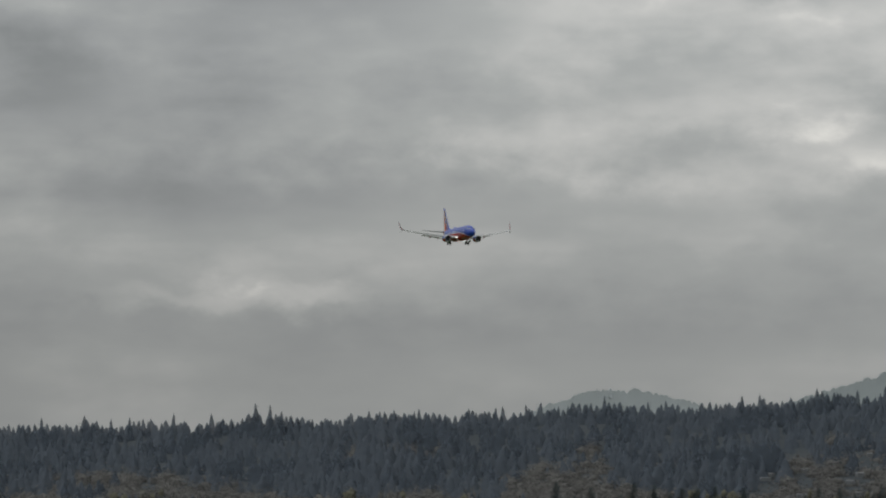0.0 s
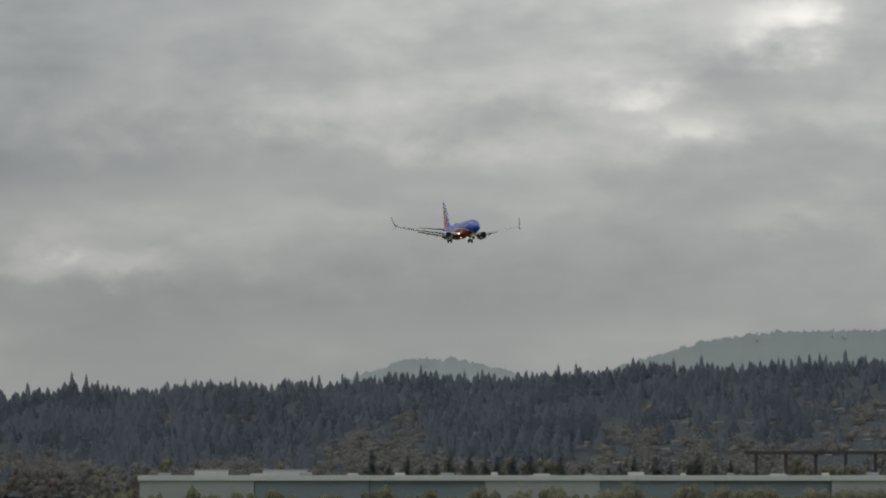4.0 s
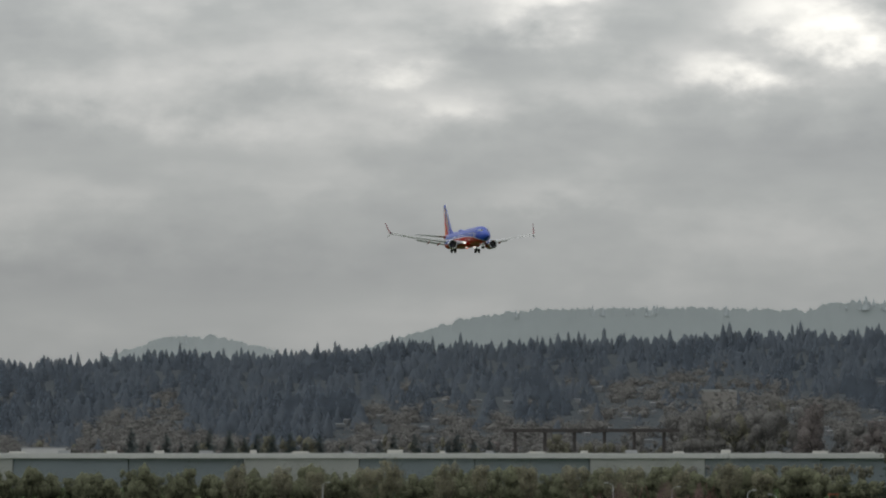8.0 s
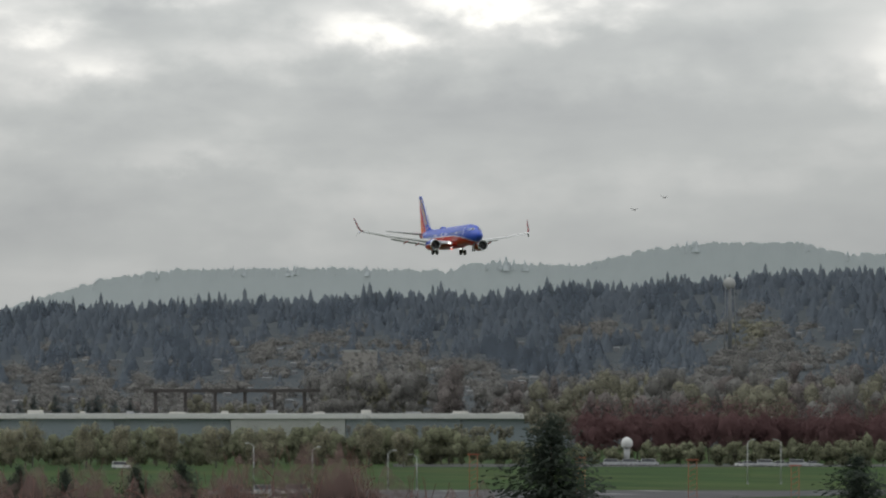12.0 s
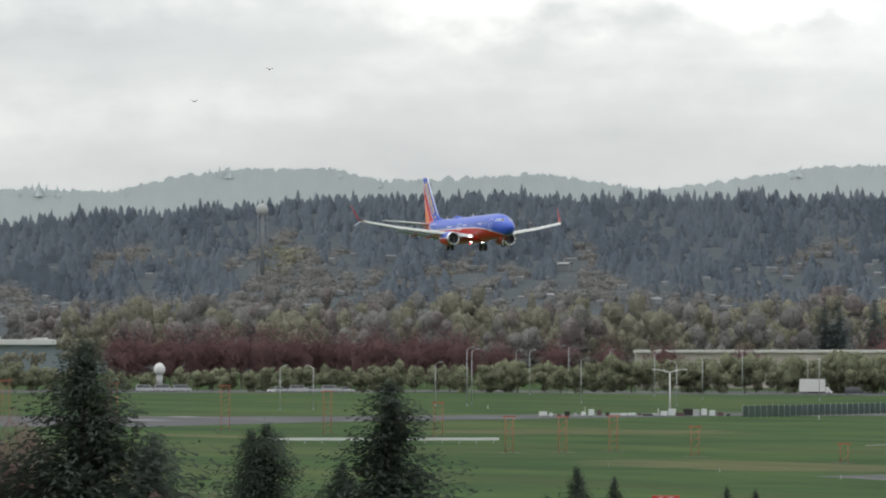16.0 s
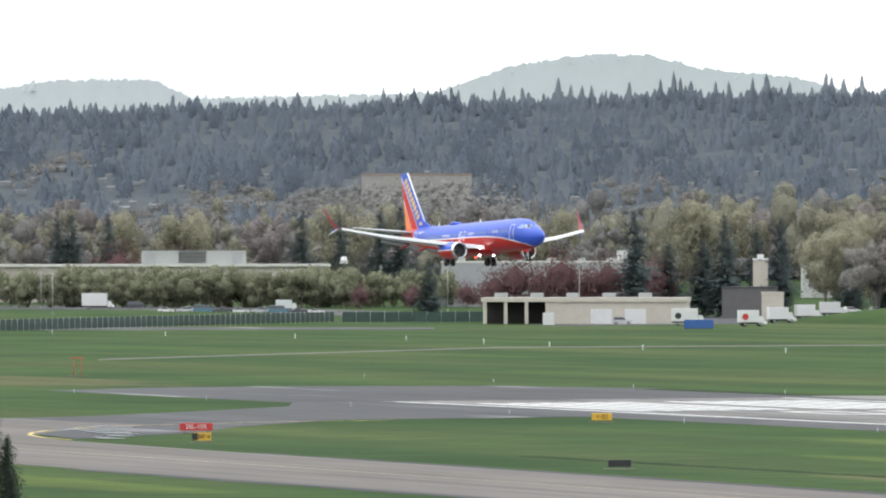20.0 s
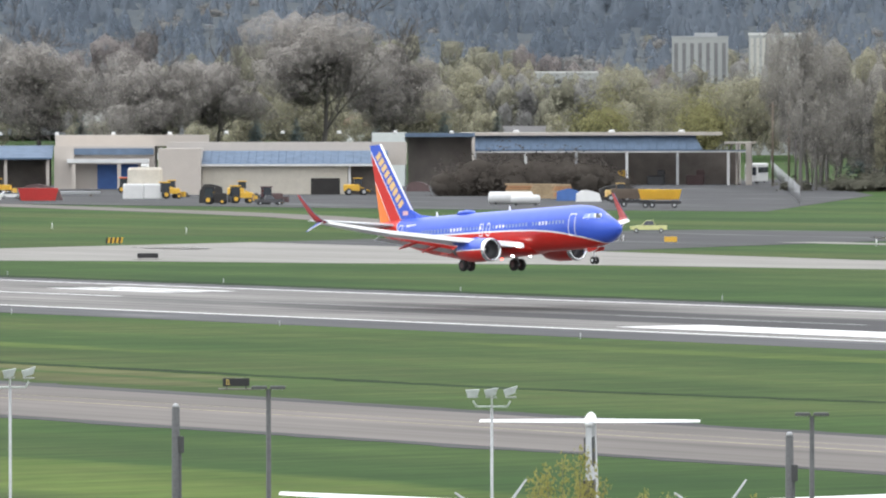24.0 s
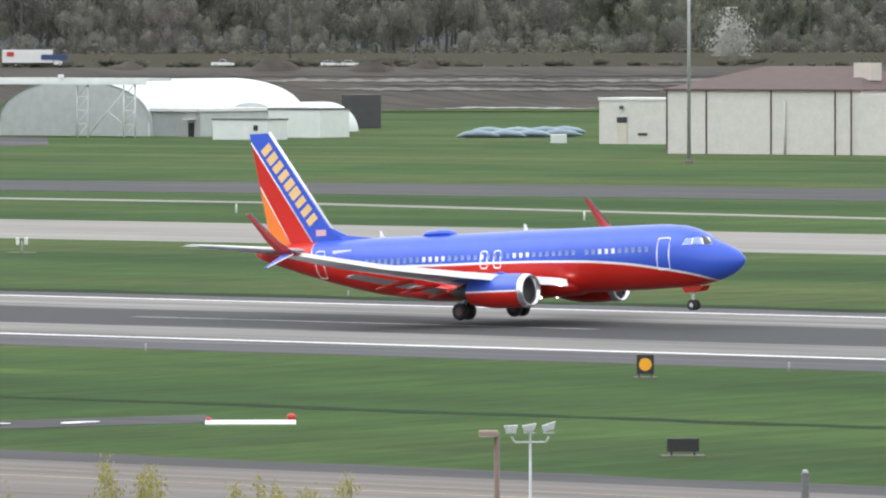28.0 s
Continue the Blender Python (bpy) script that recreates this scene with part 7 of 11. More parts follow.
def yard():
    slab("maintenance_yard", [polar(60.9, 1480), polar(58, 1400), polar(56.5, 1360), polar(54.2, 1330), polar(53.4, 1560), polar(54, 1900), polar(57, 1800), polar(60.9, 1780)], 0.05, PERIMETER, "dark asphalt maintenance yard")
    slab("storage_yard", [polar(53.0, 1215), polar(51.9, 1240), polar(50.6, 1385), polar(49.9, 1490), polar(47.3, 1510), polar(46.6, 1545), polar(46.6, 1720), polar(51, 1800), polar(53.0, 1500)], 0.05, GRAVEL, "damp gravel storage yard")
    slab("bare_field", [polar(52.0, 1750), polar(46, 1600), polar(42.8, 1590), polar(42.2, 1692), polar(33, 1692), polar(33, 3000), polar(52, 2700)], 0.045, DIRT, "brown churned construction ground with pale puddles")
    rising_field()
    bank_details()
    for k in range(16):
        a, dd = RNG.uniform(43.0, 47.0), RNG.uniform(1560, 1680)
        ln = RNG.uniform(15, 90)
        tagged(Geo().box(0, 0, 0, ln, RNG.uniform(3, 9), 0.02).build("puddle", PUDDLE, None, "", spot(a, dd, RNG.uniform(-4, 4), 0.05)), "long shallow pale puddle on bare ground", "puddle", "puddles", "structure")
    # long shed with blue roof
    b = empty_at("maintenance_shed", "long open shed with blue roof over parked machines", "shed", spot(55.42, 1762, -3))
    w, d = 62.0, 20.0
    part("back_wall", Geo().box(0, d - 0.2, 0, w, 0.4, 8.0), INTERIOR, b)
    part("end_wall", Geo().box(w / 2 - 0.2, d / 2, 0, 0.5, d - 0.8, 9.6), BEIGE, b)
    part("end_bay", Geo().box(w / 2 + 2.5, 4, 0, 1.2, 9, 9.8), BEIGE, b)
    part("end_roof", Geo().box(w / 2 + 0.5, 5, 9.5, 7, 10, 0.4), BEIGE, b)
    part("flat_roof", Geo().box(-3, 8, 11.4, w - 2, 14, 0.7), BEIGE, b)
    g = Geo().add([(-w / 2, -0.2, 8.3), (w / 2 - 8, -0.2, 8.3), (w / 2 - 10, 3.0, 11.5), (-w / 2, 3.0, 11.5), (-w / 2, -0.2, 7.9), (w / 2 - 8, -0.2, 7.9), (w / 2 - 10, 3.0, 11.1), (-w / 2, 3.0, 11.1)], [(0, 1, 2, 3), (7, 6, 5, 4), (4, 5, 1, 0), (1, 5, 6, 2), (2, 6, 7, 3)])
    part("blue_roof_slope", g, BLUE_ROOF, b, "sloping blue metal roof")
    for k in range(30):
        x = -w / 2 + 1 + k * (w - 11) / 30
        part("roof_seam", Geo().tube((x, -0.15, 8.36), (x, 2.95, 11.5), 0.06, n=4), BLUE_ROOF, b)
    part("eave", Geo().box(1, -1.4, 7.5, w + 2, 3.2, 0.35), WHITE, b, "pale eave band")
    part("canopy_roof", Geo().box(2, -1.6, 7.85, w, 3.0, 0.2), BLUE_ROOF, b)
    for k in range(6):
        part("post", Geo().box(-w / 2 + 2 + k * 11.6, -2.6, 0, 0.6, 0.6, 7.6), WHITE if k % 2 else METAL, b)
    for x in (-20, 2, 18):
        part("roof_vent", Geo().tube((x, 5, 12.1), (x, 5, 12.7), 0.9, 0.5, n=12), WHITE, b)
    for k in range(4):
        copy_x = -6 + k * 9
        tagged(Geo().box(0, 0, 0, 4.2, 3, 2.2, bevel=0.3).box(1.2, 0, 2.2, 1.8, 1.8, 1.2, bevel=0.2).build("stored_machine", (HUB_RED, YELLOW, DARK_METAL, HUB_RED)[k], None, "", spot(55.42, 1762, -3) @ pose(copy_x, 8, 0)), "dusty machine parked under the shed roof", "machine", "stored machines")
    b = empty_at("workshop", "tall white-fronted workshop bay with blue roof", "workshop", spot(56.8, 1744, -3))
    part("tall_wall", Geo().box(-6.5, 4, 0, 7.5, 8, 12.2), PALE, b)
    part("bay_roof", Geo().box(5, 5, 11.2, 15.5, 10, 0.9), BLUE_ROOF, b)
    part("bay_back", Geo().box(5, 9, 0, 15, 0.5, 11.2), INTERIOR, b)
    part("bay_side", Geo().box(12.6, 5, 0, 0.4, 9, 11.2), BEIGE, b)
    b = empty_at("workshop", "cream workshop with blue roof and beige gable end", "workshop", spot(57.86, 1590, -2))
    part("long_wall", Geo().box(0, 6, 0, 30, 12, 6.2), CREAM, b)
    g = gable_roof(44, 16, 6.2, 2.6, 1.2)
    part("roof", g, BLUE_ROOF, b, "blue metal roof")
    for k in range(28):
        x = -21 + k * 1.55
        part("roof_seam", Geo().tube((x, -1.1, 6.5), (x, 7.9, 9.1), 0.05, n=4), BLUE_ROOF, b)
    part("gable_end", Geo().box(-19.5, 2, 0, 8.8, 12, 9.6), BEIGE, b)
    part("parapet", Geo().box(2, 16.5, 6, 50, 6, 4.8), BEIGE, b)
    part("eave_strip", Geo().box(3, -1.35, 5.9, 42, 0.5, 0.45), WHITE, b, "white eave gutter")
    part("side_bay", Geo().box(19, 7, 0, 8, 1, 6.0), INTERIOR, b)
    for x in (15.5, 22.5):
        part("bay_post", Geo().box(x, 0, 0, 0.5, 0.5, 6.2), WHITE, b)
    # Dark panel laid on the wall as the doorway's inner shade.
    part("doorway", Geo().box(10.5, -0.04, 0, 6, 0.12, 3.4), SHADE, b)
    b = empty_at("workshop", "beige workshop range with blue doors and roof strips", "workshop", spot(59.5, 1702, -2))
    part("wall", Geo().box(11, 6, 0, 22, 12, 9.5), BEIGE, b)
    part("upper_storey", Geo().box(17, 12, 9.5, 34, 10, 2.4), BEIGE, b)
    part("roof_strip", Geo().box(13, -0.6, 7.6, 18, 1.6, 1.4), BLUE_ROOF, b)
    for x in (19.5,):
        part("roller_door", Geo().box(x, -0.06, 0, 6, 0.15, 4.4), BLUE, b)
    part("pilaster", Geo().box(2.2, -0.7, 0, 4.4, 1.4, 9.6), BEIGE, b)
    part("canopy", Geo().box(12, -4, 5.8, 18, 6, 0.9), WHITE, b, "white flat canopy")
    for x in (4.5, 14.5):
        part("canopy_post", Geo().box(x, -6.4, 0, 0.8, 0.8, 5.8), BEIGE, b)
    part("dark_bay", Geo().box(14, -0.05, 0, 9, 0.15, 5.4), BLUE, b)
    b = empty_at("open_shed", "dark open-fronted shed with blue roof", "shed", spot(60.17, 1702, -2))
    part("roof", Geo().add([(-19.5, -3, 7.0), (19.5, -3, 7.0), (19.5, 12, 9.6), (-19.5, 12, 9.6), (-19.5, -3, 6.6), (19.5, -3, 6.6), (19.5, 12, 9.2), (-19.5, 12, 9.2)], [(0, 1, 2, 3), (7, 6, 5, 4), (4, 5, 1, 0), (1, 5, 6, 2), (2, 6, 7, 3), (3, 7, 4, 0)]), BLUE_ROOF, b)
    part("back_wall", Geo().box(0, 11, 0, 38, 0.6, 8.8), INTERIOR, b)
    for x in (-18.5, -9.2, 0, 9.2, 18.5):
        part("pier", Geo().box(x, -1.5, 0, 0.7, 0.7, 6.7), BEIGE, b)
    for x in (-14, -5):
        part("bay_door", Geo().box(x, 10.6, 0, 6, 0.15, 5), BLUE, b)
    for k in range(9):
        tagged(Geo().tube((0, 0, 0), (0, 0, 0.7), 0.6, 0.35, n=10).build("roof_fan", WHITE, None, "", spot(59.9 - 0.42 * k, 1712, 0, 11.9 if k < 4 else 12.1)), "small white roof ventilator", "vent", "roof vents")


# Sky's reflection painted into the water as a pale grey base.
PUDDLE = paint("sky_tinted_shallow_water", (0.34, 0.34, 0.33), 0.25, var=0.1, space="World")
yard()


def yard_stack(k, m, w, h):
    """One stack of stored building material: planks, pipes, pallets or sheets."""
    r = np.random.default_rng(800 + k)
    kind = k % 4
    mat = (WOODPOLE, METAL, HUB_RED, DARK_METAL, SHADE, RAW_STEEL, TAN_YELLOW)[k % 7]
    name, label = (("plank_stack", "stack of weathered planks in the yard"), ("pipe_bundle", "bundle of pipes on bearers in the yard"), ("pallet_stack", "stack of worn pallets in the yard"), ("sheet_stack", "stack of dark sheets and beams in the yard"))[kind]
    t = empty_at(name, label, "material", m, "yard material")
    rows = max(2, int(h / 0.35))
    for j in range(rows):
        z, q = 0.12 + j * h / rows, w * r.uniform(0.78, 1.0)
        x = r.uniform(-0.2, 0.2)
        if kind == 1:
            for i in range(3):
                part("pipe", Geo().tube((x - q / 2, i * 0.4, z + 0.12), (x + q / 2, i * 0.4, z + 0.12), 0.15, n=7), mat, t)
        else:
            part("layer", Geo().box(x, 0.5, z, q, r.uniform(1.0, 2.0), h / rows - (0.10 if kind == 2 else 0.04), rz=r.uniform(-0.05, 0.05)), mat, t)
    for x in (-w * 0.3, w * 0.3):
        part("bearer", Geo().box(x, 0.5, 0, 0.25, 1.2, 0.13), WOODPOLE, t)


def yard_things():
    # brush heap, tanks, trucks
    rr, hv, ht, off = np.random.default_rng(5), [], [], 0
    for k in range(16):
        v, t = soft_crown(600 + k, 4, (0.5, 0.5, 0.5), 0.30, 620, 0.017)
        x = -19 + 38 * (k + rr.random()) / 16
        q = rr.uniform(9.5, 13.5) * (1.0 - 0.5 * (abs(x) / 19) ** 2)
        hv.append(v * q * np.array((1.25, 1.0, 0.95)) + np.array((x, rr.uniform(-4, 3), rr.uniform(-0.5, 0.8))))
        ht.append(t + off)
        off += len(v)
    heap = array_mesh("brush_heap", np.concatenate(hv), np.concatenate(ht), BRUSH)
    heap.matrix_basis = spot(55.95, 1560)
    tagged(heap, "large heap of brown cut brush", "brush", "", "stuff")
    for a, dd, ln, r in ((56.1, 1429, 8.4, 1.15), (55.99, 1405, 5.4, 0.85)):
        t = empty_at("storage_tank", "white cylindrical tank lying on a cradle", "tank", spot(a, dd), "tanks")
        part("shell", Geo().loft([[(x, rr * math.cos(k * 0.3927), 1.25 + rr * math.sin(k * 0.3927)) for k in range(16)] for x, rr in ((-ln / 2, r * 0.5), (-ln / 2 + 0.3, r), (ln / 2 - 0.3, r), (ln / 2, r * 0.5))]), WHITE, t)
        for x in (-ln / 3, ln / 3):
            part("cradle", Geo().box(x, 0, 0, 0.4, 1.6, 0.6), DARK_METAL, t)
    for k, (a, dd, w, mat) in enumerate(((56.04, 1520, 5.2, FORM_ORANGE), (55.86, 1512, 5.0, FORM_TAN), (55.72, 1505, 3.6, FORM_ORANGE))):
        t = empty_at("beam_stack", "stack of tan formwork beams in the yard", "material", spot(a, dd, 4 * k - 4), "formwork")
        for j in range(7):
            part("beam_layer", Geo().box(0.12 * (j % 3) - 0.1, 0, 0.1 + j * 0.42, w - 0.3 * (j % 2), 1.9, 0.34), mat if j % 3 else FORM_TAN, t)
        for x in (-1.4, 1.4):
            part("bearer", Geo().box(x, 0, 0, 0.25, 1.9, 0.11), WOODPOLE, t)
    for a, dd, mat in ((54.99, 1380, YELLOW), (55.2, 1392, WOODPOLE)):
        t = empty_at("spreader_truck", "yellow hopper body on a truck chassis", "truck", spot(a, dd), "yard machines")
        part("hopper", Geo().loft([[(-3.4, -1.2, 1.5), (3.4, -1.2, 1.5), (3.4, 1.2, 1.5), (-3.4, 1.2, 1.5)], [(-3.9, -1.5, 3.3), (3.9, -1.5, 3.3), (3.9, 1.5, 3.3), (-3.9, 1.5, 3.3)]], smooth=False), mat, t)
        part("chassis", Geo().box(0, 0, 0.7, 7.6, 1.0, 0.5), DARK_METAL, t)
        for k in range(6):
            part("hopper_rib", Geo().box(-3.2 + k * 1.25, -1.42, 1.5, 0.15, 0.2, 1.7), mat, t)
        wheels(t, (-2.6, -1.4, 2.6), 1.0, 0.5, 0.35)
    for a, dd, mat in ((58.31, 1437, SHADE), (58.12, 1453, YELLOW), (57.89, 1436, HUB_RED), (58.65, 1525, YELLOW), (59.9, 1600, YELLOW), (58.95, 1620, ORANGE)):
        t = empty_at("tractor", "yard tractor with cab and big rear wheels", "tractor", spot(a, dd, RNG.uniform(-30, 30)), "yard machines")
        part("bonnet", Geo().box(1.0, 0, 1.0, 2.6, 1.1, 1.1, bevel=0.15), mat, t)
        part("cab", Geo().box(-0.9, 0, 1.3, 1.6, 1.6, 1.9, bevel=0.12), GLASS, t)
        part("cab_roof", Geo().box(-0.9, 0, 3.2, 1.9, 1.8, 0.2, bevel=0.05), mat, t)
        part("blade", Geo().box(3.0, 0, 0.4, 0.3, 2.6, 1.0), mat, t)
        for x, r, s in ((-1.0, 0.85, -1), (-1.0, 0.85, 1), (1.7, 0.55, -1), (1.7, 0.55, 1)):
            w = part("wheel", wheel_geo(x, s * 0.95, r, r, 0.45), TYRE, t)
            part("rim", Geo().tube((x, s * 1.1, r), (x, s * 1.2, r), r * 0.5, n=10), YELLOW, w)
    t = empty_at("white_tanks", "cluster of white water tanks in the yard", "tank", spot(58.84, 1526), "tanks")
    for x, z, w in ((-2, 0, 4.0), (2.2, 0, 4.4)):
        part("tank", Geo().box(x, 0, z, w, 3, 3.0, bevel=0.3), WHITE, t)
    part("upper_tank", Geo().box(0.4, 3, 0, 7, 3, 6.2, bevel=0.5), CREAM, t)
    part("tank_neck", Geo().tube((0.4, 3, 6.2), (0.4, 3, 6.9), 0.9, 0.7, n=12), WHITE, t)
    t = empty_at("skip", "long red steel skip", "skip", spot(59.62, 1485))
    part("tub", Geo().loft([[(-3.3, -1.1, 0.2), (3.3, -1.1, 0.2), (3.3, 1.1, 0.2), (-3.3, 1.1, 0.2)], [(-3.9, -1.3, 2.6), (3.9, -1.3, 2.6), (3.9, 1.3, 2.6), (-3.9, 1.3, 2.6)]], smooth=False), RED, t)
    for x in (-2.6, -0.9, 0.9, 2.6):
        part("rib", Geo().box(x, -1.2, 0.2, 0.2, 0.3, 2.3), RED, t)
    t = empty_at("pipe_stack", "stack of long grey pipes on bearers", "pipes", spot(59.45, 1560))
    for k in range(8):
        part("pipe", Geo().tube((-8, 0.35 * (k % 4), 0.6 + 0.32 * (k // 4)), (8, 0.35 * (k % 4), 0.6 + 0.32 * (k // 4)), 0.16, n=8), METAL, t)
    for x in (-6, 6):
        part("bearer", Geo().box(x, 0.5, 0, 0.4, 1.8, 0.45), WOODPOLE, t)
    car("sedan", WHITE, spot(59.98, 1490), "white sedan parked in the yard", "white")
    car("pickup", RED, spot(60.2, 1495), "red pickup parked in the yard", "red")
    car("pickup", LIME, spot(55.076, 1115, 180), "pale lime-yellow airfield pickup on the road", "lime")
    # bus and poles behind the fence
    t = empty_at("coach", "white coach seen end-on beside the fence", "bus", spot(54.27, 1800, 76))
    part("body", Geo().box(0, 0, 0.5, 11, 3.0, 4.2, bevel=0.3), WHITE, t)
    part("windscreen", Geo().box(-5.52, 0, 1.9, 0.1, 2.6, 1.9), GLASS, t)
    part("side_windows", Geo().box(0.3, -1.52, 2.5, 9.6, 0.06, 1.3), GLASS, t)
    wheels(t, (-3.6, 3.2), 1.1, 0.5, 0.3)
    for a, dd, h in ((54.15, 1733, 19), (54.03, 1733, 19), (53.98, 1676, 11), (51.25, 1500, 15), (48.21, 1250, 13.4), (47.02, 1300, 9.6), (43.6, 2300, 22), (42.4, 2300, 16), (50.0, 2700, 30), (45.9, 2500, 28), (37.0, 1900, 13), (35.6, 1850, 14)):
        p = empty_at("utility_pole", "tall slim weathered pole", "pole", spot(a, dd), "utility poles")
        part("shaft", Geo().tube((0, 0, 0), (0, 0, h), 0.26, 0.18, n=8), WOODPOLE if h > 14 else RAW_STEEL, p)
        part("cross_arm", Geo().box(0, 0, h - 0.9, 1.8, 0.16, 0.16), WOODPOLE if h > 14 else RAW_STEEL, p)
    p0, p1 = Vector((*polar(54.16, 2060), 0)), Vector((*polar(53.95, 1430), 0))
    f = empty_at("mesh_fence", "tall grey mesh fence beside the yard", "fence", Matrix.Identity(4))
    for k in range(41):
        q = p0.lerp(p1, k / 40)
        part("post", Geo().tube((q.x, q.y, 0), (q.x, q.y, 3.4), 0.07, n=5), METAL, f)
    for k in range(6):
        z = 0.3 + k * 0.58
        part("wire", Geo().tube((p0.x, p0.y, z), (p1.x, p1.y, z), 0.03, n=3), RAW_STEEL, f)
    # storage containers and school buses
    container(spot(52.60, 1262), 3.6, 3.2, 2.6, WHITE, "white boxy site container in the yard")
    container(spot(52.42, 1258), 3.0, 3.1, 2.6, WHITE, "white boxy site container in the yard")
    container(spot(52.12, 1245), 9.4, 3.0, 2.6, TEAL, "faded blue ribbed shipping container in the yard")
    container(spot(51.84, 1273), 4.8, 2.8, 2.6, BLUE, "bright blue shipping container in the yard")
    container(spot(52.80, 1289), 6.0, 2.5, 2.6, NAVY, "dark blue shipping container in the yard")
    container(spot(51.17, 1659), 6.8, 2.7, 2.6, HUB_RED, "rusty red shipping container on gravel")
    container(spot(50.64, 1625), 5.6, 3.7, 2.6, WHITE, "tall white container in the yard")
    container(spot(49.63, 1530), 4.8, 2.9, 2.4, PALE, "grey-white skip container on gravel")
    container(spot(49.15, 1522), 3.9, 2.3, 2.4, WHITE, "white tank box with round ports")
    container(spot(48.62, 1648), 2.8, 2.2, 2.4, WHITE, "small white site hut on gravel")
    for a, dd, ln in ((52.78, 1434, 12.3), (52.42, 1440, 8.0)):
        t = empty_at("school_bus", "yellow school bus parked in the yard", "bus", spot(a, dd), "school buses")
        part("body", Geo().box(-0.8, 0, 0.7, ln - 1.6, 2.5, 2.5, bevel=0.25), YELLOW, t)
        part("bonnet", Geo().box(ln / 2 - 0.9, 0, 0.7, 1.8, 2.2, 1.2, bevel=0.2), YELLOW, t)
        n = int((ln - 3) / 0.95)
        for k in range(n):
            part("window", Geo().box(-ln / 2 + 1.1 + k * 0.95, -1.27, 2.0, 0.72, 0.06, 0.7), GLASS, t)
        part("stripe", Geo().box(-0.8, -1.27, 1.45, ln - 1.9, 0.04, 0.12), BLACK, t)
        part("windscreen", Geo().box(ln / 2 - 1.62, 0, 2.0, 0.1, 2.1, 0.9), GLASS, t)
        wheels(t, (-ln / 2 + 2.4, ln / 2 - 1.6), 1.05, 0.48, 0.3)
    for k in range(30):
        a, dd = RNG.uniform(51.1, 52.05), RNG.uniform(1510, 1640)
        tagged(Geo().box(0, 0, 0, RNG.uniform(1.5, 3), 1.4, RNG.uniform(0.8, 2.3), rz=RNG.uniform(-1, 1), bevel=0.15).build("barrier_pile", (ORANGE, HUB_RED, FORM_ORANGE, SHADE)[k % 4], None, "", spot(a, dd)), "heaped orange plastic barriers", "barrier", "orange barriers")
    s = empty_at("dark_screen", "large dark billboard-like screen", "screen", spot(50.9, 1658))
    part("panel", Geo().box(0, 0, 0.6, 9.2, 0.4, 3.8), SHADE, s)
    for x in (-3.5, 3.5):
        part("leg", Geo().box(x, 0.3, 0, 0.4, 0.4, 4), DARK_METAL, s)
    box_truck(spot(50.88, 1410), 6.2, "white truck parked in the storage yard", WHITE, h=3.9)
    # clutter along the maintenance yard
    for a, dd, mat, lab in ((58.644, 1543, YELLOW, "yellow wheel loader with raised cab"), (58.118, 1522, YELLOW, "yellow road grader in the yard"), (59.9, 1790, ORANGE, "orange plough truck beside the workshop"), (57.255, 1580, YELLOW, "yellow loader in the open bay"), (55.3, 1470, TAN_YELLOW, "faded yellow tipper body")):
        m = empty_at("loader", lab, "machine", spot(a, dd, 8), "yard machines")
        part("body", Geo().box(-0.9, 0, 0.9, 3.2, 1.8, 1.3, bevel=0.2), mat, m)
        part("cab", Geo().box(0.4, 0, 2.0, 1.5, 1.5, 1.4, bevel=0.15), GLASS, m)
        part("cab_roof", Geo().box(0.4, 0, 3.4, 1.7, 1.7, 0.15, bevel=0.05), mat, m)
        part("arm", Geo().tube((1.0, -0.6, 1.6), (3.0, -0.6, 0.7), 0.14, n=6).tube((1.0, 0.6, 1.6), (3.0, 0.6, 0.7), 0.14, n=6), mat, m)
        part("bucket", Geo().prism([(2.9, 0.15), (4.1, 0.1), (3.2, 1.2), (2.9, 1.0)], -1.25, 1.25, place=lambda u, v, w: (u, w, v)), DARK_METAL, m)
        wheels(m, (-1.6, 1.5), 0.95, 0.7, 0.5)
    for a, dd, ln, hh, mat, lab in ((55.66, 1480, 5.2, 2.4, BLUE, "heap under a bright blue tarpaulin"), (55.52, 1466, 4.8, 2.2, WHITE, "heap under a white tarpaulin"), (55.3, 1492, 7.5, 3.0, SHADE, "heap under a black tarpaulin"), (56.79, 1640, 5.0, 2.2, HUB_RED, "rusty red skip by the workshop"), (57.5, 1592, 3.4, 2.4, HUB_RED, "red generator unit by the doorway"), (59.6, 1503, 8.6, 3.2, HUB_RED, "dull red tank on a skid"), (58.33, 1456, 4.6, 3.6, SHADE, "dark compressor under a cover"), (58.9, 1530, 4.0, 2.6, WHITE, "heap under a white sheet")):
        r = np.random.default_rng(int(dd + 10 * a))
        prof = [(-0.5, 0.0), (-0.48, 0.45 + r.uniform(0, 0.3)), (-0.3, 0.8 + r.uniform(0, 0.2)), (-0.05, 1.0), (0.2, 0.78 + r.uniform(0, 0.2)), (0.42, 0.6 + r.uniform(0, 0.3)), (0.5, 0.0)]
        tagged(Geo().prism([(q * ln, z * hh) for q, z in prof], -1.2, 1.2, place=lambda u, v, w: (u, w * (1.25 - 0.35 * v / hh), v)).build("covered_heap", mat, None, "", spot(a, dd, r.uniform(-10, 10))), lab, "heap", "yard clutter")
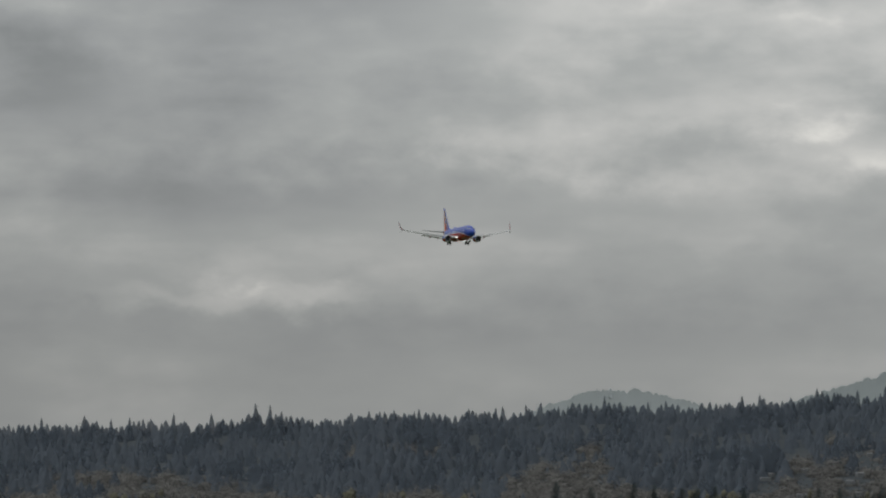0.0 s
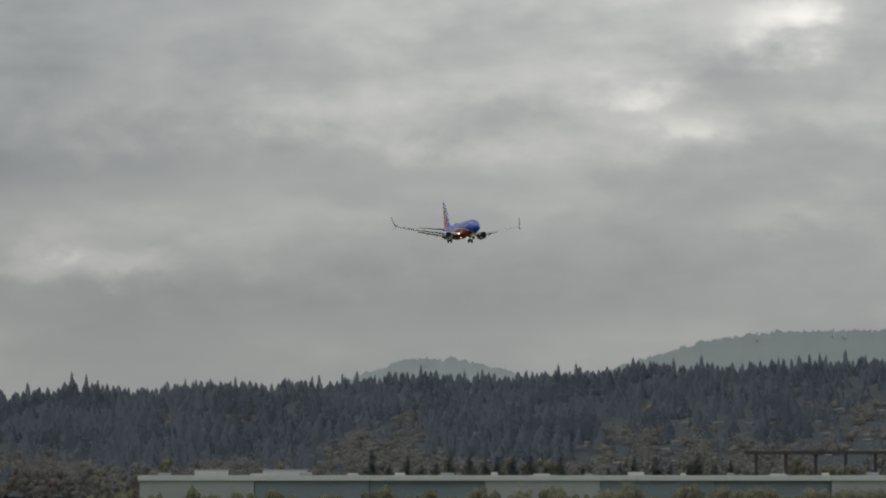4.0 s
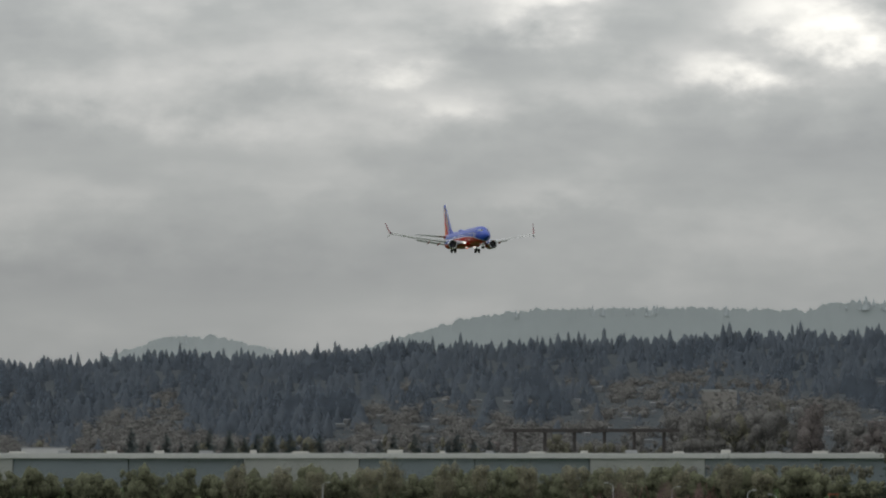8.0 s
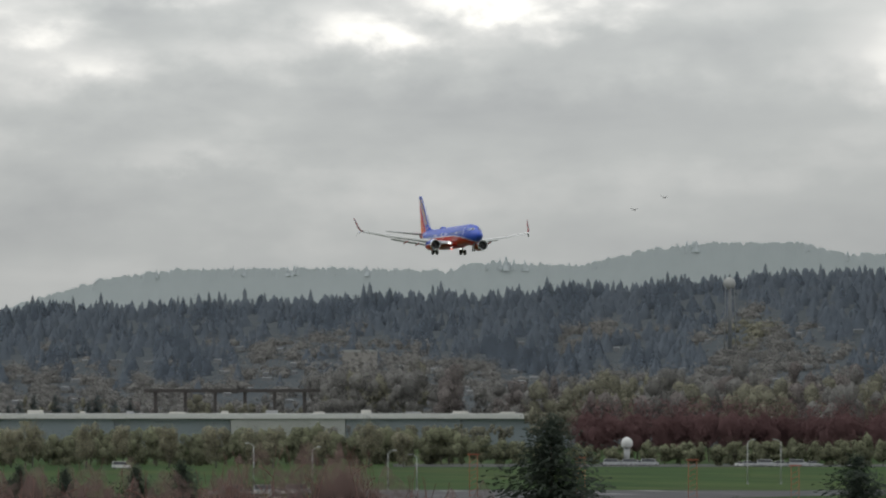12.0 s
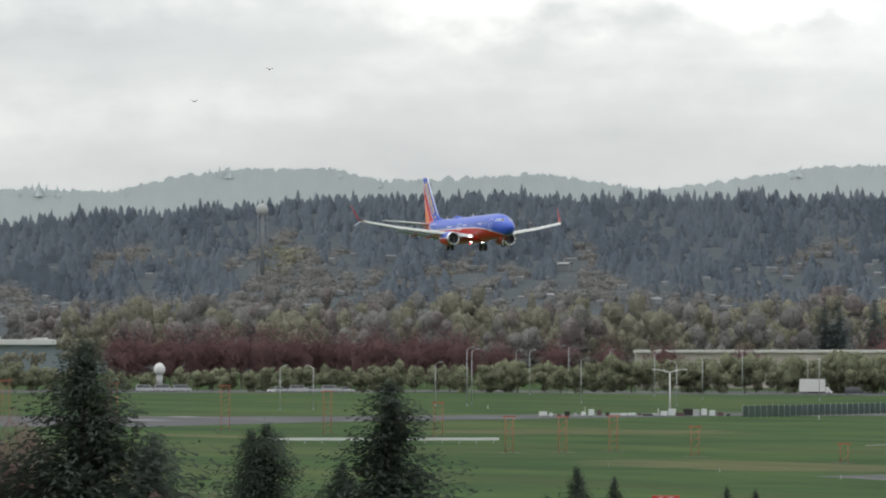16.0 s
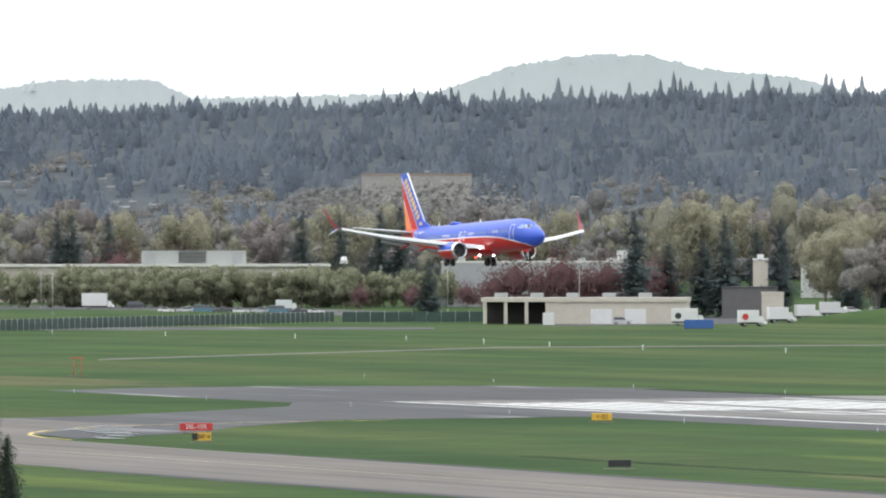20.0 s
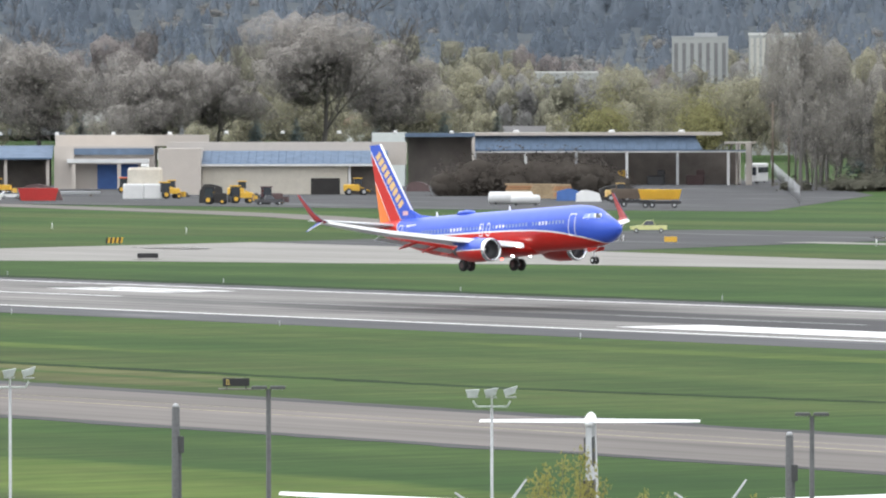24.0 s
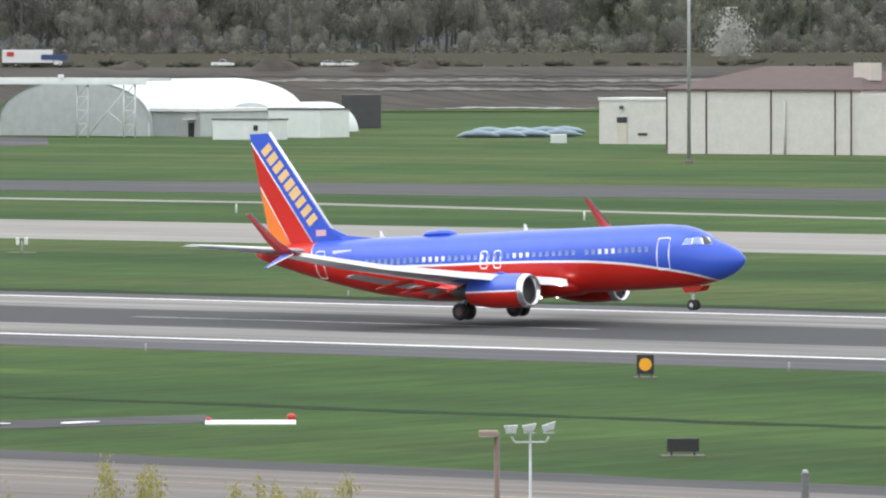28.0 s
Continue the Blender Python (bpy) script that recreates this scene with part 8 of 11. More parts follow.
    for a, dd, kd, mat, cn in ((59.83, 1530, "sedan", WHITE, "white"), (59.7, 1800, "van", WHITE, "white"), (58.95, 1850, "pickup", YELLOW, "yellow"), (57.9, 1428, "pickup", DARK_METAL, "dark grey"), (58.2, 1800, "van", PALE, "pale grey")):
        car(kd, mat, spot(a, dd, 10), cn + " vehicle parked in the maintenance yard", cn)
    # barricades along the road
    first = None
    for a, dd, tn in ((50.48, 1238, 3), (50.75, 1255, -4), (50.106, 1191, 2), (49.7, 1179, 0), (49.304, 1173, 1), (48.785, 1161, 0), (48.353, 1150, -2), (47.906, 1144, 0), (47.45, 1138, 0), (49.55, 1330, 0), (50.2, 1290, 0), (50.02, 1292, 3)):
        if first is None:
            first = empty_at("barricade", "low yellow plastic barricade on the grass", "barricade", spot(a, dd, tn), "barricades")
            part("body", Geo().loft([[(-1.5, -0.45, 0), (1.5, -0.45, 0), (1.5, 0.45, 0), (-1.5, 0.45, 0)], [(-1.5, -0.3, 0.95), (1.5, -0.3, 0.95), (1.5, 0.3, 0.95), (-1.5, 0.3, 0.95)]], smooth=False), TAN_YELLOW, first)
            for x in (-0.9, 0.9):
                # Dark block on the face gives the slot's shade by colour.
                part("slot", Geo().box(x, -0.44, 0.0, 0.4, 0.1, 0.2), SHADE, first)
        else:
            copy_thing(first, spot(a, dd, tn))
    # row of scrap and stacked material
    for k in range(64):
        a, dd = RNG.uniform(47.0, 50.9), RNG.uniform(1420, 1610)
        yard_stack(k, spot(a, dd, RNG.uniform(-14, 14)), RNG.uniform(2.0, 6.5), RNG.uniform(0.6, 1.9))
    t = empty_at("a_frame", "pale steel A-frame rig", "frame", spot(48.35, 1679))
    g = Geo()
    for x in (-2.1, -0.7, 0.7, 2.1):
        g.tube((x, 0, 0), (x * 0.25, 0, 5.4), 0.12, n=5)
    for z in (1.3, 2.7, 4.0):
        g.tube((-2.1 * (1 - z / 7), 0, z), (2.1 * (1 - z / 7), 0, z), 0.09, n=5)
    part("frame", g, PALE, t)
    # power line along the far road
    tops = []
    for a in (50.0, 48.45, 46.897, 45.82, 43.2, 40.6, 37.9):
        z = rise_height(a, 1764)
        p = empty_at("power_pole", "tall slim power pole beside the far road", "pole", spot(a, 1764, 0, z - 0.1), "power poles")
        part("shaft", Geo().tube((0, 0, 0), (0, 0, 14.2), 0.2, 0.14, n=8), RAW_STEEL, p)
        part("cross_arm", Geo().box(0, 0, 13.2, 2.2, 0.15, 0.15), RAW_STEEL, p)
        tops.append(spot(a, 1764, 0, z + 13.3).translation)
    for p0, p1 in zip(tops, tops[1:]):
        g = Geo()
        for k in range(10):
            q0, q1 = (p0.lerp(p1, j / 10) - Vector((0, 0, 5.0 * (j / 10) * (1 - j / 10))) for j in (k, k + 1))
            g.tube(tuple(q0), tuple(q1), 0.03, n=3)
        tagged(g.build("power_line", RAW_STEEL), "thin dark overhead wire between power poles", "wire", "power lines")
    car("suv", OLIVE_DRAB, spot(44.36, 1175, 0), "dark green jeep before the white hangar", "dark green")
    cart = empty_at("ground_cart", "dark ground power cart with a hood", "cart", spot(41.95, 1195))
    part("hood", Geo().box(0, 0, 0.6, 3.0, 1.7, 1.7, bevel=0.15), NAVY, cart)
    part("roof", Geo().box(0, 0, 2.3, 3.2, 1.9, 0.15), DARK_METAL, cart)
    part("bumper", Geo().box(-1.6, 0, 0.5, 0.2, 1.5, 0.5), RED, cart)
    wheels(cart, (-1.0, 1.0), 0.75, 0.35, 0.22)
    container(spot(51.2, 1640), 6.4, 2.9, 2.6, HUB_RED, "rusty red shipping container at the edge of the yard")
    car("suv", WHITE, spot(47.77, 1517), "white car parked by the yard", "white")
    car("van", WHITE, spot(47.5, 1456), "white van parked by the yard", "white")
    for a, dd, kd in ((48.84, 1757, "sedan"), (47.873, 1757, "suv"), (47.69, 1757, "sedan"), (46.956, 1757, "sedan"), (50.15, 1757, "van"), (49.31, 1757, "suv"), (49.15, 1757, "sedan"), (45.077, 1757, "pickup"), (38.4, 1757, "pickup"), (37.6, 1757, "sedan"), (37.45, 1757, "sedan")):
        car(kd, WHITE, spot(a, dd, 0, rise_height(a, dd) + 0.04), "white car on the far road", "white")
    t = box_truck(spot(39.785, 1757, 0, 9.75), 16, "long white trailer with blue swoosh and red mark", WHITE, h=3.9)
    part("blue_panel", Geo().box(4, -1.33, 1.6, 6, 0.03, 1.2), NAVY, t)
    part("red_mark", Geo().box(-6, -1.33, 2.4, 1.6, 0.03, 1.0), RED, t)
    block("site_cabin", "white site cabin with two windows", spot(40.36, 1757, 0, 9.7), 10, 3, 2.9, WHITE, WHITE, "flat", 0.2, "cabin")
    # lattice mast with beacon, and the apartment house
    m = lattice_mast("radio_mast", "tall grey steel lattice mast", "mast", spot(51.0, 1684), 36, 5.2, 2.0, (ROOF_SHEET,), 10, 0.13)
    h = block("apartment_house", "white four-storey apartment house with steep gables", spot(50.62, 2713, -12), 34, 16, 17, PALE_DIM, ROOF_GREY, "gable", 6, "house")
    for z in (2.5, 6.5, 10.5, 14):
        window_row(h, 9, -14.5, 14.5, z, 1.4, 1.7, frame_mat=WHITE)
    for x in (-11, 9):
        g = Geo().prism([(x - 5, 17), (x + 5, 17), (x, 23)], -1.2, 3, place=lambda a, b, c: (a, c, b))
        part("gable", g, OFFWHITE, h)
        part("gable_window", Geo().box(x, -1.25, 18.3, 1.4, 0.1, 1.5), GLASS, h)
        part("gable_wall", Geo().box(x, -0.6, 0, 10, 1.2, 17), OFFWHITE, h)
        window_row(h, 3, x - 3, x + 3, 2.5, 1.3, 1.6, y=-1.23)
        window_row(h, 3, x - 3, x + 3, 6.5, 1.3, 1.6, y=-1.23)
        window_row(h, 3, x - 3, x + 3, 10.5, 1.3, 1.6, y=-1.23)
        window_row(h, 3, x - 3, x + 3, 14, 1.3, 1.6, y=-1.23)
    h = block("apartment_house", "white four-storey apartment house behind bare trees", spot(51.14, 2740, 6), 16, 14, 15, PALE, ROOF_GREY, "gable", 5, "house")
    for z in (2.5, 6.5, 10.5):
        window_row(h, 4, -6, 6, z, 1.4, 1.7)
    h = block("office_block", "white office block with upright window bays above the woods", spot(54.13, 2700), 18.6, 14, 42.6, PALEWALL, WHITE, "flat", 0.8, "office")
    for k in range(9):
        part("window_bay", Geo().box(-8.2 + k * 2.05, -0.15, 22, 1.15, 0.4, 19.6), OFFWHITE, h)
    h = block("office_block", "grey concrete office block with window strips above the woods", spot(54.69, 2710), 19.8, 14, 41.6, PALEWALL, GREYWALL, "flat", 0.8, "office")
    for k in range(7):
        part("window_bay", Geo().box(-8.4 + k * 2.8, -0.1, 22, 1.3, 0.3, 18), ROOF_SHEET, h)
    part("roof_plant", Geo().box(2, 6, 42.4, 8, 6, 1.2), GREYWALL, h)
    h = block("long_office", "low pale building among the trees", spot(55.66, 2700), 25, 12, 29.4, PALEWALL, WHITE, "flat", 0.6, "office")
    part("window_strip", Geo().box(0, -0.08, 25.6, 22, 0.2, 1.4), GLASS, h)


FORM_ORANGE = paint("orange_formwork", (0.46, 0.24, 0.12), 0.8, var=0.2)
FORM_TAN = paint("tan_formwork", (0.44, 0.33, 0.20), 0.8, var=0.2)
LIME = paint("lime_yellow_paint", (0.60, 0.60, 0.27), 0.5, var=0.05)
OLIVE_DRAB = paint("olive_drab_paint", (0.035, 0.045, 0.032), 0.6, var=0.1)
NAVY = paint("navy_paint", (0.03, 0.06, 0.16), 0.5, var=0.1)
TAN_YELLOW = paint("sun_faded_yellow", (0.62, 0.42, 0.15), 0.7, var=0.15, rand=0.4)
ROOF_GREY = paint("grey_shingles", (0.13, 0.125, 0.125), 0.85, var=0.1)
yard_things()


# ---- airfield furniture ----
def airfield():
    airfield_sign(spot(68.276, 767), 3.3, 0.95, RED, "red hold sign with white runway numbers", "28L-10R", WHITE)
    airfield_sign(spot(68.236, 728), 1.8, 0.95, YELLOW, "yellow and black taxiway sign with an arrow", "B8\u2192", BLACK, 0.3)
    airfield_sign(spot(70.487, 835), 3.0, 0.85, RED, "red hold sign with white runway numbers", "28L-10R", WHITE)
    airfield_sign(spot(65.253, 809), 2.1, 0.95, YELLOW, "yellow exit sign with black letters", "\u2190B2", BLACK)
    airfield_sign(spot(60.756, 890), 2.0, 0.95, YELLOW, "yellow exit sign with black letters", "C8\u2192", BLACK)
    airfield_sign(spot(60.976, 991), 1.2, 0.9, ORANGE, "small orange taxiway sign")
    airfield_sign(spot(54.91, 1029), 1.7, 0.9, YELLOW, "small yellow taxiway sign")
    airfield_sign(spot(51.429, 703), 1.05, 1.25, BLACK, "black distance sign with a white figure one", "1", WHITE)
    s = airfield_sign(spot(58.151, 505), 1.75, 0.75, BLACK, "black taxiway sign with a yellow letter", "", YELLOW)
    text_part("B", 0.5, s, YELLOW_MARK, (-0.55, -0.17, 0.48))
    for a, dd, w in ((65.121, 640, 1.9), (58.807, 927, 2.5), (46.917, 395, 2.35), (34.975, 335, 1.4), (44.9, 660, 0.6)):
        airfield_sign(spot(a, dd, 6), w, 0.8, BLACK, "black sign panel seen from its back")
    airfield_sign(spot(42.6, 560), 0.8, 0.75, RED, "small red sign with white figures")
    s = airfield_sign(spot(35.256, 410), 0.92, 1.25, BLACK, "black sign with an amber disc")
    part("disc", Geo().tube((0, -0.15, 0.73), (0, -0.18, 0.73), 0.34, n=24), AMBER, s, "amber disc")
    b = empty_at("striped_barrier", "yellow and black striped barrier board", "barrier", spot(59.061, 1028))
    for k in range(8):
        part("stripe", Geo().add([(-1.1 + k * 0.28 + dx, y, z) for y in (-0.05, 0.05) for dx, z in ((0, 0.2), (0.28, 0.2), (0.43, 0.95), (0.15, 0.95))], [(0, 1, 2, 3), (7, 6, 5, 4), (0, 4, 5, 1), (1, 5, 6, 2), (2, 6, 7, 3), (3, 7, 4, 0)]), YELLOW if k % 2 else BLACK, b)
    for x in (-0.9, 0.9):
        part("leg", Geo().box(x, 0.1, 0, 0.1, 0.1, 0.6), DARK_METAL, b)
    # precision path lights: orange box pairs
    for a, dd in ((62.35, 1085), (62.28, 1082), (45.342, 631), (44.73, 639), (44.132, 649)):
        u = empty_at("light_unit", "small orange-topped airfield light unit", "light", spot(a, dd), "airfield lights")
        part("housing", Geo().box(0, 0, 0.35, 0.9, 0.6, 0.4, bevel=0.06), ORANGE if dd < 1000 else CREAM, u)
        for x in (-0.3, 0.3):
            part("leg", Geo().tube((x, 0, 0), (x, 0, 0.38), 0.04, n=6), METAL, u)
        part("pad", Geo().box(0, 0, 0, 2.2, 1.6, 0.05), SLAB, u)
    for a, dd in ((43.0, 700), (43.21, 700), (39.9, 640), (45.0, 720)):
        u = empty_at("light_unit", "pale grey airfield instrument on a post", "instrument", spot(a, dd), "airfield lights")
        part("post", Geo().tube((0, 0, 0), (0, 0, 1.0), 0.06, n=6), METAL, u)
        for x in (-0.35, 0.35):
            part("lamp", Geo().box(x, 0, 0.7, 0.3, 0.3, 0.6, bevel=0.05), WHITE, u)
        part("pad", Geo().box(0, 0, 0, 2.4, 1.6, 0.05), SLAB, u)
    # edge lights and marker posts
    for k in range(34):
        x = -1000 + k * 45
        for y in (346, 424):
            e = empty_at("edge_light", "small white runway edge light", "light", pose(x, y, 0), "edge lights")
            part("stem", Geo().tube((0, 0, 0), (0, 0, 0.35), 0.05, n=6), METAL, e)
            part("lens", Geo().tube((0, 0, 0.35), (0, 0, 0.46), 0.07, 0.05, n=8), METAL, e)
    for k in range(30):
        tagged(Geo().tube((0, 0, 0), (0, 0, 0.9), 0.1, 0.09, n=6).build("marker_post", WHITE, None, "", pose(-1750 + k * 47, 575 + 0.02 * k * 47 + 9 * math.sin(k), 0)), "short white marker post in the grass", "post", "marker posts")
    # runway indicator plates near the taxiway
    p = empty_at("marker_plate", "white slab on the grass with red marker balls", "plate", spot(38.2, 364))
    part("plate", Geo().box(0, 0, 0, 4.3, 3.4, 0.06, bevel=0.02), WHITE, p)
    for x, y, q in ((1.95, 2.1, 0.85), (-2.0, 1.4, 0.5)):
        part("ball", Geo().loft([[(x + r * q * math.cos(k * 0.5236), y + r * q * math.sin(k * 0.5236), z * q) for k in range(12)] for z, r in ((0.02, 0.12), (0.12, 0.26), (0.28, 0.26), (0.4, 0.1))]), RED, p, "red marker ball")
    slab("worn_pad", [(-245, 281), (-236, 280.6), (-231.5, 290.6), (-226.5, 285.6), (-231, 274.8), (-240, 272)], 0.022, PERIMETER, "worn dark asphalt pad in the grass")
    # small stop board: red-white lattice tower, equipment shelter, wind cone
    lattice_mast("antenna_tower", "red and white lattice antenna tower", "mast", spot(48.158, 709), 9.6, 1.15, 1.0, (RED, RED, WHITE, WHITE, WHITE, RED, RED), 7, 0.06)
    s = empty_at("equipment_shelter", "white shelter with broad pink-red stripes", "shelter", spot(47.912, 705, 8))
    for k in range(5):
        part("wall_panel", Geo().box(-1.68 + k * 0.84, 0, 0.15, 0.84, 2.6, 2.45), FADED_RED if k % 2 else WHITE, s)
    part("roof", Geo().box(0, 0, 2.6, 4.3, 2.7, 0.1), WHITE, s)
    part("base", Geo().box(0, 0, 0, 4.1, 2.5, 0.15), SLAB, s)
    for x in (-1.8, -0.8):
        part("wall_unit", Geo().box(x, -1.5, 1.5, 0.6, 0.4, 0.6, bevel=0.05), PALE, s)
    part("side_board", Geo().box(-1.85, -1.42, 1.6, 0.36, 0.06, 0.7), SHADE, s)
    w = empty_at("windsock", "red windsock on a thin post", "windsock", spot(45.95, 741))
    part("post", Geo().tube((1.5, 0, 0), (1.5, 0, 2.3), 0.05, n=6), METAL, w)
    part("sock", Geo().loft([[(x, r * math.cos(k * 0.628), z + r * math.sin(k * 0.628)) for k in range(10)] for x, z, r in ((1.4, 1.95, 0.42), (0.2, 1.75, 0.34), (-1.2, 1.45, 0.2))]), FADED_RED, w)
    # approach light towers: thin orange frames
    for a, dd, h, wd in ((73.768, 1449, 8.3, 1.6), (73.006, 1392, 7.7, 1.4), (72.181, 1354, 6.0, 1.5), (71.651, 1178, 5.5, 1.2), (71.255, 1178, 5.5, 1.2), (70.876, 1194, 5.4, 1.2), (70.268, 1141, 4.4, 1.2), (69.159, 1092, 2.6, 1.1), (75.4, 1560, 8.6, 1.6), (74.6, 1500, 8.4, 1.6)):
        t = empty_at("approach_light", "thin orange approach light frame", "light", spot(a, dd), "approach lights")
        g = Geo()
        for x in (-wd / 2, wd / 2):
            g.tube((x, 0, 0), (x, 0, h), 0.05, n=4)
        for k in range(int(h)):
            g.tube((-wd / 2, 0, k + 0.2), (wd / 2, 0, k + 1.0), 0.03, n=4)
        part("frame", g, FAINT_ORANGE, t)
        part("lamp_bar", Geo().box(0, 0, h, wd + 0.8, 0.2, 0.2), FAINT_ORANGE, t)
        part("footing", Geo().box(0, 0, 0, wd + 2.5, 2, 0.08), SLAB, t)
    for k in range(2):
        g = Geo().box(0, 0, 0.5, 39, 0.5, 0.45)
        if k == 0:
            t = empty_at("light_bar", "long low white approach light bar", "light", spot(72.6, 1280))
            part("beam", g, WHITE, t)
            for j in range(14):
                part("leg", Geo().box(-18.5 + j * 2.85, 0, 0, 0.15, 0.3, 0.55), METAL, t)
    # parking behind the brush
    slab("parking_ground", [polar(78.6, 1180), polar(76.6, 1190), polar(75.4, 1260), polar(75.5, 1420), polar(76.8, 1500), polar(78.6, 1520)], 0.045, PERIMETER, "dark asphalt parking ground behind bare saplings")
    for k, (a, dd) in enumerate(((77.05, 1268), (76.93, 1262), (76.80, 1286), (76.66, 1262), (76.52, 1270), (76.41, 1284), (76.28, 1266), (76.15, 1275))):
        t = empty_at("trailer", "small white trailer with a faded red end", "trailer", spot(a, dd, 25 * (k % 3) - 20), "parked trailers")
        part("body", Geo().loft([ellipse(x, 0, zt, 0.5, w, 14) for x, zt, w in ((-1.5, 1.8, 0.7), (-1.2, 2.4, 1.0), (1.2, 2.4, 1.0), (1.5, 1.8, 0.7))]), WHITE, t)
        part("end_panel", Geo().box(1.3, 0, 0.8, 0.5, 2.06, 1.2, bevel=0.1), FADED_RED, t, "faded red end panel")
        wheels(t, (-0.6, 0.6), 0.85, 0.3, 0.2)
    for k, (a, dd) in enumerate(((77.16, 1490), (77.02, 1480), (76.86, 1490), (76.7, 1484))):
        car(("sedan", "suv")[k % 2], (DARK_METAL, METAL, WHITE, DARK_METAL)[k], spot(a, dd, 12), "car parked behind the bare saplings", ("dark", "grey", "white", "dark")[k])
    # roads and dry strips at the approach end
    slab("approach_road", [polar(76.5, 1520), polar(74.4, 1500), polar(73, 1580), polar(70, 1690), polar(66.5, 1690), polar(66.5, 1730), polar(70, 1760), polar(73, 1680), polar(76.5, 1700)], 0.04, ASPHALT, "grey approach road across the field")
    slab("airport_way", [polar(76, 2330), polar(72, 2330), polar(68, 2180), polar(65.5, 1760), polar(63.0, 1850), polar(63.0, 2010), polar(65.8, 2010), polar(68, 2330), polar(72, 2420), polar(76, 2440)], 0.04, ASPHALT, "dark road and parking behind the field")
    slab("patrol_track", [polar(69, 1250), polar(66, 1390), polar(63, 1420), polar(60.8, 1440), polar(60.8, 1450), polar(63, 1432), polar(66, 1402), polar(69, 1262)], 0.03, SLAB, "narrow pale patrol track")


AMBER = paint("amber_panel", (0.85, 0.38, 0.02), 0.5, var=0.03)
FADED_RED = paint("faded_red_paint", (0.62, 0.20, 0.17), 0.6, var=0.1)
FAINT_ORANGE = paint("weathered_orange", (0.42, 0.13, 0.08), 0.7, var=0.1)
airfield()


def lamps():
    """Street lamps along the airport road."""
    for a, dd, h, arms in ((73.359, 1820, 10.6, 1), (73.111, 1819, 10.6, -1), (72.202, 1912, 11, 1), (71.966, 1911, 14.7, 1), (71.499, 2246, 13.2, 1), (71.208, 2393, 14.1, -1), (71.116, 1984, 11.7, 1), (70.711, 2348, 12.6, 0), (70.568, 2205, 12.5, 1), (70.404, 1908, 11.2, -1), (70.213, 2096, 11.7, 1), (69.916, 2243, 12.9, 0), (69.428, 2282, 12.2, 1), (69.343, 2061, 12.1, -1), (68.809, 2581, 13.3, 0), (68.33, 2456, 11.2, 1), (77.038, 1687, 10.4, -1), (76.037, 1687, 8.8, 1), (75.822, 1686, 7.9, -1), (71.93, 1954, 14.1, 1), (76.6, 1700, 9.5, 1), (79.2, 1900, 9.5, 1), (67.6, 2440, 12, 0), (67.3, 2400, 14, 0), (66.9, 2380, 13, 0), (66.4, 2150, 14, 0), (70.9, 2400, 13, 1), (71.6, 2350, 13, 1)):
        lamp_post(spot(a, dd), h, "slim grey street lamp beside the airport road", ((arms, 0.1),) if arms else (), METAL, r=0.13, reach=1.2)
    lamp_post(spot(70.455, 1716), 10.1, "white twin-armed road lamp", ((-1, 0.1), (1, 0.1)), WHITE, r=0.2, reach=3.2)
    lamp_post(spot(43.6, 1290), 14.5, "white twin-armed yard lamp behind the hangar", ((-1, 0.1), (1, 0.1)), WHITE, r=0.16, reach=3.4)


lamps()


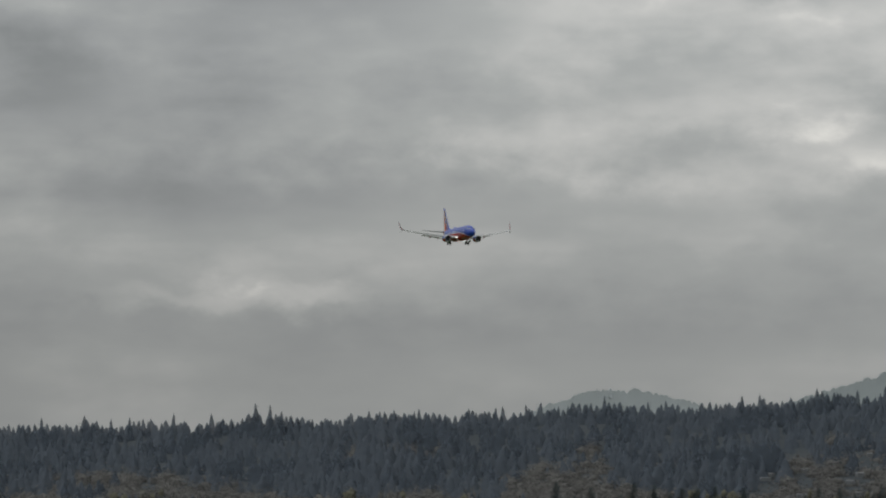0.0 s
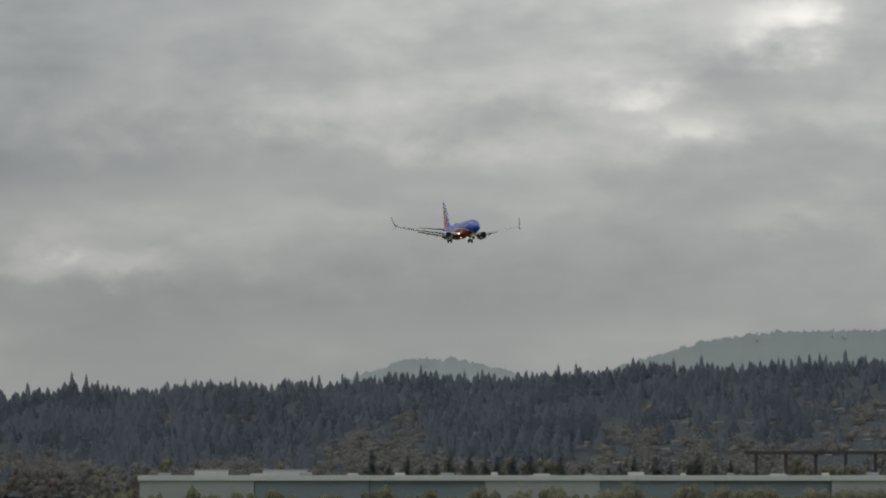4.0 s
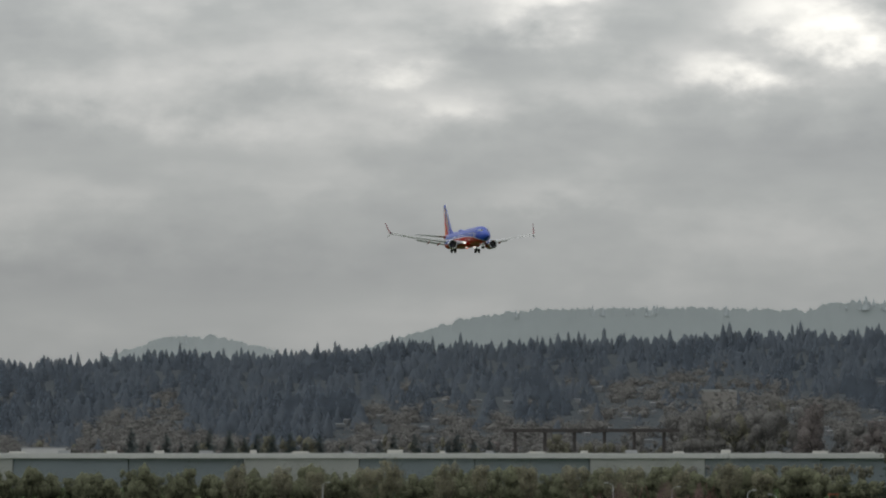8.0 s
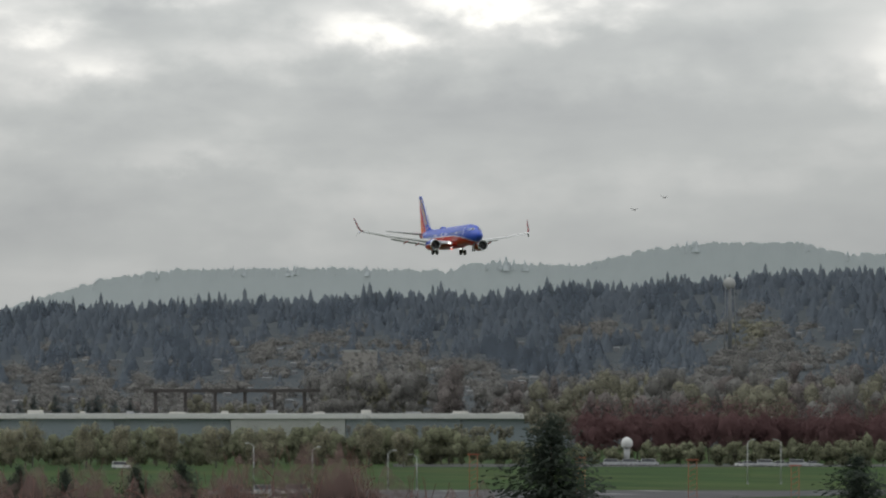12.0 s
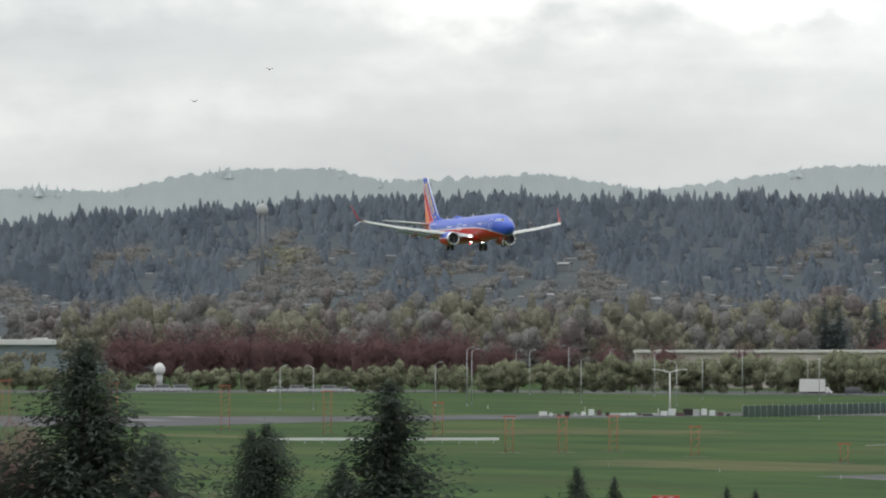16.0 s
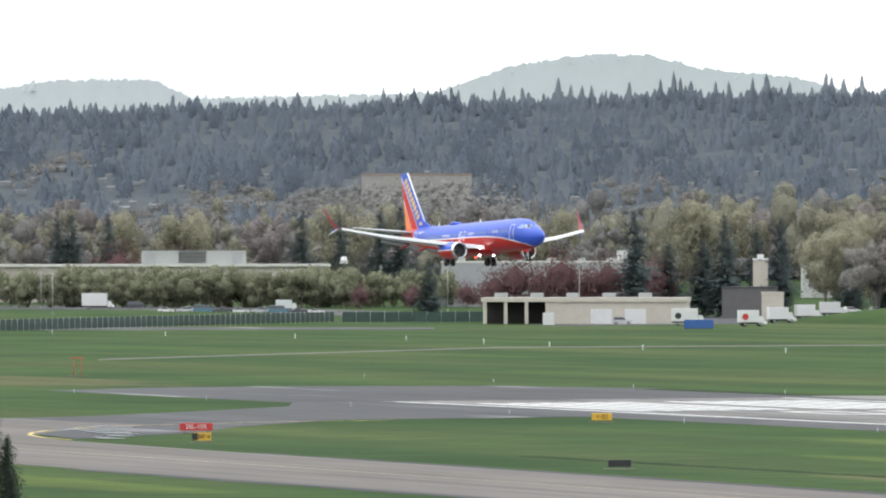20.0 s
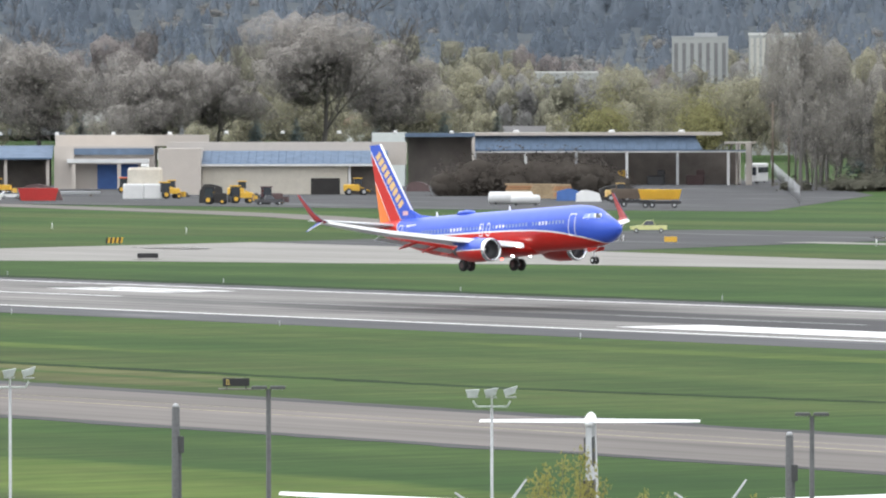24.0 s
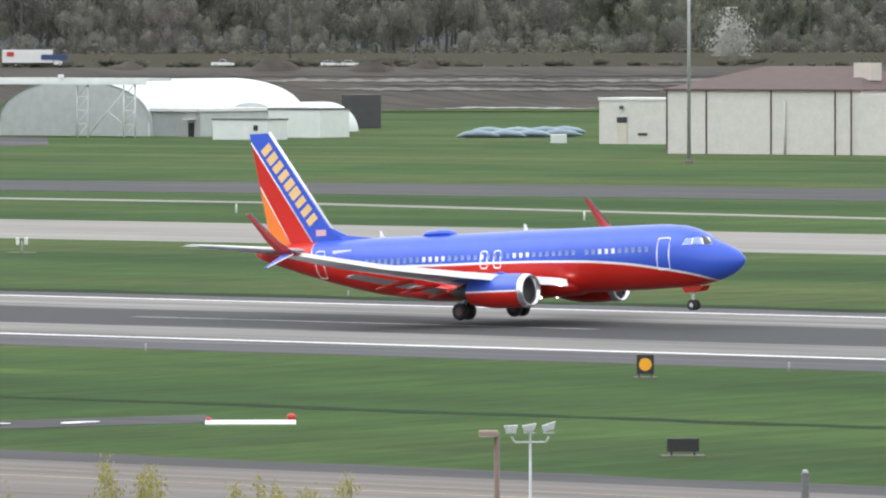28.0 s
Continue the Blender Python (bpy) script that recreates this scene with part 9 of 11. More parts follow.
def approach_side():
    # long warehouse beyond the hedge
    b = empty_at("warehouse", "long grey warehouse with pale flat roof", "warehouse", spot(78.5, 3000))
    w = 405.0
    for k in range(9):
        x = -w / 2 + (k + 0.5) * w / 9
        part("wall_bay", Geo().box(x, 10 + (k % 3) * 0.8, 1, w / 9 - 0.3, 20, 12.6 + (k % 2) * 0.3), BLUEGREY if k % 3 else PALEGREY, b)
    part("roof", Geo().box(0, 25, 13.4, w + 1, 52, 2.0), WHITE, b, "white membrane roof")
    part("base_wall", Geo().box(0, 25, -3, w - 1, 40, 4.5), PALEGREY, b)
    part("lower_wing", Geo().box(w / 2 + 40, 20, -2, 80, 30, 14.6), BLUEGREY, b)
    part("wing_roof", Geo().box(w / 2 + 40, 19, 12.6, 80.6, 33, 1.9), WHITE, b)
    for k in range(22):
        part("roof_unit", Geo().box(-w / 2 + 9 + k * 18.5, 12, 15.4, RNG.uniform(2, 7), 3, RNG.uniform(0.6, 1.4), bevel=0.1), PALE_ROOF if k % 3 else GREYWALL, b)
    for k in range(6):
        part("dock_door", Geo().box(-w / 2 + 26 + k * 4.5, -0.1, 1, 3, 0.2, 3.6), WHITE, b)
    for a, ww in ((81.824, 13.5), (81.277, 17.5), (84.1, 14)):
        t = empty_at("roof_house", "white boxy plant house on a warehouse roof", "plant house", spot(a, 3060))
        part("wall", Geo().box(0, 4, 6, ww, 8, 11.2), WHITE, t)
        part("cap", Geo().box(0, 4, 17.2, ww + 0.4, 8.4, 0.5), GREYWALL, t)
    b = block("tank_building", "beige flat box building among ridge trees", spot(76.247, 3450, 0, 30), 15.7, 12, 12.5, DULL_BEIGE, PALEGREY, "flat", 1.0)
    # raised road
    v = empty_at("viaduct", "long thin grey viaduct deck on piers", "bridge", spot(77.2, 3230))
    part("deck", Geo().box(0, 0, 24, 74, 6, 1.4), RAW_STEEL, v)
    for k in range(6):
        part("pier", Geo().box(-32 + k * 12.5, 0, 4, 1.4, 3, 20), RAW_STEEL, v)
    # water tower on the ridge
    t = empty_at("water_tower", "pale spherical water tower on legs", "water tower", spot(73.493, 3640))
    n = 20
    part("tank", Geo().loft([[(r * math.cos(2 * math.pi * k / n), r * math.sin(2 * math.pi * k / n), z) for k in range(n)] for z, r in ((73.2, 0.3), (74, 2.2), (76, 3.1), (78, 2.4), (79.2, 0.4))]), PALEGREY, t)
    for k in range(5):
        a = k * 1.2566
        part("leg", Geo().tube((3.0 * math.cos(a), 3.0 * math.sin(a), 45), (2.3 * math.cos(a), 2.3 * math.sin(a), 75), 0.3, n=6), FAR_WALL, t)
    part("riser", Geo().tube((0, 0, 45), (0, 0, 74), 0.7, n=8), FAR_WALL, t)
    # white radar dome
    t = empty_at("radar_dome", "small white radar dome on a short tower", "dome", spot(74.257, 2372))
    part("dome", Geo().loft([[(r * math.cos(2 * math.pi * k / n), r * math.sin(2 * math.pi * k / n), z) for k in range(n)] for z, r in ((5.4, 1.2), (6.2, 1.75), (7.4, 1.8), (8.4, 1.2), (8.9, 0.2))]), WHITE, t)
    part("tower", Geo().tube((0, 0, 0), (0, 0, 5.6), 1.0, n=10), METAL, t)
    # ridge houses: pale roofs among the trees
    r = np.random.default_rng(11)
    first = None
    for a, q in HOUSES:
        x, y, z = on_slope(RIDGE, 3250, 4150, 6.0, 8.5, a, q)
        m = pose(x, y, z + 3.4, 0, 0, a + r.uniform(-40, 40)) @ Matrix.Diagonal((r.uniform(0.35, 0.8), 0.55, r.uniform(0.3, 0.42), 1))
        if first is None:
            first = empty_at("ridge_house", "small pale house among ridge trees", "house", m, "ridge houses")
            part("wall", Geo().box(0, 4, -9, 11, 8, 12), FAR_WALL, first)
            part("roof", gable_roof(11, 8, 3, 2.2, 0.6), FAR_ROOF, first)
            for wx in (-3, 0, 3):
                part("window", Geo().box(wx, -0.05, 0.4, 1.2, 0.1, 1.4), GLASS, first)
        else:
            copy_thing(first, m)
    # flat halls behind the hedge
    b = empty_at("flat_hall", "long low hall with pale roof edge and louvred plant room", "hall", spot(69.0, 2500))
    part("wall", Geo().box(0, 15, 0, 150, 28, 11.6), BEIGE, b)
    part("roof_edge", Geo().box(0, 14.5, 11.6, 151, 30, 0.8), PALE_ROOF, b)
    part("plant_room", Geo().box(31, 8, 12.4, 34, 10, 4.4), PALEGREY, b)
    for k in range(8):
        part("louvre", Geo().box(30.5, 2.9, 12.9 + k * 0.48, 9, 0.2, 0.22), SHADE, b)
    for x in (17, 45):
        part("panel_door", Geo().box(x, 2.9, 12.6, 3.5, 0.15, 3.6), GREYWALL, b)
    part("roof_dome", Geo().tube((80, 8, 12.4), (80, 8, 14.8), 1.4, 0.8, n=12), WHITE, b)
    b = block("flat_hall", "pale low hall behind bare red trees", spot(65.7, 2300), 60, 20, 13.2, GREYWALL, PALE_ROOF, "flat", 0.5, "hall")
    for k in range(6):
        part("roof_unit", Geo().box(-24 + k * 9, 6, 13.7, 2.2 + k % 2, 3, 0.9, bevel=0.1), PALEGREY, b)
    part("white_box", Geo().box(24, 2, 13.7, 3.2, 3, 3.2), WHITE, b)
    b = block("long_hall", "long beige hall on the ridge foot", spot(66.63, 3500, 0, 35), 50, 20, 15, DULL_BEIGE, FADED_ROOF, "flat", 1.0, "hall")
    b = block("low_hall", "long low white hall beyond the mound", spot(62.2, 2000), 36, 14, 6.4, PALEGREY, WHITE, "flat", 0.5, "hall")
    window_row(b, 5, -14, 14, 0.8, 3.5, 0.9)
    for k, (a, dd, w, h, mat) in enumerate(((62.4, 2350, 20, 8, RED_ROOF), (61.9, 2350, 26, 7, RED_ROOF), (61.85, 2550, 12, 16, WHITE), (61.3, 2550, 22, 12, PALEGREY), (62.9, 2550, 18, 14, WHITE), (59.0, 2600, 26, 21, WHITE), (58.3, 2800, 22, 24, CREAM), (57.2, 2400, 18, 12, RED_ROOF), (56.0, 2400, 26, 9, WHITE), (55.5, 2500, 20, 9, PALEGREY), (63.6, 2650, 15, 12, WHITE), (60.2, 2500, 24, 9, HUB_RED))):
        b = block("town_house", "distant pale town building among bare trees", spot(a, dd, -8 + 5 * (k % 4)), w, 12, h, WHITE if mat in (RED_ROOF, HUB_RED) else mat, mat if mat in (RED_ROOF, HUB_RED) else ROOF_GREY, "gable" if k % 3 else "flat", 2.5, "house")
        window_row(b, 4, -w * 0.36, w * 0.36, h * 0.55, 1.5, 1.5)
    # office with carport, tower, trucks
    b = empty_at("office_building", "long cream flat-roofed office with covered bays", "office", spot(65.385, 1803, -4))
    part("wall", Geo().box(7.5, 8, 0, 33, 14, 6.0), CREAM, b)
    part("roof_slab", Geo().box(0, 8, 5.2, 48.5, 15, 1.0), CREAM, b)
    # Back of the bays painted near black for their shade.
    part("bay_back", Geo().box(-16.5, 12, 0, 14.5, 0.5, 5.2), SHADE, b)
    for k in range(4):
        part("bay_pier", Geo().box(-23.4 + k * 4.9, 1.2, 0, 0.8, 1, 5.2), CREAM, b)
    for x in (4, 12):
        part("shutter", Geo().box(x, 0.9, 0, 5, 0.15, 3.6), WHITE, b)
    for k in range(5):
        part("roof_unit", Geo().box(-20 + k * 8.5, 6, 6.2, 3, 2, 1.1, bevel=0.1), GREYWALL, b)
    part("aerial", Geo().tube((-1.4, 5, 6.2), (-1.4, 5, 13), 0.09, n=6), METAL, b)
    t = block("fire_tower", "cream stone training tower above a grey block", spot(64.07, 1950), 3.8, 4, 14.6, CREAM, WHITE, "flat", 0.5, "tower")
    part("cap", Geo().box(0, 2, 15.1, 1.6, 1.6, 1.0), WHITE, t)
    block("grey_block", "dark grey block beside the tower", spot(64.15, 1940), 14, 8, 7.5, ROOF_GREY, DARK_METAL, "flat", 0.5, "building")
    block("cream_block", "cream gate block with an open bay", spot(63.98, 1900), 5.5, 6, 6.4, CREAM, CREAM, "flat", 0.5, "building")
    box_truck(spot(64.6, 1775), 8.6, "white box truck with dark round emblem", WHITE, h=3.9, stripe=BLACK)
    c = container(spot(64.53, 1704), 6.5, 2.0, 2.4, BLUE, "low blue open skip by trucks")
    for a, dd, ln in ((64.137, 1750, 6.2), (63.917, 1825, 6.6), (63.717, 1906, 6.6), (63.53, 1995, 7.0)):
        box_truck(spot(a, dd, 18), ln, "white delivery truck in a parked row", WHITE, h=3.7, stripe=RED if dd < 1800 else None)
    for k in range(7):
        car(("sedan", "suv")[k % 2], (WHITE, METAL, SILVER)[k % 3], spot(63.9 - 0.17 * k, 2020 + 20 * k, 30), "parked car behind the trucks", ("white", "grey", "silver")[k % 3])
    car("suv", WHITE, spot(66.031, 1830), "white car parked at the office", "white")
    car("suv", SILVER, spot(65.1, 1795), "silver car parked at the office", "silver")
    container(spot(65.65, 1770), 2.6, 3.0, 2.4, WHITE, "white site cabin by the office")
    car("van", WHITE, spot(78.021, 2250), "white van by the hedge", "white")
    for k in range(20):
        a = (73.4 - k * 0.06) if k < 10 else (74.4 - (k - 10) * 0.035)
        car(("sedan", "suv", "sedan", "van")[k % 4], (WHITE, SILVER, DARK_PAINT, METAL)[k * 7 % 4], spot(a, 2335 if k < 10 else 2360), "parked car under the hedge trees", ("white", "silver", "dark", "grey")[k * 7 % 4])
    for k in range(9):
        car(("sedan", "suv", "van", "pickup")[k % 4], (WHITE, SILVER, TEAL, DARK_PAINT)[k % 4], spot(68.5 - k * 0.14, 2120 - k * 6, 180 * (k % 2)), "car in the roadside parking", ("white", "silver", "teal", "dark")[k % 4])
    box_truck(spot(67.6, 2150), 6.4, "pale truck in the roadside parking", PALE, h=3.3)
    box_truck(spot(67.221, 2300), 9.5, "white semi truck by the plum trees", WHITE, h=4.6, nose=-1)
    for k in range(6):
        car(("sedan", "van")[k % 2], (WHITE, SILVER)[k % 2], spot(77.3 - k * 0.12, 1580 + k * 4), "white vehicle in the near car park", ("white", "silver")[k % 2])
    # cluttered compound and screens
    for k in range(24):
        a, dd = 71.4 - k * 0.06, 1693 + RNG.uniform(-12, 12)
        tagged(Geo().box(0, 0, 0, RNG.uniform(0.5, 2.4), 1.2, RNG.uniform(0.4, 1.5), bevel=0.08).build("compound_crate", (WHITE, PALE, HUB_RED, SHADE, METAL)[k % 5], None, "", spot(a, dd)), "small crate or drum in a fenced compound", "crate", "compound crates")
    for m, w, h in ((pose(-1638, 645, 0, 0, 0, 136.2), 215, 2.5), (spot(66.66, 1846), 34, 2.6)):
        f = empty_at("screen_fence", "dark green windscreen fence along the field", "fence", m)
        n = int(w / 3.2)
        for k in range(n):
            part("screen_panel", Geo().box(-w / 2 + (k + 0.5) * w / n, 0, 0.15, w / n - 0.08, 0.08, h - 0.2), SCREEN, f)
            part("post", Geo().tube((-w / 2 + k * w / n, -0.08, 0), (-w / 2 + k * w / n, -0.08, h + 0.1), 0.06, n=5), METAL, f)
    # grassy mound
    n, rings = 48, []
    for q, z in ((1.0, -0.3), (0.8, 1.0), (0.6, 2.8), (0.4, 4.2), (0.2, 5.0), (0.02, 5.2)):
        rings.append([(75 * q * math.cos(2 * math.pi * k / n), 60 * q * math.sin(2 * math.pi * k / n), z) for k in range(n)])
    ob = Geo().loft(rings[::-1], caps=False).build("grass_mound", GRASS, None, "", spot(61.9, 1850))
    tagged(ob, "smooth green grass mound", "mound", "", "structure")
    b = block("pump_house", "small stone hut with blue hip roof", spot(60.661, 1474), 8.5, 6, 3.6, GREYWALL, BLUE_ROOF, "hip", 2.2, "hut", over=1.0)
    window_row(b, 3, -2.6, 2.6, 0.8, 0.9, 1.6)


# Low-contrast greys: haze before the ridge is put into wall and roof.
FAR_WALL = paint("haze_toned_far_wall", (0.215, 0.225, 0.235), 0.85, var=0.1)
FAR_ROOF = paint("haze_toned_far_roof", (0.33, 0.34, 0.35), 0.8, var=0.15)
FADED_ROOF = paint("faded_rust_roof", (0.30, 0.235, 0.20), 0.85, var=0.15, scale=0.1)
BLUEGREY = paint("blue_grey_cladding", (0.24, 0.28, 0.31), 0.7, var=0.06, scale=0.05)
PALEGREY = paint("pale_grey_wall", (0.42, 0.43, 0.42), 0.8, var=0.06, scale=0.1)
PALE_ROOF = paint("pale_roof_membrane", (0.62, 0.61, 0.57), 0.7, var=0.1, scale=0.08)
SILVER = paint("silver_car_paint", (0.42, 0.43, 0.45), 0.35, 0.4, var=0.04)
DARK_PAINT = paint("dark_car_paint", (0.035, 0.04, 0.05), 0.3, 0.1, var=0.05)
SCREEN = paint("green_mesh_screen", (0.045, 0.075, 0.065), 0.85, var=0.12, rand=0.3)
approach_side()
# moving box truck on the airport road
moving_truck = box_truck(spot(69.059, 2241), 10.5, "white box truck driving along the airport road", WHITE, h=4.6)
moving_van = car("van", DARK_PAINT, spot(68.786, 2202), "dark van driving along the airport road", "dark_moving")


# ---- trees near and middle ----
def tree_thing(name, label, category, wood, crown, wood_mat, crown_mat, group):
    t = empty_at(name, label, category, Matrix(), group)
    a = array_mesh("trunk", wood[0], wood[1], wood_mat, t)
    b = array_mesh("crown", crown[0], crown[1], crown_mat, t)
    return t


def fir_mesh(seed, tiers=26, per=16, spread=0.20, taper=0.82, steps=4, each=3, needle=1.0):
    """A full fir of height 1: uneven boughs of many needle clumps round the trunk."""
    r = np.random.default_rng(seed)
    v, t = [], []
    side_long = [r.uniform(0.8, 1.2) for _ in range(9)]
    for k in range(tiers):
        f = k / (tiers - 1)
        z = 0.10 + 0.88 * f
        reach = spread * (1 - f) ** taper * (1 + 0.16 * math.sin(f * 17 + seed)) + 0.010
        nb = max(4, int(per * (1 - 0.6 * f)))
        for j in range(nb):
            a = r.uniform(0, 6.283)
            ln = reach * (r.uniform(0.45, 1.12) + (0.35 if r.random() < 0.1 else 0)) * side_long[int(a / 6.2832 * 9) % 9]
            drop = r.uniform(-0.12, 0.32)
            for s in range(steps):
                q = (s + 0.6) / steps
                c = np.array((math.cos(a) * ln * q, math.sin(a) * ln * q, z - drop * ln * q * q * 1.4 + 0.02 * q))
                size = (0.014 + 0.042 * reach / 0.2 * (1 - 0.45 * q) * (0.2 / spread) ** 0.6) * needle
                for _ in range(each):
                    o = len(v)
                    b = a + r.normal() * 0.6
                    d = np.array((math.cos(b), math.sin(b), r.uniform(-0.6, 0.35))) * size * r.uniform(0.9, 1.6)
                    side = np.array((-math.sin(b), math.cos(b), r.uniform(-0.5, 0.3))) * size * r.uniform(0.4, 0.8)
                    jit = r.normal(size=3) * size * 0.6 / needle
                    v += [c + jit - d * 0.5, c + jit + d * 0.5 + side * 0.4, c + jit + d * 0.5 - side * 0.5 + np.array((0, 0, -0.3 * size))]
                    t.append((o, o + 1, o + 2))
    v.append(np.array((0.004, 0, 0.965)))
    v.append(np.array((-0.004, 0, 0.965)))
    v.append(np.array((0, 0, 1.02)))
    t.append((len(v) - 3, len(v) - 2, len(v) - 1))
    return np.array(v), np.array(t)


def trunk_mesh(r0=0.016, top=0.96, n=7):
    v = [(r * math.cos(k * 6.283 / n), r * math.sin(k * 6.283 / n), z) for z, r in ((0, r0), (top, 0.002)) for k in range(n)]
    t = []
    for k in range(n):
        j = (k + 1) % n
        t += [(k, j, n + j), (k, n + j, n + k)]
    return np.array(v), np.array(t)


def put(tree, x, y, h, w=1.0, turn=0.0, z=0.0):
    return copy_thing(tree, pose(x, y, z, 0, 0, turn) @ Matrix.Diagonal((h * w, h * w, h, 1)))


def near_firs():
    kinds = [tree_thing("fir_tree", "tall dark fir tree standing before the airfield", "tree", trunk_mesh(), fir_mesh(40 + k, 38, 26, 0.36, 0.62, 7, 8, 0.42), BARK, FIR, "near firs") for k in range(4)]
    rows = ((74.823, 300, 18.2, 1.2), (72.547, 300, 16.6, 1.1), (73.464, 300, 15.0, 0.9), (71.146, 300, 13.3, 0.55), (70.873, 300, 12.9, 0.5), (70.03, 300, 12.5, 0.5), (69.82, 300, 12.4, 0.5), (71.37, 300, 12.2, 0.6), (73.578, 320, 14.5, 0.7), (78.777, 330, 16.0, 0.6), (78.441, 330, 15.9, 0.7), (77.916, 330, 16.0, 0.7), (77.569, 330, 16.2, 0.9), (69.68, 300, 11.2, 0.5), (74.3, 310, 14.4, 0.8), (72.9, 320, 13.2, 0.8), (76.3, 330, 14.8, 0.6), (79.5, 330, 15.0, 0.7))
    first = set()
    for k, (a, dd, h, w) in enumerate(rows):
        x, y = polar(a, dd)
        m = pose(x, y, 0, 0, 0, k * 77) @ Matrix.Diagonal((h * w, h * w, h, 1))
        kd = kinds[k % 4]
        if k % 4 not in first:
            first.add(k % 4)
            kd.matrix_basis = m
        else:
            copy_thing2(kd, m)


def copy_thing2(ob, m):
    """copy_thing for a thing whose own pose holds a scale."""
    keep = ob.matrix_basis.copy()
    ob.matrix_basis = Matrix()
    c = copy_thing(ob, m)
    ob.matrix_basis = keep
    return c


class Kind:
    """Tree kinds with a few variants each; the first placed of each variant is the original."""

    def __init__(self, trees):
        self.trees, self.used, self.n = trees, set(), 0

    def put(self, a, dd, h, w=1.0, z=0.0):
        x, y = polar(a, dd)
        k = self.n % len(self.trees)
        self.n += 1
        m = pose(x, y, z, 0, 0, (self.n * 137.5) % 360) @ Matrix.Diagonal((h * w, h * w, h, 1))
        if k in self.used:
            return copy_thing2(self.trees[k], m)
        self.used.add(k)
        self.trees[k].matrix_basis = m
        return self.trees[k]


# Bark lightened in colour to offset the dark shade inside the tall wood.
LIGHTENED_BARK = paint("lightened_grey_bark", (0.150, 0.142, 0.130), 0.9, var=0.15)
OAK_BARK = paint("dark_oak_bark", (0.088, 0.080, 0.076), 0.9, var=0.15)
BIRCH = foliage("pale_birch_leaves", (0.235, 0.248, 0.158), (0.285, 0.298, 0.190), 0.05, 0.0, 0.35, 4.0, 0.55, 0.4)
# Twigs lightened likewise: missing light and haze are put into the colour.
LIGHTENED_TWIGS = foliage("lightened_grey_twigs", (0.269, 0.256, 0.233), (0.325, 0.308, 0.276), 0.05, 0.0, 0.35, 4.0, 0.58, 0.5)
TRUNK_FAR = paint("pale_grey_bark", (0.130, 0.122, 0.112), 0.9, var=0.15)


def middle_trees():
    r = np.random.default_rng(5)
    mk = lambda nm, lab, n, wood, crown, wm, cm, grp: Kind([tree_thing(nm, lab, "tree", wood(k), crown(k), wm, cm, grp) for k in range(n)])
    bare_small = [branch_net(60 + k, 9, 0.34, 2, 3) for k in range(5)]
    hedge = mk("hedge_tree", "round green hedge tree in young leaf", 6, lambda k: branch_net(10 + k, 6, 0.3, 1, 2), lambda k: twig_crown(70 + k, 16, (0.46, 0.46, 0.52), 0.44, 1500, 0.0130), BARK, LEAF, "hedge trees")
    plum = mk("plum_tree", "dark red plum tree", 4, lambda k: branch_net(20 + k, 6, 0.3, 1, 2), lambda k: soft_crown(90 + k, 3, (0.44, 0.44, 0.42), 0.54, 1500, 0.0150), BARK, PLUM, "plum trees")
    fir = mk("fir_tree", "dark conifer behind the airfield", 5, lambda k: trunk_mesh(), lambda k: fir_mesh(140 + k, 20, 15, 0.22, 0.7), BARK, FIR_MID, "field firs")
    willow = mk("willow_tree", "large yellow-green weeping willow in young leaf", 2, lambda k: branch_net(30 + k, 6, 0.3, 1, 2), lambda k: soft_crown(110 + k, 5, (0.50, 0.50, 0.46), 0.50, 4200, 0.0125), BARK, WILLOW, "willows")
    oak = mk("bare_tree", "large leafless tree with spreading limbs", 5, lambda k: branch_net(50 + k, 12, 0.42, 3, 4), lambda k: twig_crown(120 + k, 26, (0.46, 0.46, 0.40), 0.58, 4600, 0.0075), OAK_BARK, TWIGS, "bare trees")
    bud = mk("budding_tree", "tall slender tree in first olive leaf", 5, lambda k: branch_net(80 + k, 8, 0.26, 2, 3), lambda k: twig_crown(130 + k, 16, (0.36, 0.36, 0.46), 0.54, 2600, 0.0100), TRUNK_FAR, BUDS, "budding trees")
    alder = mk("tall_bare_tree", "tall leafless tree in a dense stand, its grey lightened", 5, lambda k: branch_net(250 + k, 10, 0.34, 2, 4), lambda k: twig_crown(260 + k, 9, (0.38, 0.38, 0.46), 0.54, 1900, 0.0085), LIGHTENED_BARK, LIGHTENED_TWIGS, "alder stand")
    birch = mk("birch_tree", "slender birch in pale green first leaf", 3, lambda k: branch_net(280 + k, 8, 0.26, 2, 3), lambda k: twig_crown(290 + k, 16, (0.40, 0.40, 0.46), 0.55, 1800, 0.0105), LIGHTENED_BARK, BIRCH, "birches")
    # hedge rows along the airport road
    for k in range(64):
        a = 75.6 - k * 0.135 + r.normal() * 0.02
        hedge.put(a, 2400 + r.uniform(-25, 25) - k * 2, float(np.interp(a, (69.0, 70.5, 72.5, 74.6, 75.2, 75.6), (13.5, 12.0, 9.5, 7.6, 9.0, 13.0))) * r.uniform(0.88, 1.1), r.uniform(0.95, 1.3))
    for k in range(46):
        hedge.put(69.2 - k * 0.062 + r.normal() * 0.02, 2300 + r.uniform(-20, 20), r.uniform(10.5, 13.5), r.uniform(0.8, 1.0))
    for k in range(96):
        hedge.put(82.6 - k * 0.0745 + r.normal() * 0.04, 2420 + r.uniform(-60, 40), r.uniform(9.5, 14), r.uniform(0.8, 1.2))
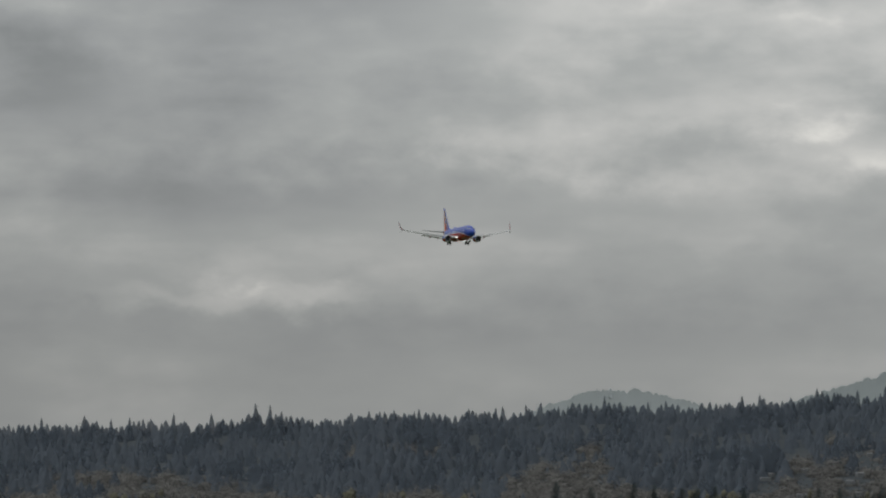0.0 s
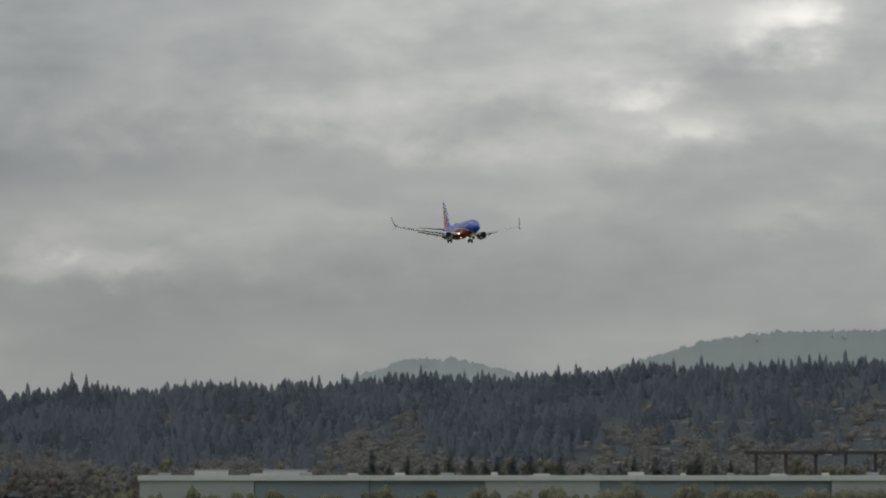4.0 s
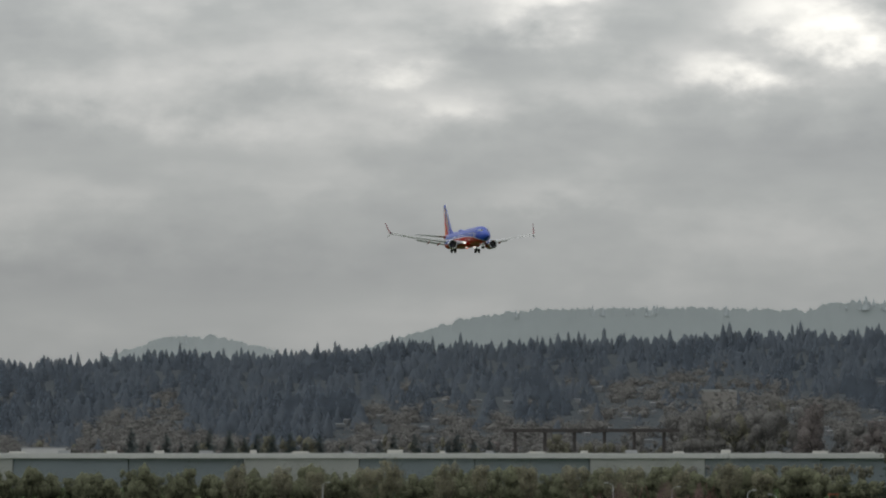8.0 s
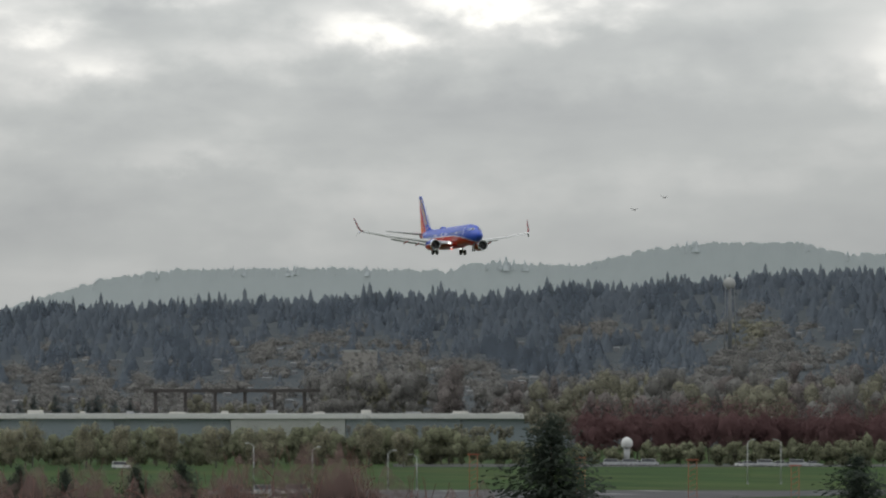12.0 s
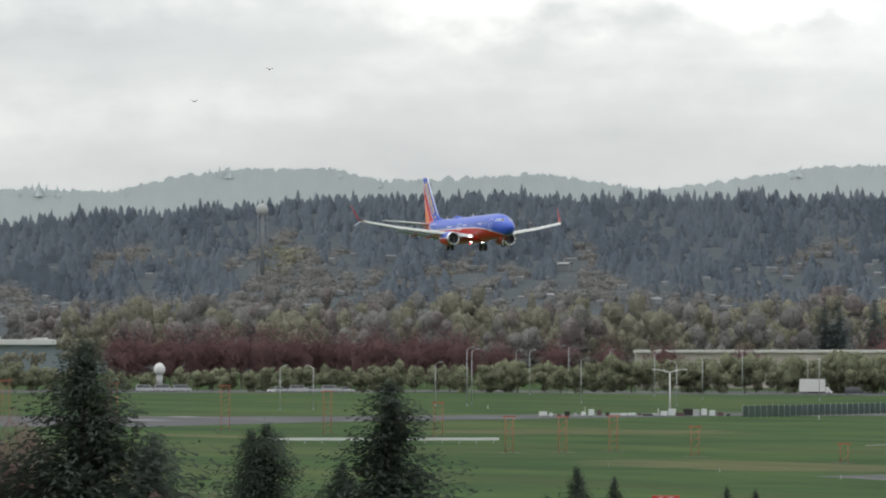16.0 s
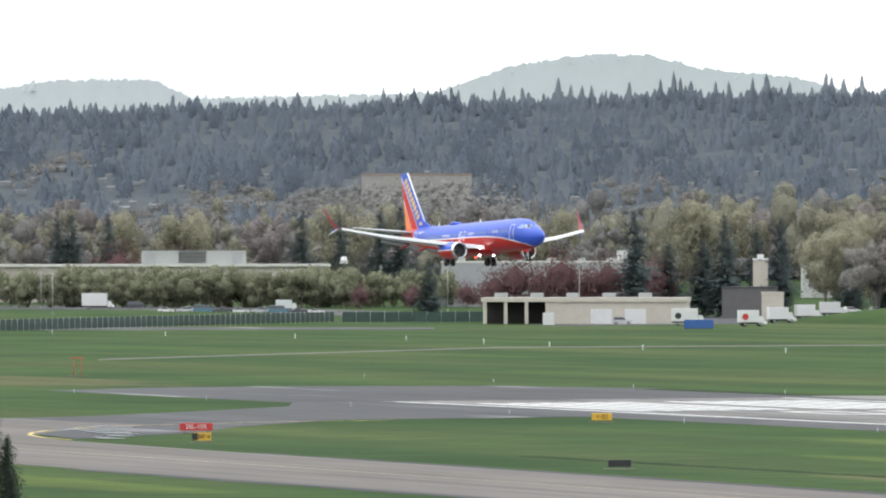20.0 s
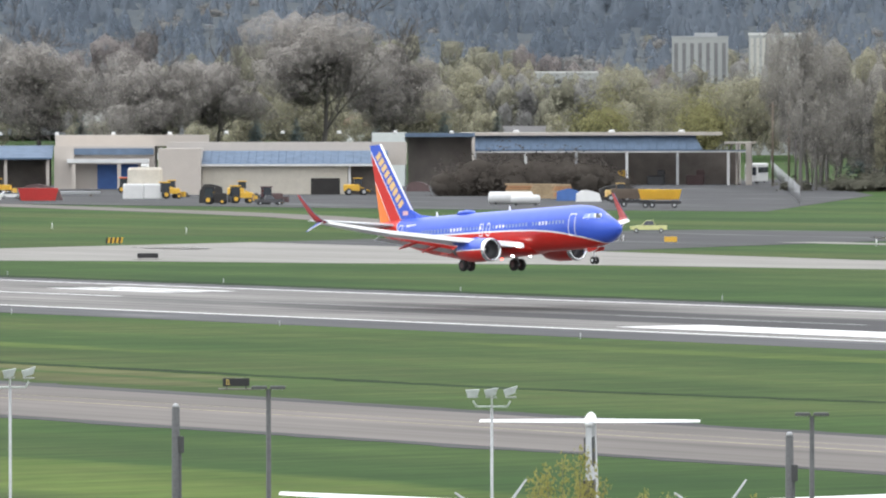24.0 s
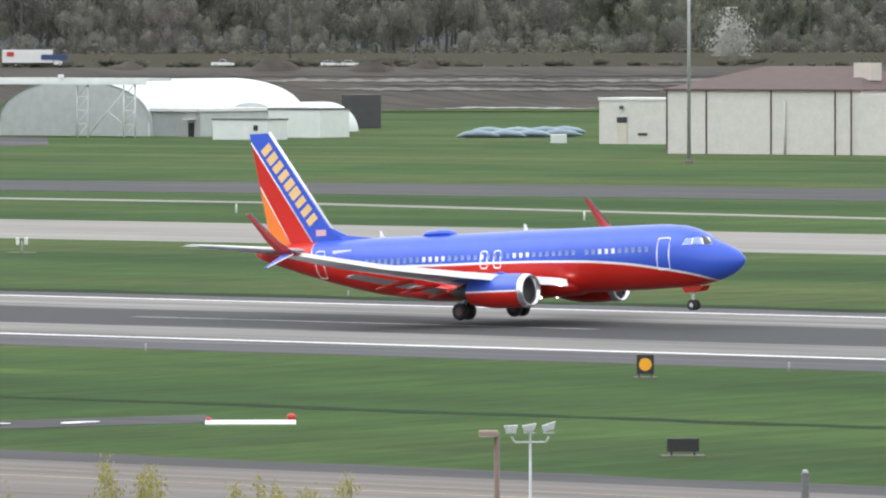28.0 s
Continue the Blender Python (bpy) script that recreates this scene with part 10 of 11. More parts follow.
    for k in range(14):
        bud.put(79.8 - k * 0.3 + r.normal() * 0.05, 2300 + r.uniform(-30, 30), r.uniform(12, 17), 0.9)
    for k in range(26):
        plum.put(74.6 - k * 0.118 + r.normal() * 0.03, 2520 + r.uniform(-15, 15), r.uniform(16, 21), r.uniform(0.7, 0.95))
    for a, dd, h in ((67.05, 2179, 8), (66.66, 2140, 8), (66.26, 2138, 9), (66.1, 2150, 9), (70.9, 2480, 17), (70.5, 2490, 16), (69.9, 2480, 15), (66.05, 1960, 13), (65.9, 1960, 17), (65.7, 1975, 14), (65.55, 1960, 18), (65.35, 1975, 14), (65.2, 1960, 17), (65.0, 1975, 15), (64.85, 1970, 16), (71.3, 2470, 18), (68.85, 2560, 20), (68.4, 2560, 18)):
        plum.put(a, dd, h, 0.95)
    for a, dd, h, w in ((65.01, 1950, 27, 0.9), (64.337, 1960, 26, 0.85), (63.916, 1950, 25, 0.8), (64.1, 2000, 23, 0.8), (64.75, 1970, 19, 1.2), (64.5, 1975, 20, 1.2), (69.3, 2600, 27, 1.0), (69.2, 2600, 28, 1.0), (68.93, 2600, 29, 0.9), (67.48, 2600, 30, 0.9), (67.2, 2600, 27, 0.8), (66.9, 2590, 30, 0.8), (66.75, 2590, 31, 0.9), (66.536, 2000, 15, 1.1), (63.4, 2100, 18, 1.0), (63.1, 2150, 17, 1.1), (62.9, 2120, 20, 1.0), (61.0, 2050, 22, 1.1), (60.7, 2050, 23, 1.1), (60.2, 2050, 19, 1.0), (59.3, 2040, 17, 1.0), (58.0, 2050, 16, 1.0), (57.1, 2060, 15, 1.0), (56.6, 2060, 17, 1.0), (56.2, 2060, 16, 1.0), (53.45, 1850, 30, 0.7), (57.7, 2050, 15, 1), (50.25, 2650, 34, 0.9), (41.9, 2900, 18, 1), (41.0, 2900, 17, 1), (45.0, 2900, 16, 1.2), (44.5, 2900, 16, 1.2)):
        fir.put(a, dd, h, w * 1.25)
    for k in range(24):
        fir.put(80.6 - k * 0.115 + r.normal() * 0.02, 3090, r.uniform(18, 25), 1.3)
    for a, dd, h in ((61.31, 1960, 40), (60.3, 1990, 36), (59.6, 1960, 41), (58.75, 1940, 33), (57.5, 1960, 48), (57.0, 2000, 40), (59.0, 2000, 36), (62.5, 2050, 26), (63.2, 2000, 22), (58.3, 1980, 34), (62.0, 2080, 30), (60.0, 2050, 34)):
        oak.put(a, dd, h, 1.0)
    for a, dd, h in ((55.44, 1950, 23), (54.69, 1950, 24)):
        willow.put(a, dd, h, 0.8)
    for a, dd, h, w in ((49.60, 2560, 23, 0.5), (49.38, 2570, 25, 0.6), (49.18, 2560, 22, 0.5), (46.08, 2560, 27, 0.6), (45.88, 2570, 26, 0.6), (44.9, 2560, 23, 0.6)):
        birch.put(a, dd, h, w)
    for k in range(58):
        bud.put(r.uniform(53.5, 64.2), r.uniform(2080, 2400), r.uniform(15, 33), r.uniform(0.9, 1.3))
    for k in range(30):
        bud.put(r.uniform(55.1, 70), r.uniform(2600, 2900), r.uniform(26, 40), r.uniform(0.9, 1.3))
    # tall wood behind the storage yard
    for k in range(60):
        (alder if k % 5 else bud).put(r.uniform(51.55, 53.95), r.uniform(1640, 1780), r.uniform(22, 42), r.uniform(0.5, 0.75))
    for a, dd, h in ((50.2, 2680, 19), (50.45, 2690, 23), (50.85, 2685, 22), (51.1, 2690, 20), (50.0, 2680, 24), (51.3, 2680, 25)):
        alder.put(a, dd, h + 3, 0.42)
    for a, h in ((49.9, 27), (49.65, 25), (49.5, 27), (49.2, 24)):
        bud.put(a, 2600, h, 0.9)
    for a, dd, h in ((34.62, 2350, 24), (50.4, 2600, 12)):
        t = tree_thing("blossom_tree", "pale blossoming tree at the wood's edge", "tree", branch_net(99, 6, 0.25, 1, 2), leaf_cloud(2600, 150, (0.007, 0.018), (0.26, 0.26, 0.42), 0.55, 24), BARK, BLOSSOM, "blossom trees")
        x, y = polar(a, dd)
        t.matrix_basis = pose(x, y, 0) @ Matrix.Diagonal((h, h, h, 1))
    # far wall of tall bare woods
    far_net = [branch_net(160 + k, 8, 0.24, 2, 2) for k in range(6)]
    far_leaf = [twig_crown(170 + k, 4, (0.27, 0.27, 0.50), 0.52, 380, 0.0105) for k in range(6)]
    pl = []
    for _ in range(900):
        a = r.uniform(32.5, 52.2)
        d0 = 2750 + (52 - a) * 18
        dd = d0 + r.uniform(0, 420)
        x, y = polar(a, dd)
        pl.append((x, y, 0, r.uniform(40, 58) * (0.7 if dd < d0 + 40 else 1), r.uniform(0.8, 1.2)))
    for _ in range(330):
        a = r.uniform(32.5, 51.6)
        x, y = polar(a, 2745 + (52 - a) * 18 + r.uniform(-30, 40))
        pl.append((x, y, -6.0, r.uniform(20, 31), r.uniform(1.1, 1.6)))
    scatter("bare_wood_trunks", far_net, pl, BARK_FAR, "tall leafless trunks of a dense wood")
    stands = [[], [], []]
    for q in pl:
        tint = noise.noise((q[0] * 0.006, q[1] * 0.006, 4.0)) + r.normal() * 0.13
        stands[0 if tint > 0.06 else 1 if tint > -0.14 else 2].append(q)
    for q, mat, label in zip(stands, (TWIGS_FAR, UMBER_FAR, GREEN_FAR), ("brown budding crowns of a dense wood", "dark umber crowns of a dense wood", "grey-green budding crowns of a dense wood")):
        scatter("bare_wood_crowns", far_leaf, q, mat, label)
    low = []
    for _ in range(500):
        a = r.uniform(32.5, 54)
        dd = (2700 + (52 - a) * 18 if a < 51.2 else 1630) + r.uniform(-20, 60)
        x, y = polar(a, dd)
        low.append((x, y, -1.0, r.uniform(8, 15) if a < 51.2 else r.uniform(3.5, 7), r.uniform(1.2, 2.0)))
    for _ in range(230):
        a = r.uniform(33.2, 49.4)
        x, y = polar(a, r.uniform(1758, 1790))
        low.append((x, y, rise_height(a, 1770) - 0.3, r.uniform(0.8, 3.6), r.uniform(1.2, 3.0)))
    for _ in range(170):
        a = r.uniform(47.2, 51.3)
        dd = r.uniform(1762 if a < 49.6 else 1738, 1795)
        x, y = polar(a, dd)
        low.append((x, y, rise_height(a, dd) - 0.3, r.uniform(1.0, 3.8), r.uniform(1.3, 2.8)))
    scatter("undergrowth", [soft_crown(190 + k, 3, (0.55, 0.55, 0.46), 0.42, 120, 0.040) for k in range(4)], low, UNDER, "green-brown undergrowth at the wood's edge", "undergrowth")
    low = []
    for _ in range(520):
        q = r.uniform(73.0, 79.5)
        x, y = polar(q, r.uniform(300, 340))
        low.append((x, y, 0, (16.2 if q > 77.3 else 17.1 - max(0.0, 76.2 - q) * 2.2) - r.uniform(0, 3.2) * (0.5 if q > 77.3 else 1.0), r.uniform(0.3, 0.5)))
    scatter("red_shrubs", [branch_net(200 + k, 8, 0.3, 2, 3) for k in range(4)], low, REDTWIG, "reddish leafless saplings before the field", "saplings")
    scatter("red_shrub_twigs", [twig_crown(300 + k, 8, (0.75, 0.75, 0.46), 0.54, 220, 0.0045) for k in range(4)], low, RED_HAZE, "fine reddish twigs of the saplings", "saplings")


BARK_FAR = paint("distant_bark", (0.120, 0.113, 0.104), 0.9, var=0.15, scale=0.05, fine=0.5)
# Far crowns: three tints, each lifted to carry haze in its colour.
TWIGS_FAR = foliage("hazed_distant_twigs", (0.175, 0.172, 0.148), (0.201, 0.196, 0.167), 0.04, 0.0, 0.35, 4.0, 0.55, 0.35)
UMBER_FAR = foliage("hazed_umber_twigs", (0.160, 0.154, 0.141), (0.184, 0.177, 0.161), 0.04, 0.0, 0.35, 4.0, 0.55, 0.35)
GREEN_FAR = foliage("hazed_green_buds", (0.158, 0.166, 0.128), (0.184, 0.192, 0.146), 0.04, 0.0, 0.35, 4.0, 0.55, 0.35)
UNDER = foliage("undergrowth_leaves", (0.118, 0.117, 0.094), (0.152, 0.148, 0.116), 0.2, 0.0, 0.3, 2.5, 0.2)
RED_HAZE = foliage("fine_red_twigs", (0.150, 0.106, 0.096), (0.190, 0.132, 0.118), 0.1, 0.0, 0.3, 3.0, 0.88, 3.0)
REDTWIG = paint("reddish_twigs", (0.185, 0.100, 0.084), 0.9, var=0.2)
near_firs()
middle_trees()


# ---- foreground ----
def stem_crown(seed, stems=26, leaves=8500):
    """An upright many-stemmed tree of height 1: a fan of thin stems with young leaves along their upper parts."""
    r = np.random.default_rng(seed)
    wood_v, wood_t, lines = [], [], []
    for k in range(stems):
        a, out = r.uniform(0, 6.283), 0.27 * math.sqrt(r.random())
        top = np.array((out * math.cos(a), out * math.sin(a), r.uniform(0.86, 1.06) - 0.25 * out))
        low = np.array((top[0] * 0.18, top[1] * 0.18, r.uniform(0.12, 0.30)))
        bow = np.array((top[0] * 0.75, top[1] * 0.75, (top[2] + low[2]) * 0.48))
        line = [(1 - q) ** 2 * low + 2 * q * (1 - q) * bow + q * q * top for q in np.linspace(0, 1, 7)]
        lines.append(line)
        for i in range(6):
            o = len(wood_v)
            for p, w in ((line[i], 0.0042 - 0.0005 * i), (line[i + 1], 0.0037 - 0.0005 * i)):
                wood_v += [p + w * np.array((math.cos(b), math.sin(b), 0)) for b in (0, 2.09, 4.19)]
            wood_t += [q for c in range(3) for q in ((o + c, o + (c + 1) % 3, o + 3 + (c + 1) % 3), (o + c, o + 3 + (c + 1) % 3, o + 3 + c))]
    o = len(wood_v)
    wood_v += [np.array((0.014 * math.cos(b), 0.014 * math.sin(b), z)) for z in (0, 0.30) for b in (0, 1.257, 2.513, 3.77, 5.027)]
    wood_t += [q for c in range(5) for q in ((o + c, o + (c + 1) % 5, o + 5 + (c + 1) % 5), (o + c, o + 5 + (c + 1) % 5, o + 5 + c))]
    lines = np.array(lines)
    which, q = r.integers(0, stems, leaves), 6 * r.uniform(0.01, 0.999, leaves) ** 0.42
    i = q.astype(int)
    p = lines[which, i] + (lines[which, i + 1] - lines[which, i]) * (q - i)[:, None] + r.normal(size=(leaves, 3)) * np.array((0.021, 0.021, 0.016))
    v = leaves_at(p, r.normal(size=(leaves, 3)) + np.array((0, 0, 0.4)), r.uniform(0.0030, 0.0062, leaves), r)
    return (np.array(wood_v), np.array(wood_t)), (v, np.arange(leaves * 3).reshape(-1, 3))


def foreground():
    for a, zt in ((64.286, 10.8), (61.801, 10.2), (58.601, 9.6), (54.027, 8.7), (48.247, 7.6), (41.415, 6.3), (34.065, 5.2)):
        p = empty_at("utility_pole", "dark weathered timber pole with a metal cap", "pole", spot(a, 235), "near poles")
        part("shaft", Geo().tube((0, 0, 0), (0, 0, zt - 0.1), 0.15, 0.12, n=12), POLE_GREY, p)
        part("cap", Geo().tube((0, 0, zt - 0.12), (0, 0, zt), 0.125, 0.06, n=12), METAL, p)
        part("bracket", Geo().box(0.16, -0.05, zt - 1.5, 0.18, 0.14, 0.5), DARK_METAL, p)
        part("conduit", Geo().tube((0.15, -0.06, 0), (0.15, -0.06, zt - 1.2), 0.025, n=6), DARK_METAL, p)
    for a, zt in ((63.96, 11.1), (61.203, 11.0), (57.91, 10.5), (53.86, 9.7)):
        p = empty_at("street_lamp", "grey post with a flat twin-headed lamp", "lamp", spot(a, 225), "near lamps")
        part("pole", Geo().tube((0, 0, 0), (0, 0, zt - 0.1), 0.085, 0.07, n=8), POLE_GREY, p)
        for s in (-1, 1):
            h = part("lamp_head", Geo().box(s * 0.27, 0, zt - 0.09, 0.46, 0.3, 0.09, bevel=0.03), POLE_GREY, p)
            part("lens", Geo().box(s * 0.28, 0, zt - 0.105, 0.36, 0.22, 0.02), METAL, h)
    for a, zt in ((48.874, 8.8), (42.75, 8.1), (40.097, 6.8), (36.364, 7.2)):
        p = empty_at("street_lamp", "brown post with a flat box lamp", "lamp", spot(a, 220), "near lamps")
        part("pole", Geo().tube((0, 0, 0), (0, 0, zt - 0.08), 0.09, 0.08, n=8), BROWN_POST, p)
        h = part("lamp_head", Geo().box(0.27 if a > 41 else -0.24, 0, zt - 0.18, 0.56, 0.34, 0.17, bevel=0.03), BROWN_LIGHT, p)
        part("lens", Geo().box(0.27 if a > 41 else -0.24, 0, zt - 0.2, 0.44, 0.26, 0.03), WHITE, h)
    for a, zt in ((59.834, 11.0), (56.245, 10.4), (50.686, 9.4), (43.796, 8.3), (36.115, 7.1)):
        p = empty_at("floodlight_post", "white post with three floodlight heads", "lamp", spot(a, 225), "floodlights")
        part("pole", Geo().tube((0, 0, 0), (0, 0, zt - 0.45), 0.05, 0.04, n=8), METAL, p)
        part("bow", Geo().tube((-0.55, 0, zt - 0.35), (-0.45, 0, zt - 0.52), 0.03, n=6).tube((-0.45, 0, zt - 0.52), (0.45, 0, zt - 0.52), 0.03, n=6).tube((0.45, 0, zt - 0.52), (0.55, 0, zt - 0.35), 0.03, n=6).tube((0, 0, zt - 0.52), (0, 0, zt - 0.2), 0.03, n=6), PALE, p)
        for x, lean in ((-0.56, 0.02), (-0.02, -0.03), (0.55, -0.09)):
            h = part("floodlight", Geo().loft([[(x - 0.15, -0.14, zt - 0.22), (x + 0.13, -0.14, zt - 0.22 - lean), (x + 0.13, 0.14, zt - 0.22 - lean), (x - 0.15, 0.14, zt - 0.22)], [(x - 0.21, -0.18, zt - 0.04), (x + 0.20, -0.18, zt - lean), (x + 0.20, 0.18, zt - lean), (x - 0.21, 0.18, zt - 0.04)]], smooth=False), LAMP_CASE, p)
            part("lens", Geo().box(x, -0.02, zt - 0.26, 0.32, 0.24, 0.03), METAL, h)
    # road sign
    s = empty_at("road_sign", "blue highway sign with white border, back to the trees", "sign", spot(50.43, 250, 3))
    part("panel", Geo().box(0, 0, 2.95, 4.7, 0.08, 2.4), SIGN_BLUE, s)
    for x0, z0, w, h in ((0, 2.97, 4.6, 0.05), (0, 5.27, 4.6, 0.05), (-2.29, 2.97, 0.05, 2.35), (2.29, 2.97, 0.05, 2.35)):
        part("border", Geo().box(x0, -0.05, z0, w, 0.03, h), WHITE, s)
    text_part("Freeway", 0.36, s, WHITE, (0.95, -0.06, 4.95))
    text_part("2 MILES", 0.22, s, WHITE, (0.95, -0.06, 4.55))
    part("word_bar", Geo().box(0.95, -0.06, 4.05, 1.15, 0.02, 0.22), WHITE, s)
    part("word_bar", Geo().box(-1.2, -0.06, 4.85, 1.3, 0.02, 0.22), WHITE, s)
    sh = part("route_shield", Geo().prism([(1.65, 4.72), (1.9, 4.55), (2.15, 4.72), (2.2, 5.05), (2.1, 5.17), (1.7, 5.17), (1.6, 5.05)], -0.07, -0.05, place=lambda a, b, c: (a, c, b)), BLUE, s, "blue route shield with red crown")
    part("shield_crown", Geo().box(1.9, -0.075, 5.07, 0.46, 0.02, 0.09), RED, s)
    text_part("205", 0.2, s, WHITE, (1.9, -0.085, 4.88))
    for x in (-1.6, 1.6):
        part("post", Geo().box(x, 0.12, 0, 0.16, 0.16, 5.2), METAL, s)
    # timber rail
    g = empty_at("timber_rail", "brown timber rail with dark posts beside the road sign", "fence", spot(49.3, 245, -6))
    part("rail", Geo().box(0, 0, 3.9, 4.6, 0.12, 0.34), WOODPOLE, g)
    for x in (-1.9, -0.55):
        part("post", Geo().tube((x, 0.1, 0), (x, 0.1, 5.0), 0.06, n=8), DARK_METAL, g)
    part("support", Geo().box(1.6, 0.1, 0, 0.2, 0.2, 3.9), WOODPOLE, g)
    b = block("roof_hut", "small hut with blue hip roof", spot(64.1, 238, -6), 2.6, 3, 8.3, GREYWALL, BLUE_ROOF_NEAR, "hip", 0.85, "hut", over=0.35)
    # spring trees
    kinds = [tree_thing("spring_tree", "slender tree with yellow-green spring leaves", "tree", *stem_crown(220 + k), BARK_NEAR, SPRING, "spring trees") for k in range(4)]
    used = set()
    for k, (a, dd, h, w) in enumerate(((51.25, 200, 9.7, 0.95), (50.75, 202, 9.5, 0.8), (51.55, 198, 8.4, 0.8), (55.62, 205, 9.1, 0.6), (55.0, 205, 8.2, 0.5), (54.4, 205, 8.1, 0.5), (48.3, 200, 7.7, 0.75), (47.75, 202, 7.7, 0.7), (49.0, 205, 7.0, 0.6), (41.9, 190, 8.2, 0.7), (41.35, 190, 8.5, 0.7), (40.75, 192, 8.1, 0.7), (40.3, 192, 7.6, 0.6), (39.1, 190, 8.0, 0.6), (38.0, 190, 7.5, 0.6), (37.5, 190, 7.3, 0.6), (52.6, 210, 7.9, 0.6), (46.9, 205, 6.5, 0.5), (45.2, 205, 6.4, 0.5))):
        x, y = polar(a, dd)
        m = pose(x, y, 0, 0, 0, 60 * k) @ Matrix.Diagonal((h * w, h * w, h, 1))
        if k % 4 in used:
            copy_thing2(kinds[k % 4], m)
        else:
            used.add(k % 4)
            kinds[k % 4].matrix_basis = m
    low = []
    r = np.random.default_rng(15)
    for _ in range(40):
        x, y = polar(r.uniform(52.0, 54.6), r.uniform(203, 212))
        low.append((x, y, 0, r.uniform(6.2, 7.9), r.uniform(0.3, 0.5)))
    scatter("grey_saplings", [branch_net(250 + k, 8, 0.3, 2, 3) for k in range(3)], low, REDTWIG, "thin leafless saplings beside the lamps", "saplings")


LAMP_CASE = paint("pale_lamp_casing", (0.50, 0.53, 0.53), 0.5, var=0.12, scale=3.0)
POLE_GREY = paint("weathered_grey_pole", (0.095, 0.096, 0.098), 0.85, var=0.15, fine=10)
BROWN_POST = paint("brown_lamp_post", (0.15, 0.10, 0.08), 0.6, var=0.1)
BROWN_LIGHT = paint("faded_lamp_box", (0.30, 0.22, 0.18), 0.6, var=0.1)
SIGN_BLUE = paint("sign_blue", (0.03, 0.13, 0.40), 0.5, var=0.04)
BLUE_ROOF_NEAR = paint("bright_blue_roof", (0.08, 0.15, 0.34), 0.5, var=0.08)
BARK_NEAR = paint("slender_bark", (0.20, 0.17, 0.12), 0.9, var=0.2)
foreground()


def turboprop():
    """A parked white high-wing airliner with a T-tail."""
    p = empty_at("turboprop", "parked white high-wing turboprop with a T-tail", "airplane", spot(55.42, 279, 90 - 2.5))
    st = ((0, 2.3, 1.7, 0.1), (1.2, 3.1, 1.1, 0.85), (3, 3.6, 0.9, 1.25), (6, 3.8, 0.85, 1.35), (14, 3.8, 0.85, 1.35), (18, 3.7, 1.4, 1.1), (21.5, 3.4, 2.3, 0.45), (22.3, 3.1, 2.6, 0.15))
    part("fuselage", Geo().loft([ellipse(11 - s, 0, a, b, w, 24) for s, a, b, w in st]), AIR_WHITE, p)
    part("fin", Geo().loft([[(-6.2, -0.2, 3.3), (-6.2, 0.2, 3.3), (-10.6, 0.14, 3.2), (-10.6, -0.14, 3.2)], [(-8.9, -0.15, 7.5), (-8.9, 0.15, 7.5), (-11.2, 0.1, 7.5), (-11.2, -0.1, 7.5)]], smooth=False), AIR_GREY, p, "grey fin")
    for z0, z1, th in ((4.5, 5.6, 0.40), (6.1, 7.1, 0.33)):
        part("fin_stripe", Geo().loft([[(-10.9, -th / 2, z0), (-9.3, -th / 2, z0), (-9.3, th / 2, z0), (-10.9, th / 2, z0)], [(-11.1, -th / 2, z1), (-9.9, -th / 2, z1), (-9.9, th / 2, z1), (-11.1, th / 2, z1)]], smooth=False), DARK_METAL, p, "dark grey fin band")
    part("fin_cap", Geo().loft([ellipse(x, 0, zt, zb, w, 12) for x, zt, zb, w in ((-8.3, 7.67, 7.57, 0.05), (-9.2, 7.92, 7.40, 0.2), (-11.0, 7.86, 7.42, 0.17), (-11.8, 7.67, 7.57, 0.05))]), AIR_WHITE, p)
    for sgn in (-1, 1):
        part("tailplane", Geo().loft([wing_section(-9.2 - 0.3 * k, 1.9 - 0.7 * k, sgn * (0.1 + 3.75 * k), 7.62, 0.06) for k in (0, 1)]), AIR_WHITE, p)
        part("wing", Geo().loft([wing_section(xl, c, sgn * y, z, 0.09) for xl, c, y, z in ((1.6, 2.6, 0.0, 4.05), (1.6, 2.6, 4.2, 4.14), (1.2, 1.3, 11.8, 4.52))]), AIR_WHITE, p)
        part("nacelle", Geo().loft([ellipse(x, sgn * 4.05, zt, zb, w, 16) for x, zt, zb, w in ((3.6, 3.6, 3.1, 0.3), (3.0, 3.8, 2.8, 0.5), (0, 3.9, 2.7, 0.55), (-1.8, 3.9, 3.3, 0.3), (-2.4, 3.8, 3.5, 0.15))]), AIR_WHITE, p)
        part("exhaust", Geo().tube((-2.2, sgn * 4.05, 3.4), (-2.6, sgn * 4.05, 3.35), 0.3, n=12), SHADE, p)
        for k in range(4):
            a = 0.6 + k * 1.5708
            part("propeller_blade", Geo().tube((3.75, sgn * 4.05, 3.35), (3.75, sgn * 4.05 + 1.9 * math.cos(a), 3.35 + 1.9 * math.sin(a)), 0.09, 0.04, n=6), METAL, p)
        leg = part("main_gear", Geo().tube((-0.5, sgn * 2.0, 0.4), (-0.4, sgn * 1.3, 1.2), 0.12, n=8), METAL, p)
        part("wheel", wheel_geo(-0.5, sgn * 2.1, 0.42, 0.42, 0.35), TYRE, leg)
        for y in (5.2, 7.4, 9.4):
            part("flap_fairing", Geo().box(-0.8, sgn * y, 3.82, 0.9, 0.12, 0.22), AIR_WHITE, p)
    leg = part("nose_gear", Geo().tube((8.6, 0, 0.3), (8.6, 0, 1.0), 0.08, n=8), METAL, p)
    part("wheel", wheel_geo(8.6, 0, 0.32, 0.32, 0.25), TYRE, leg)


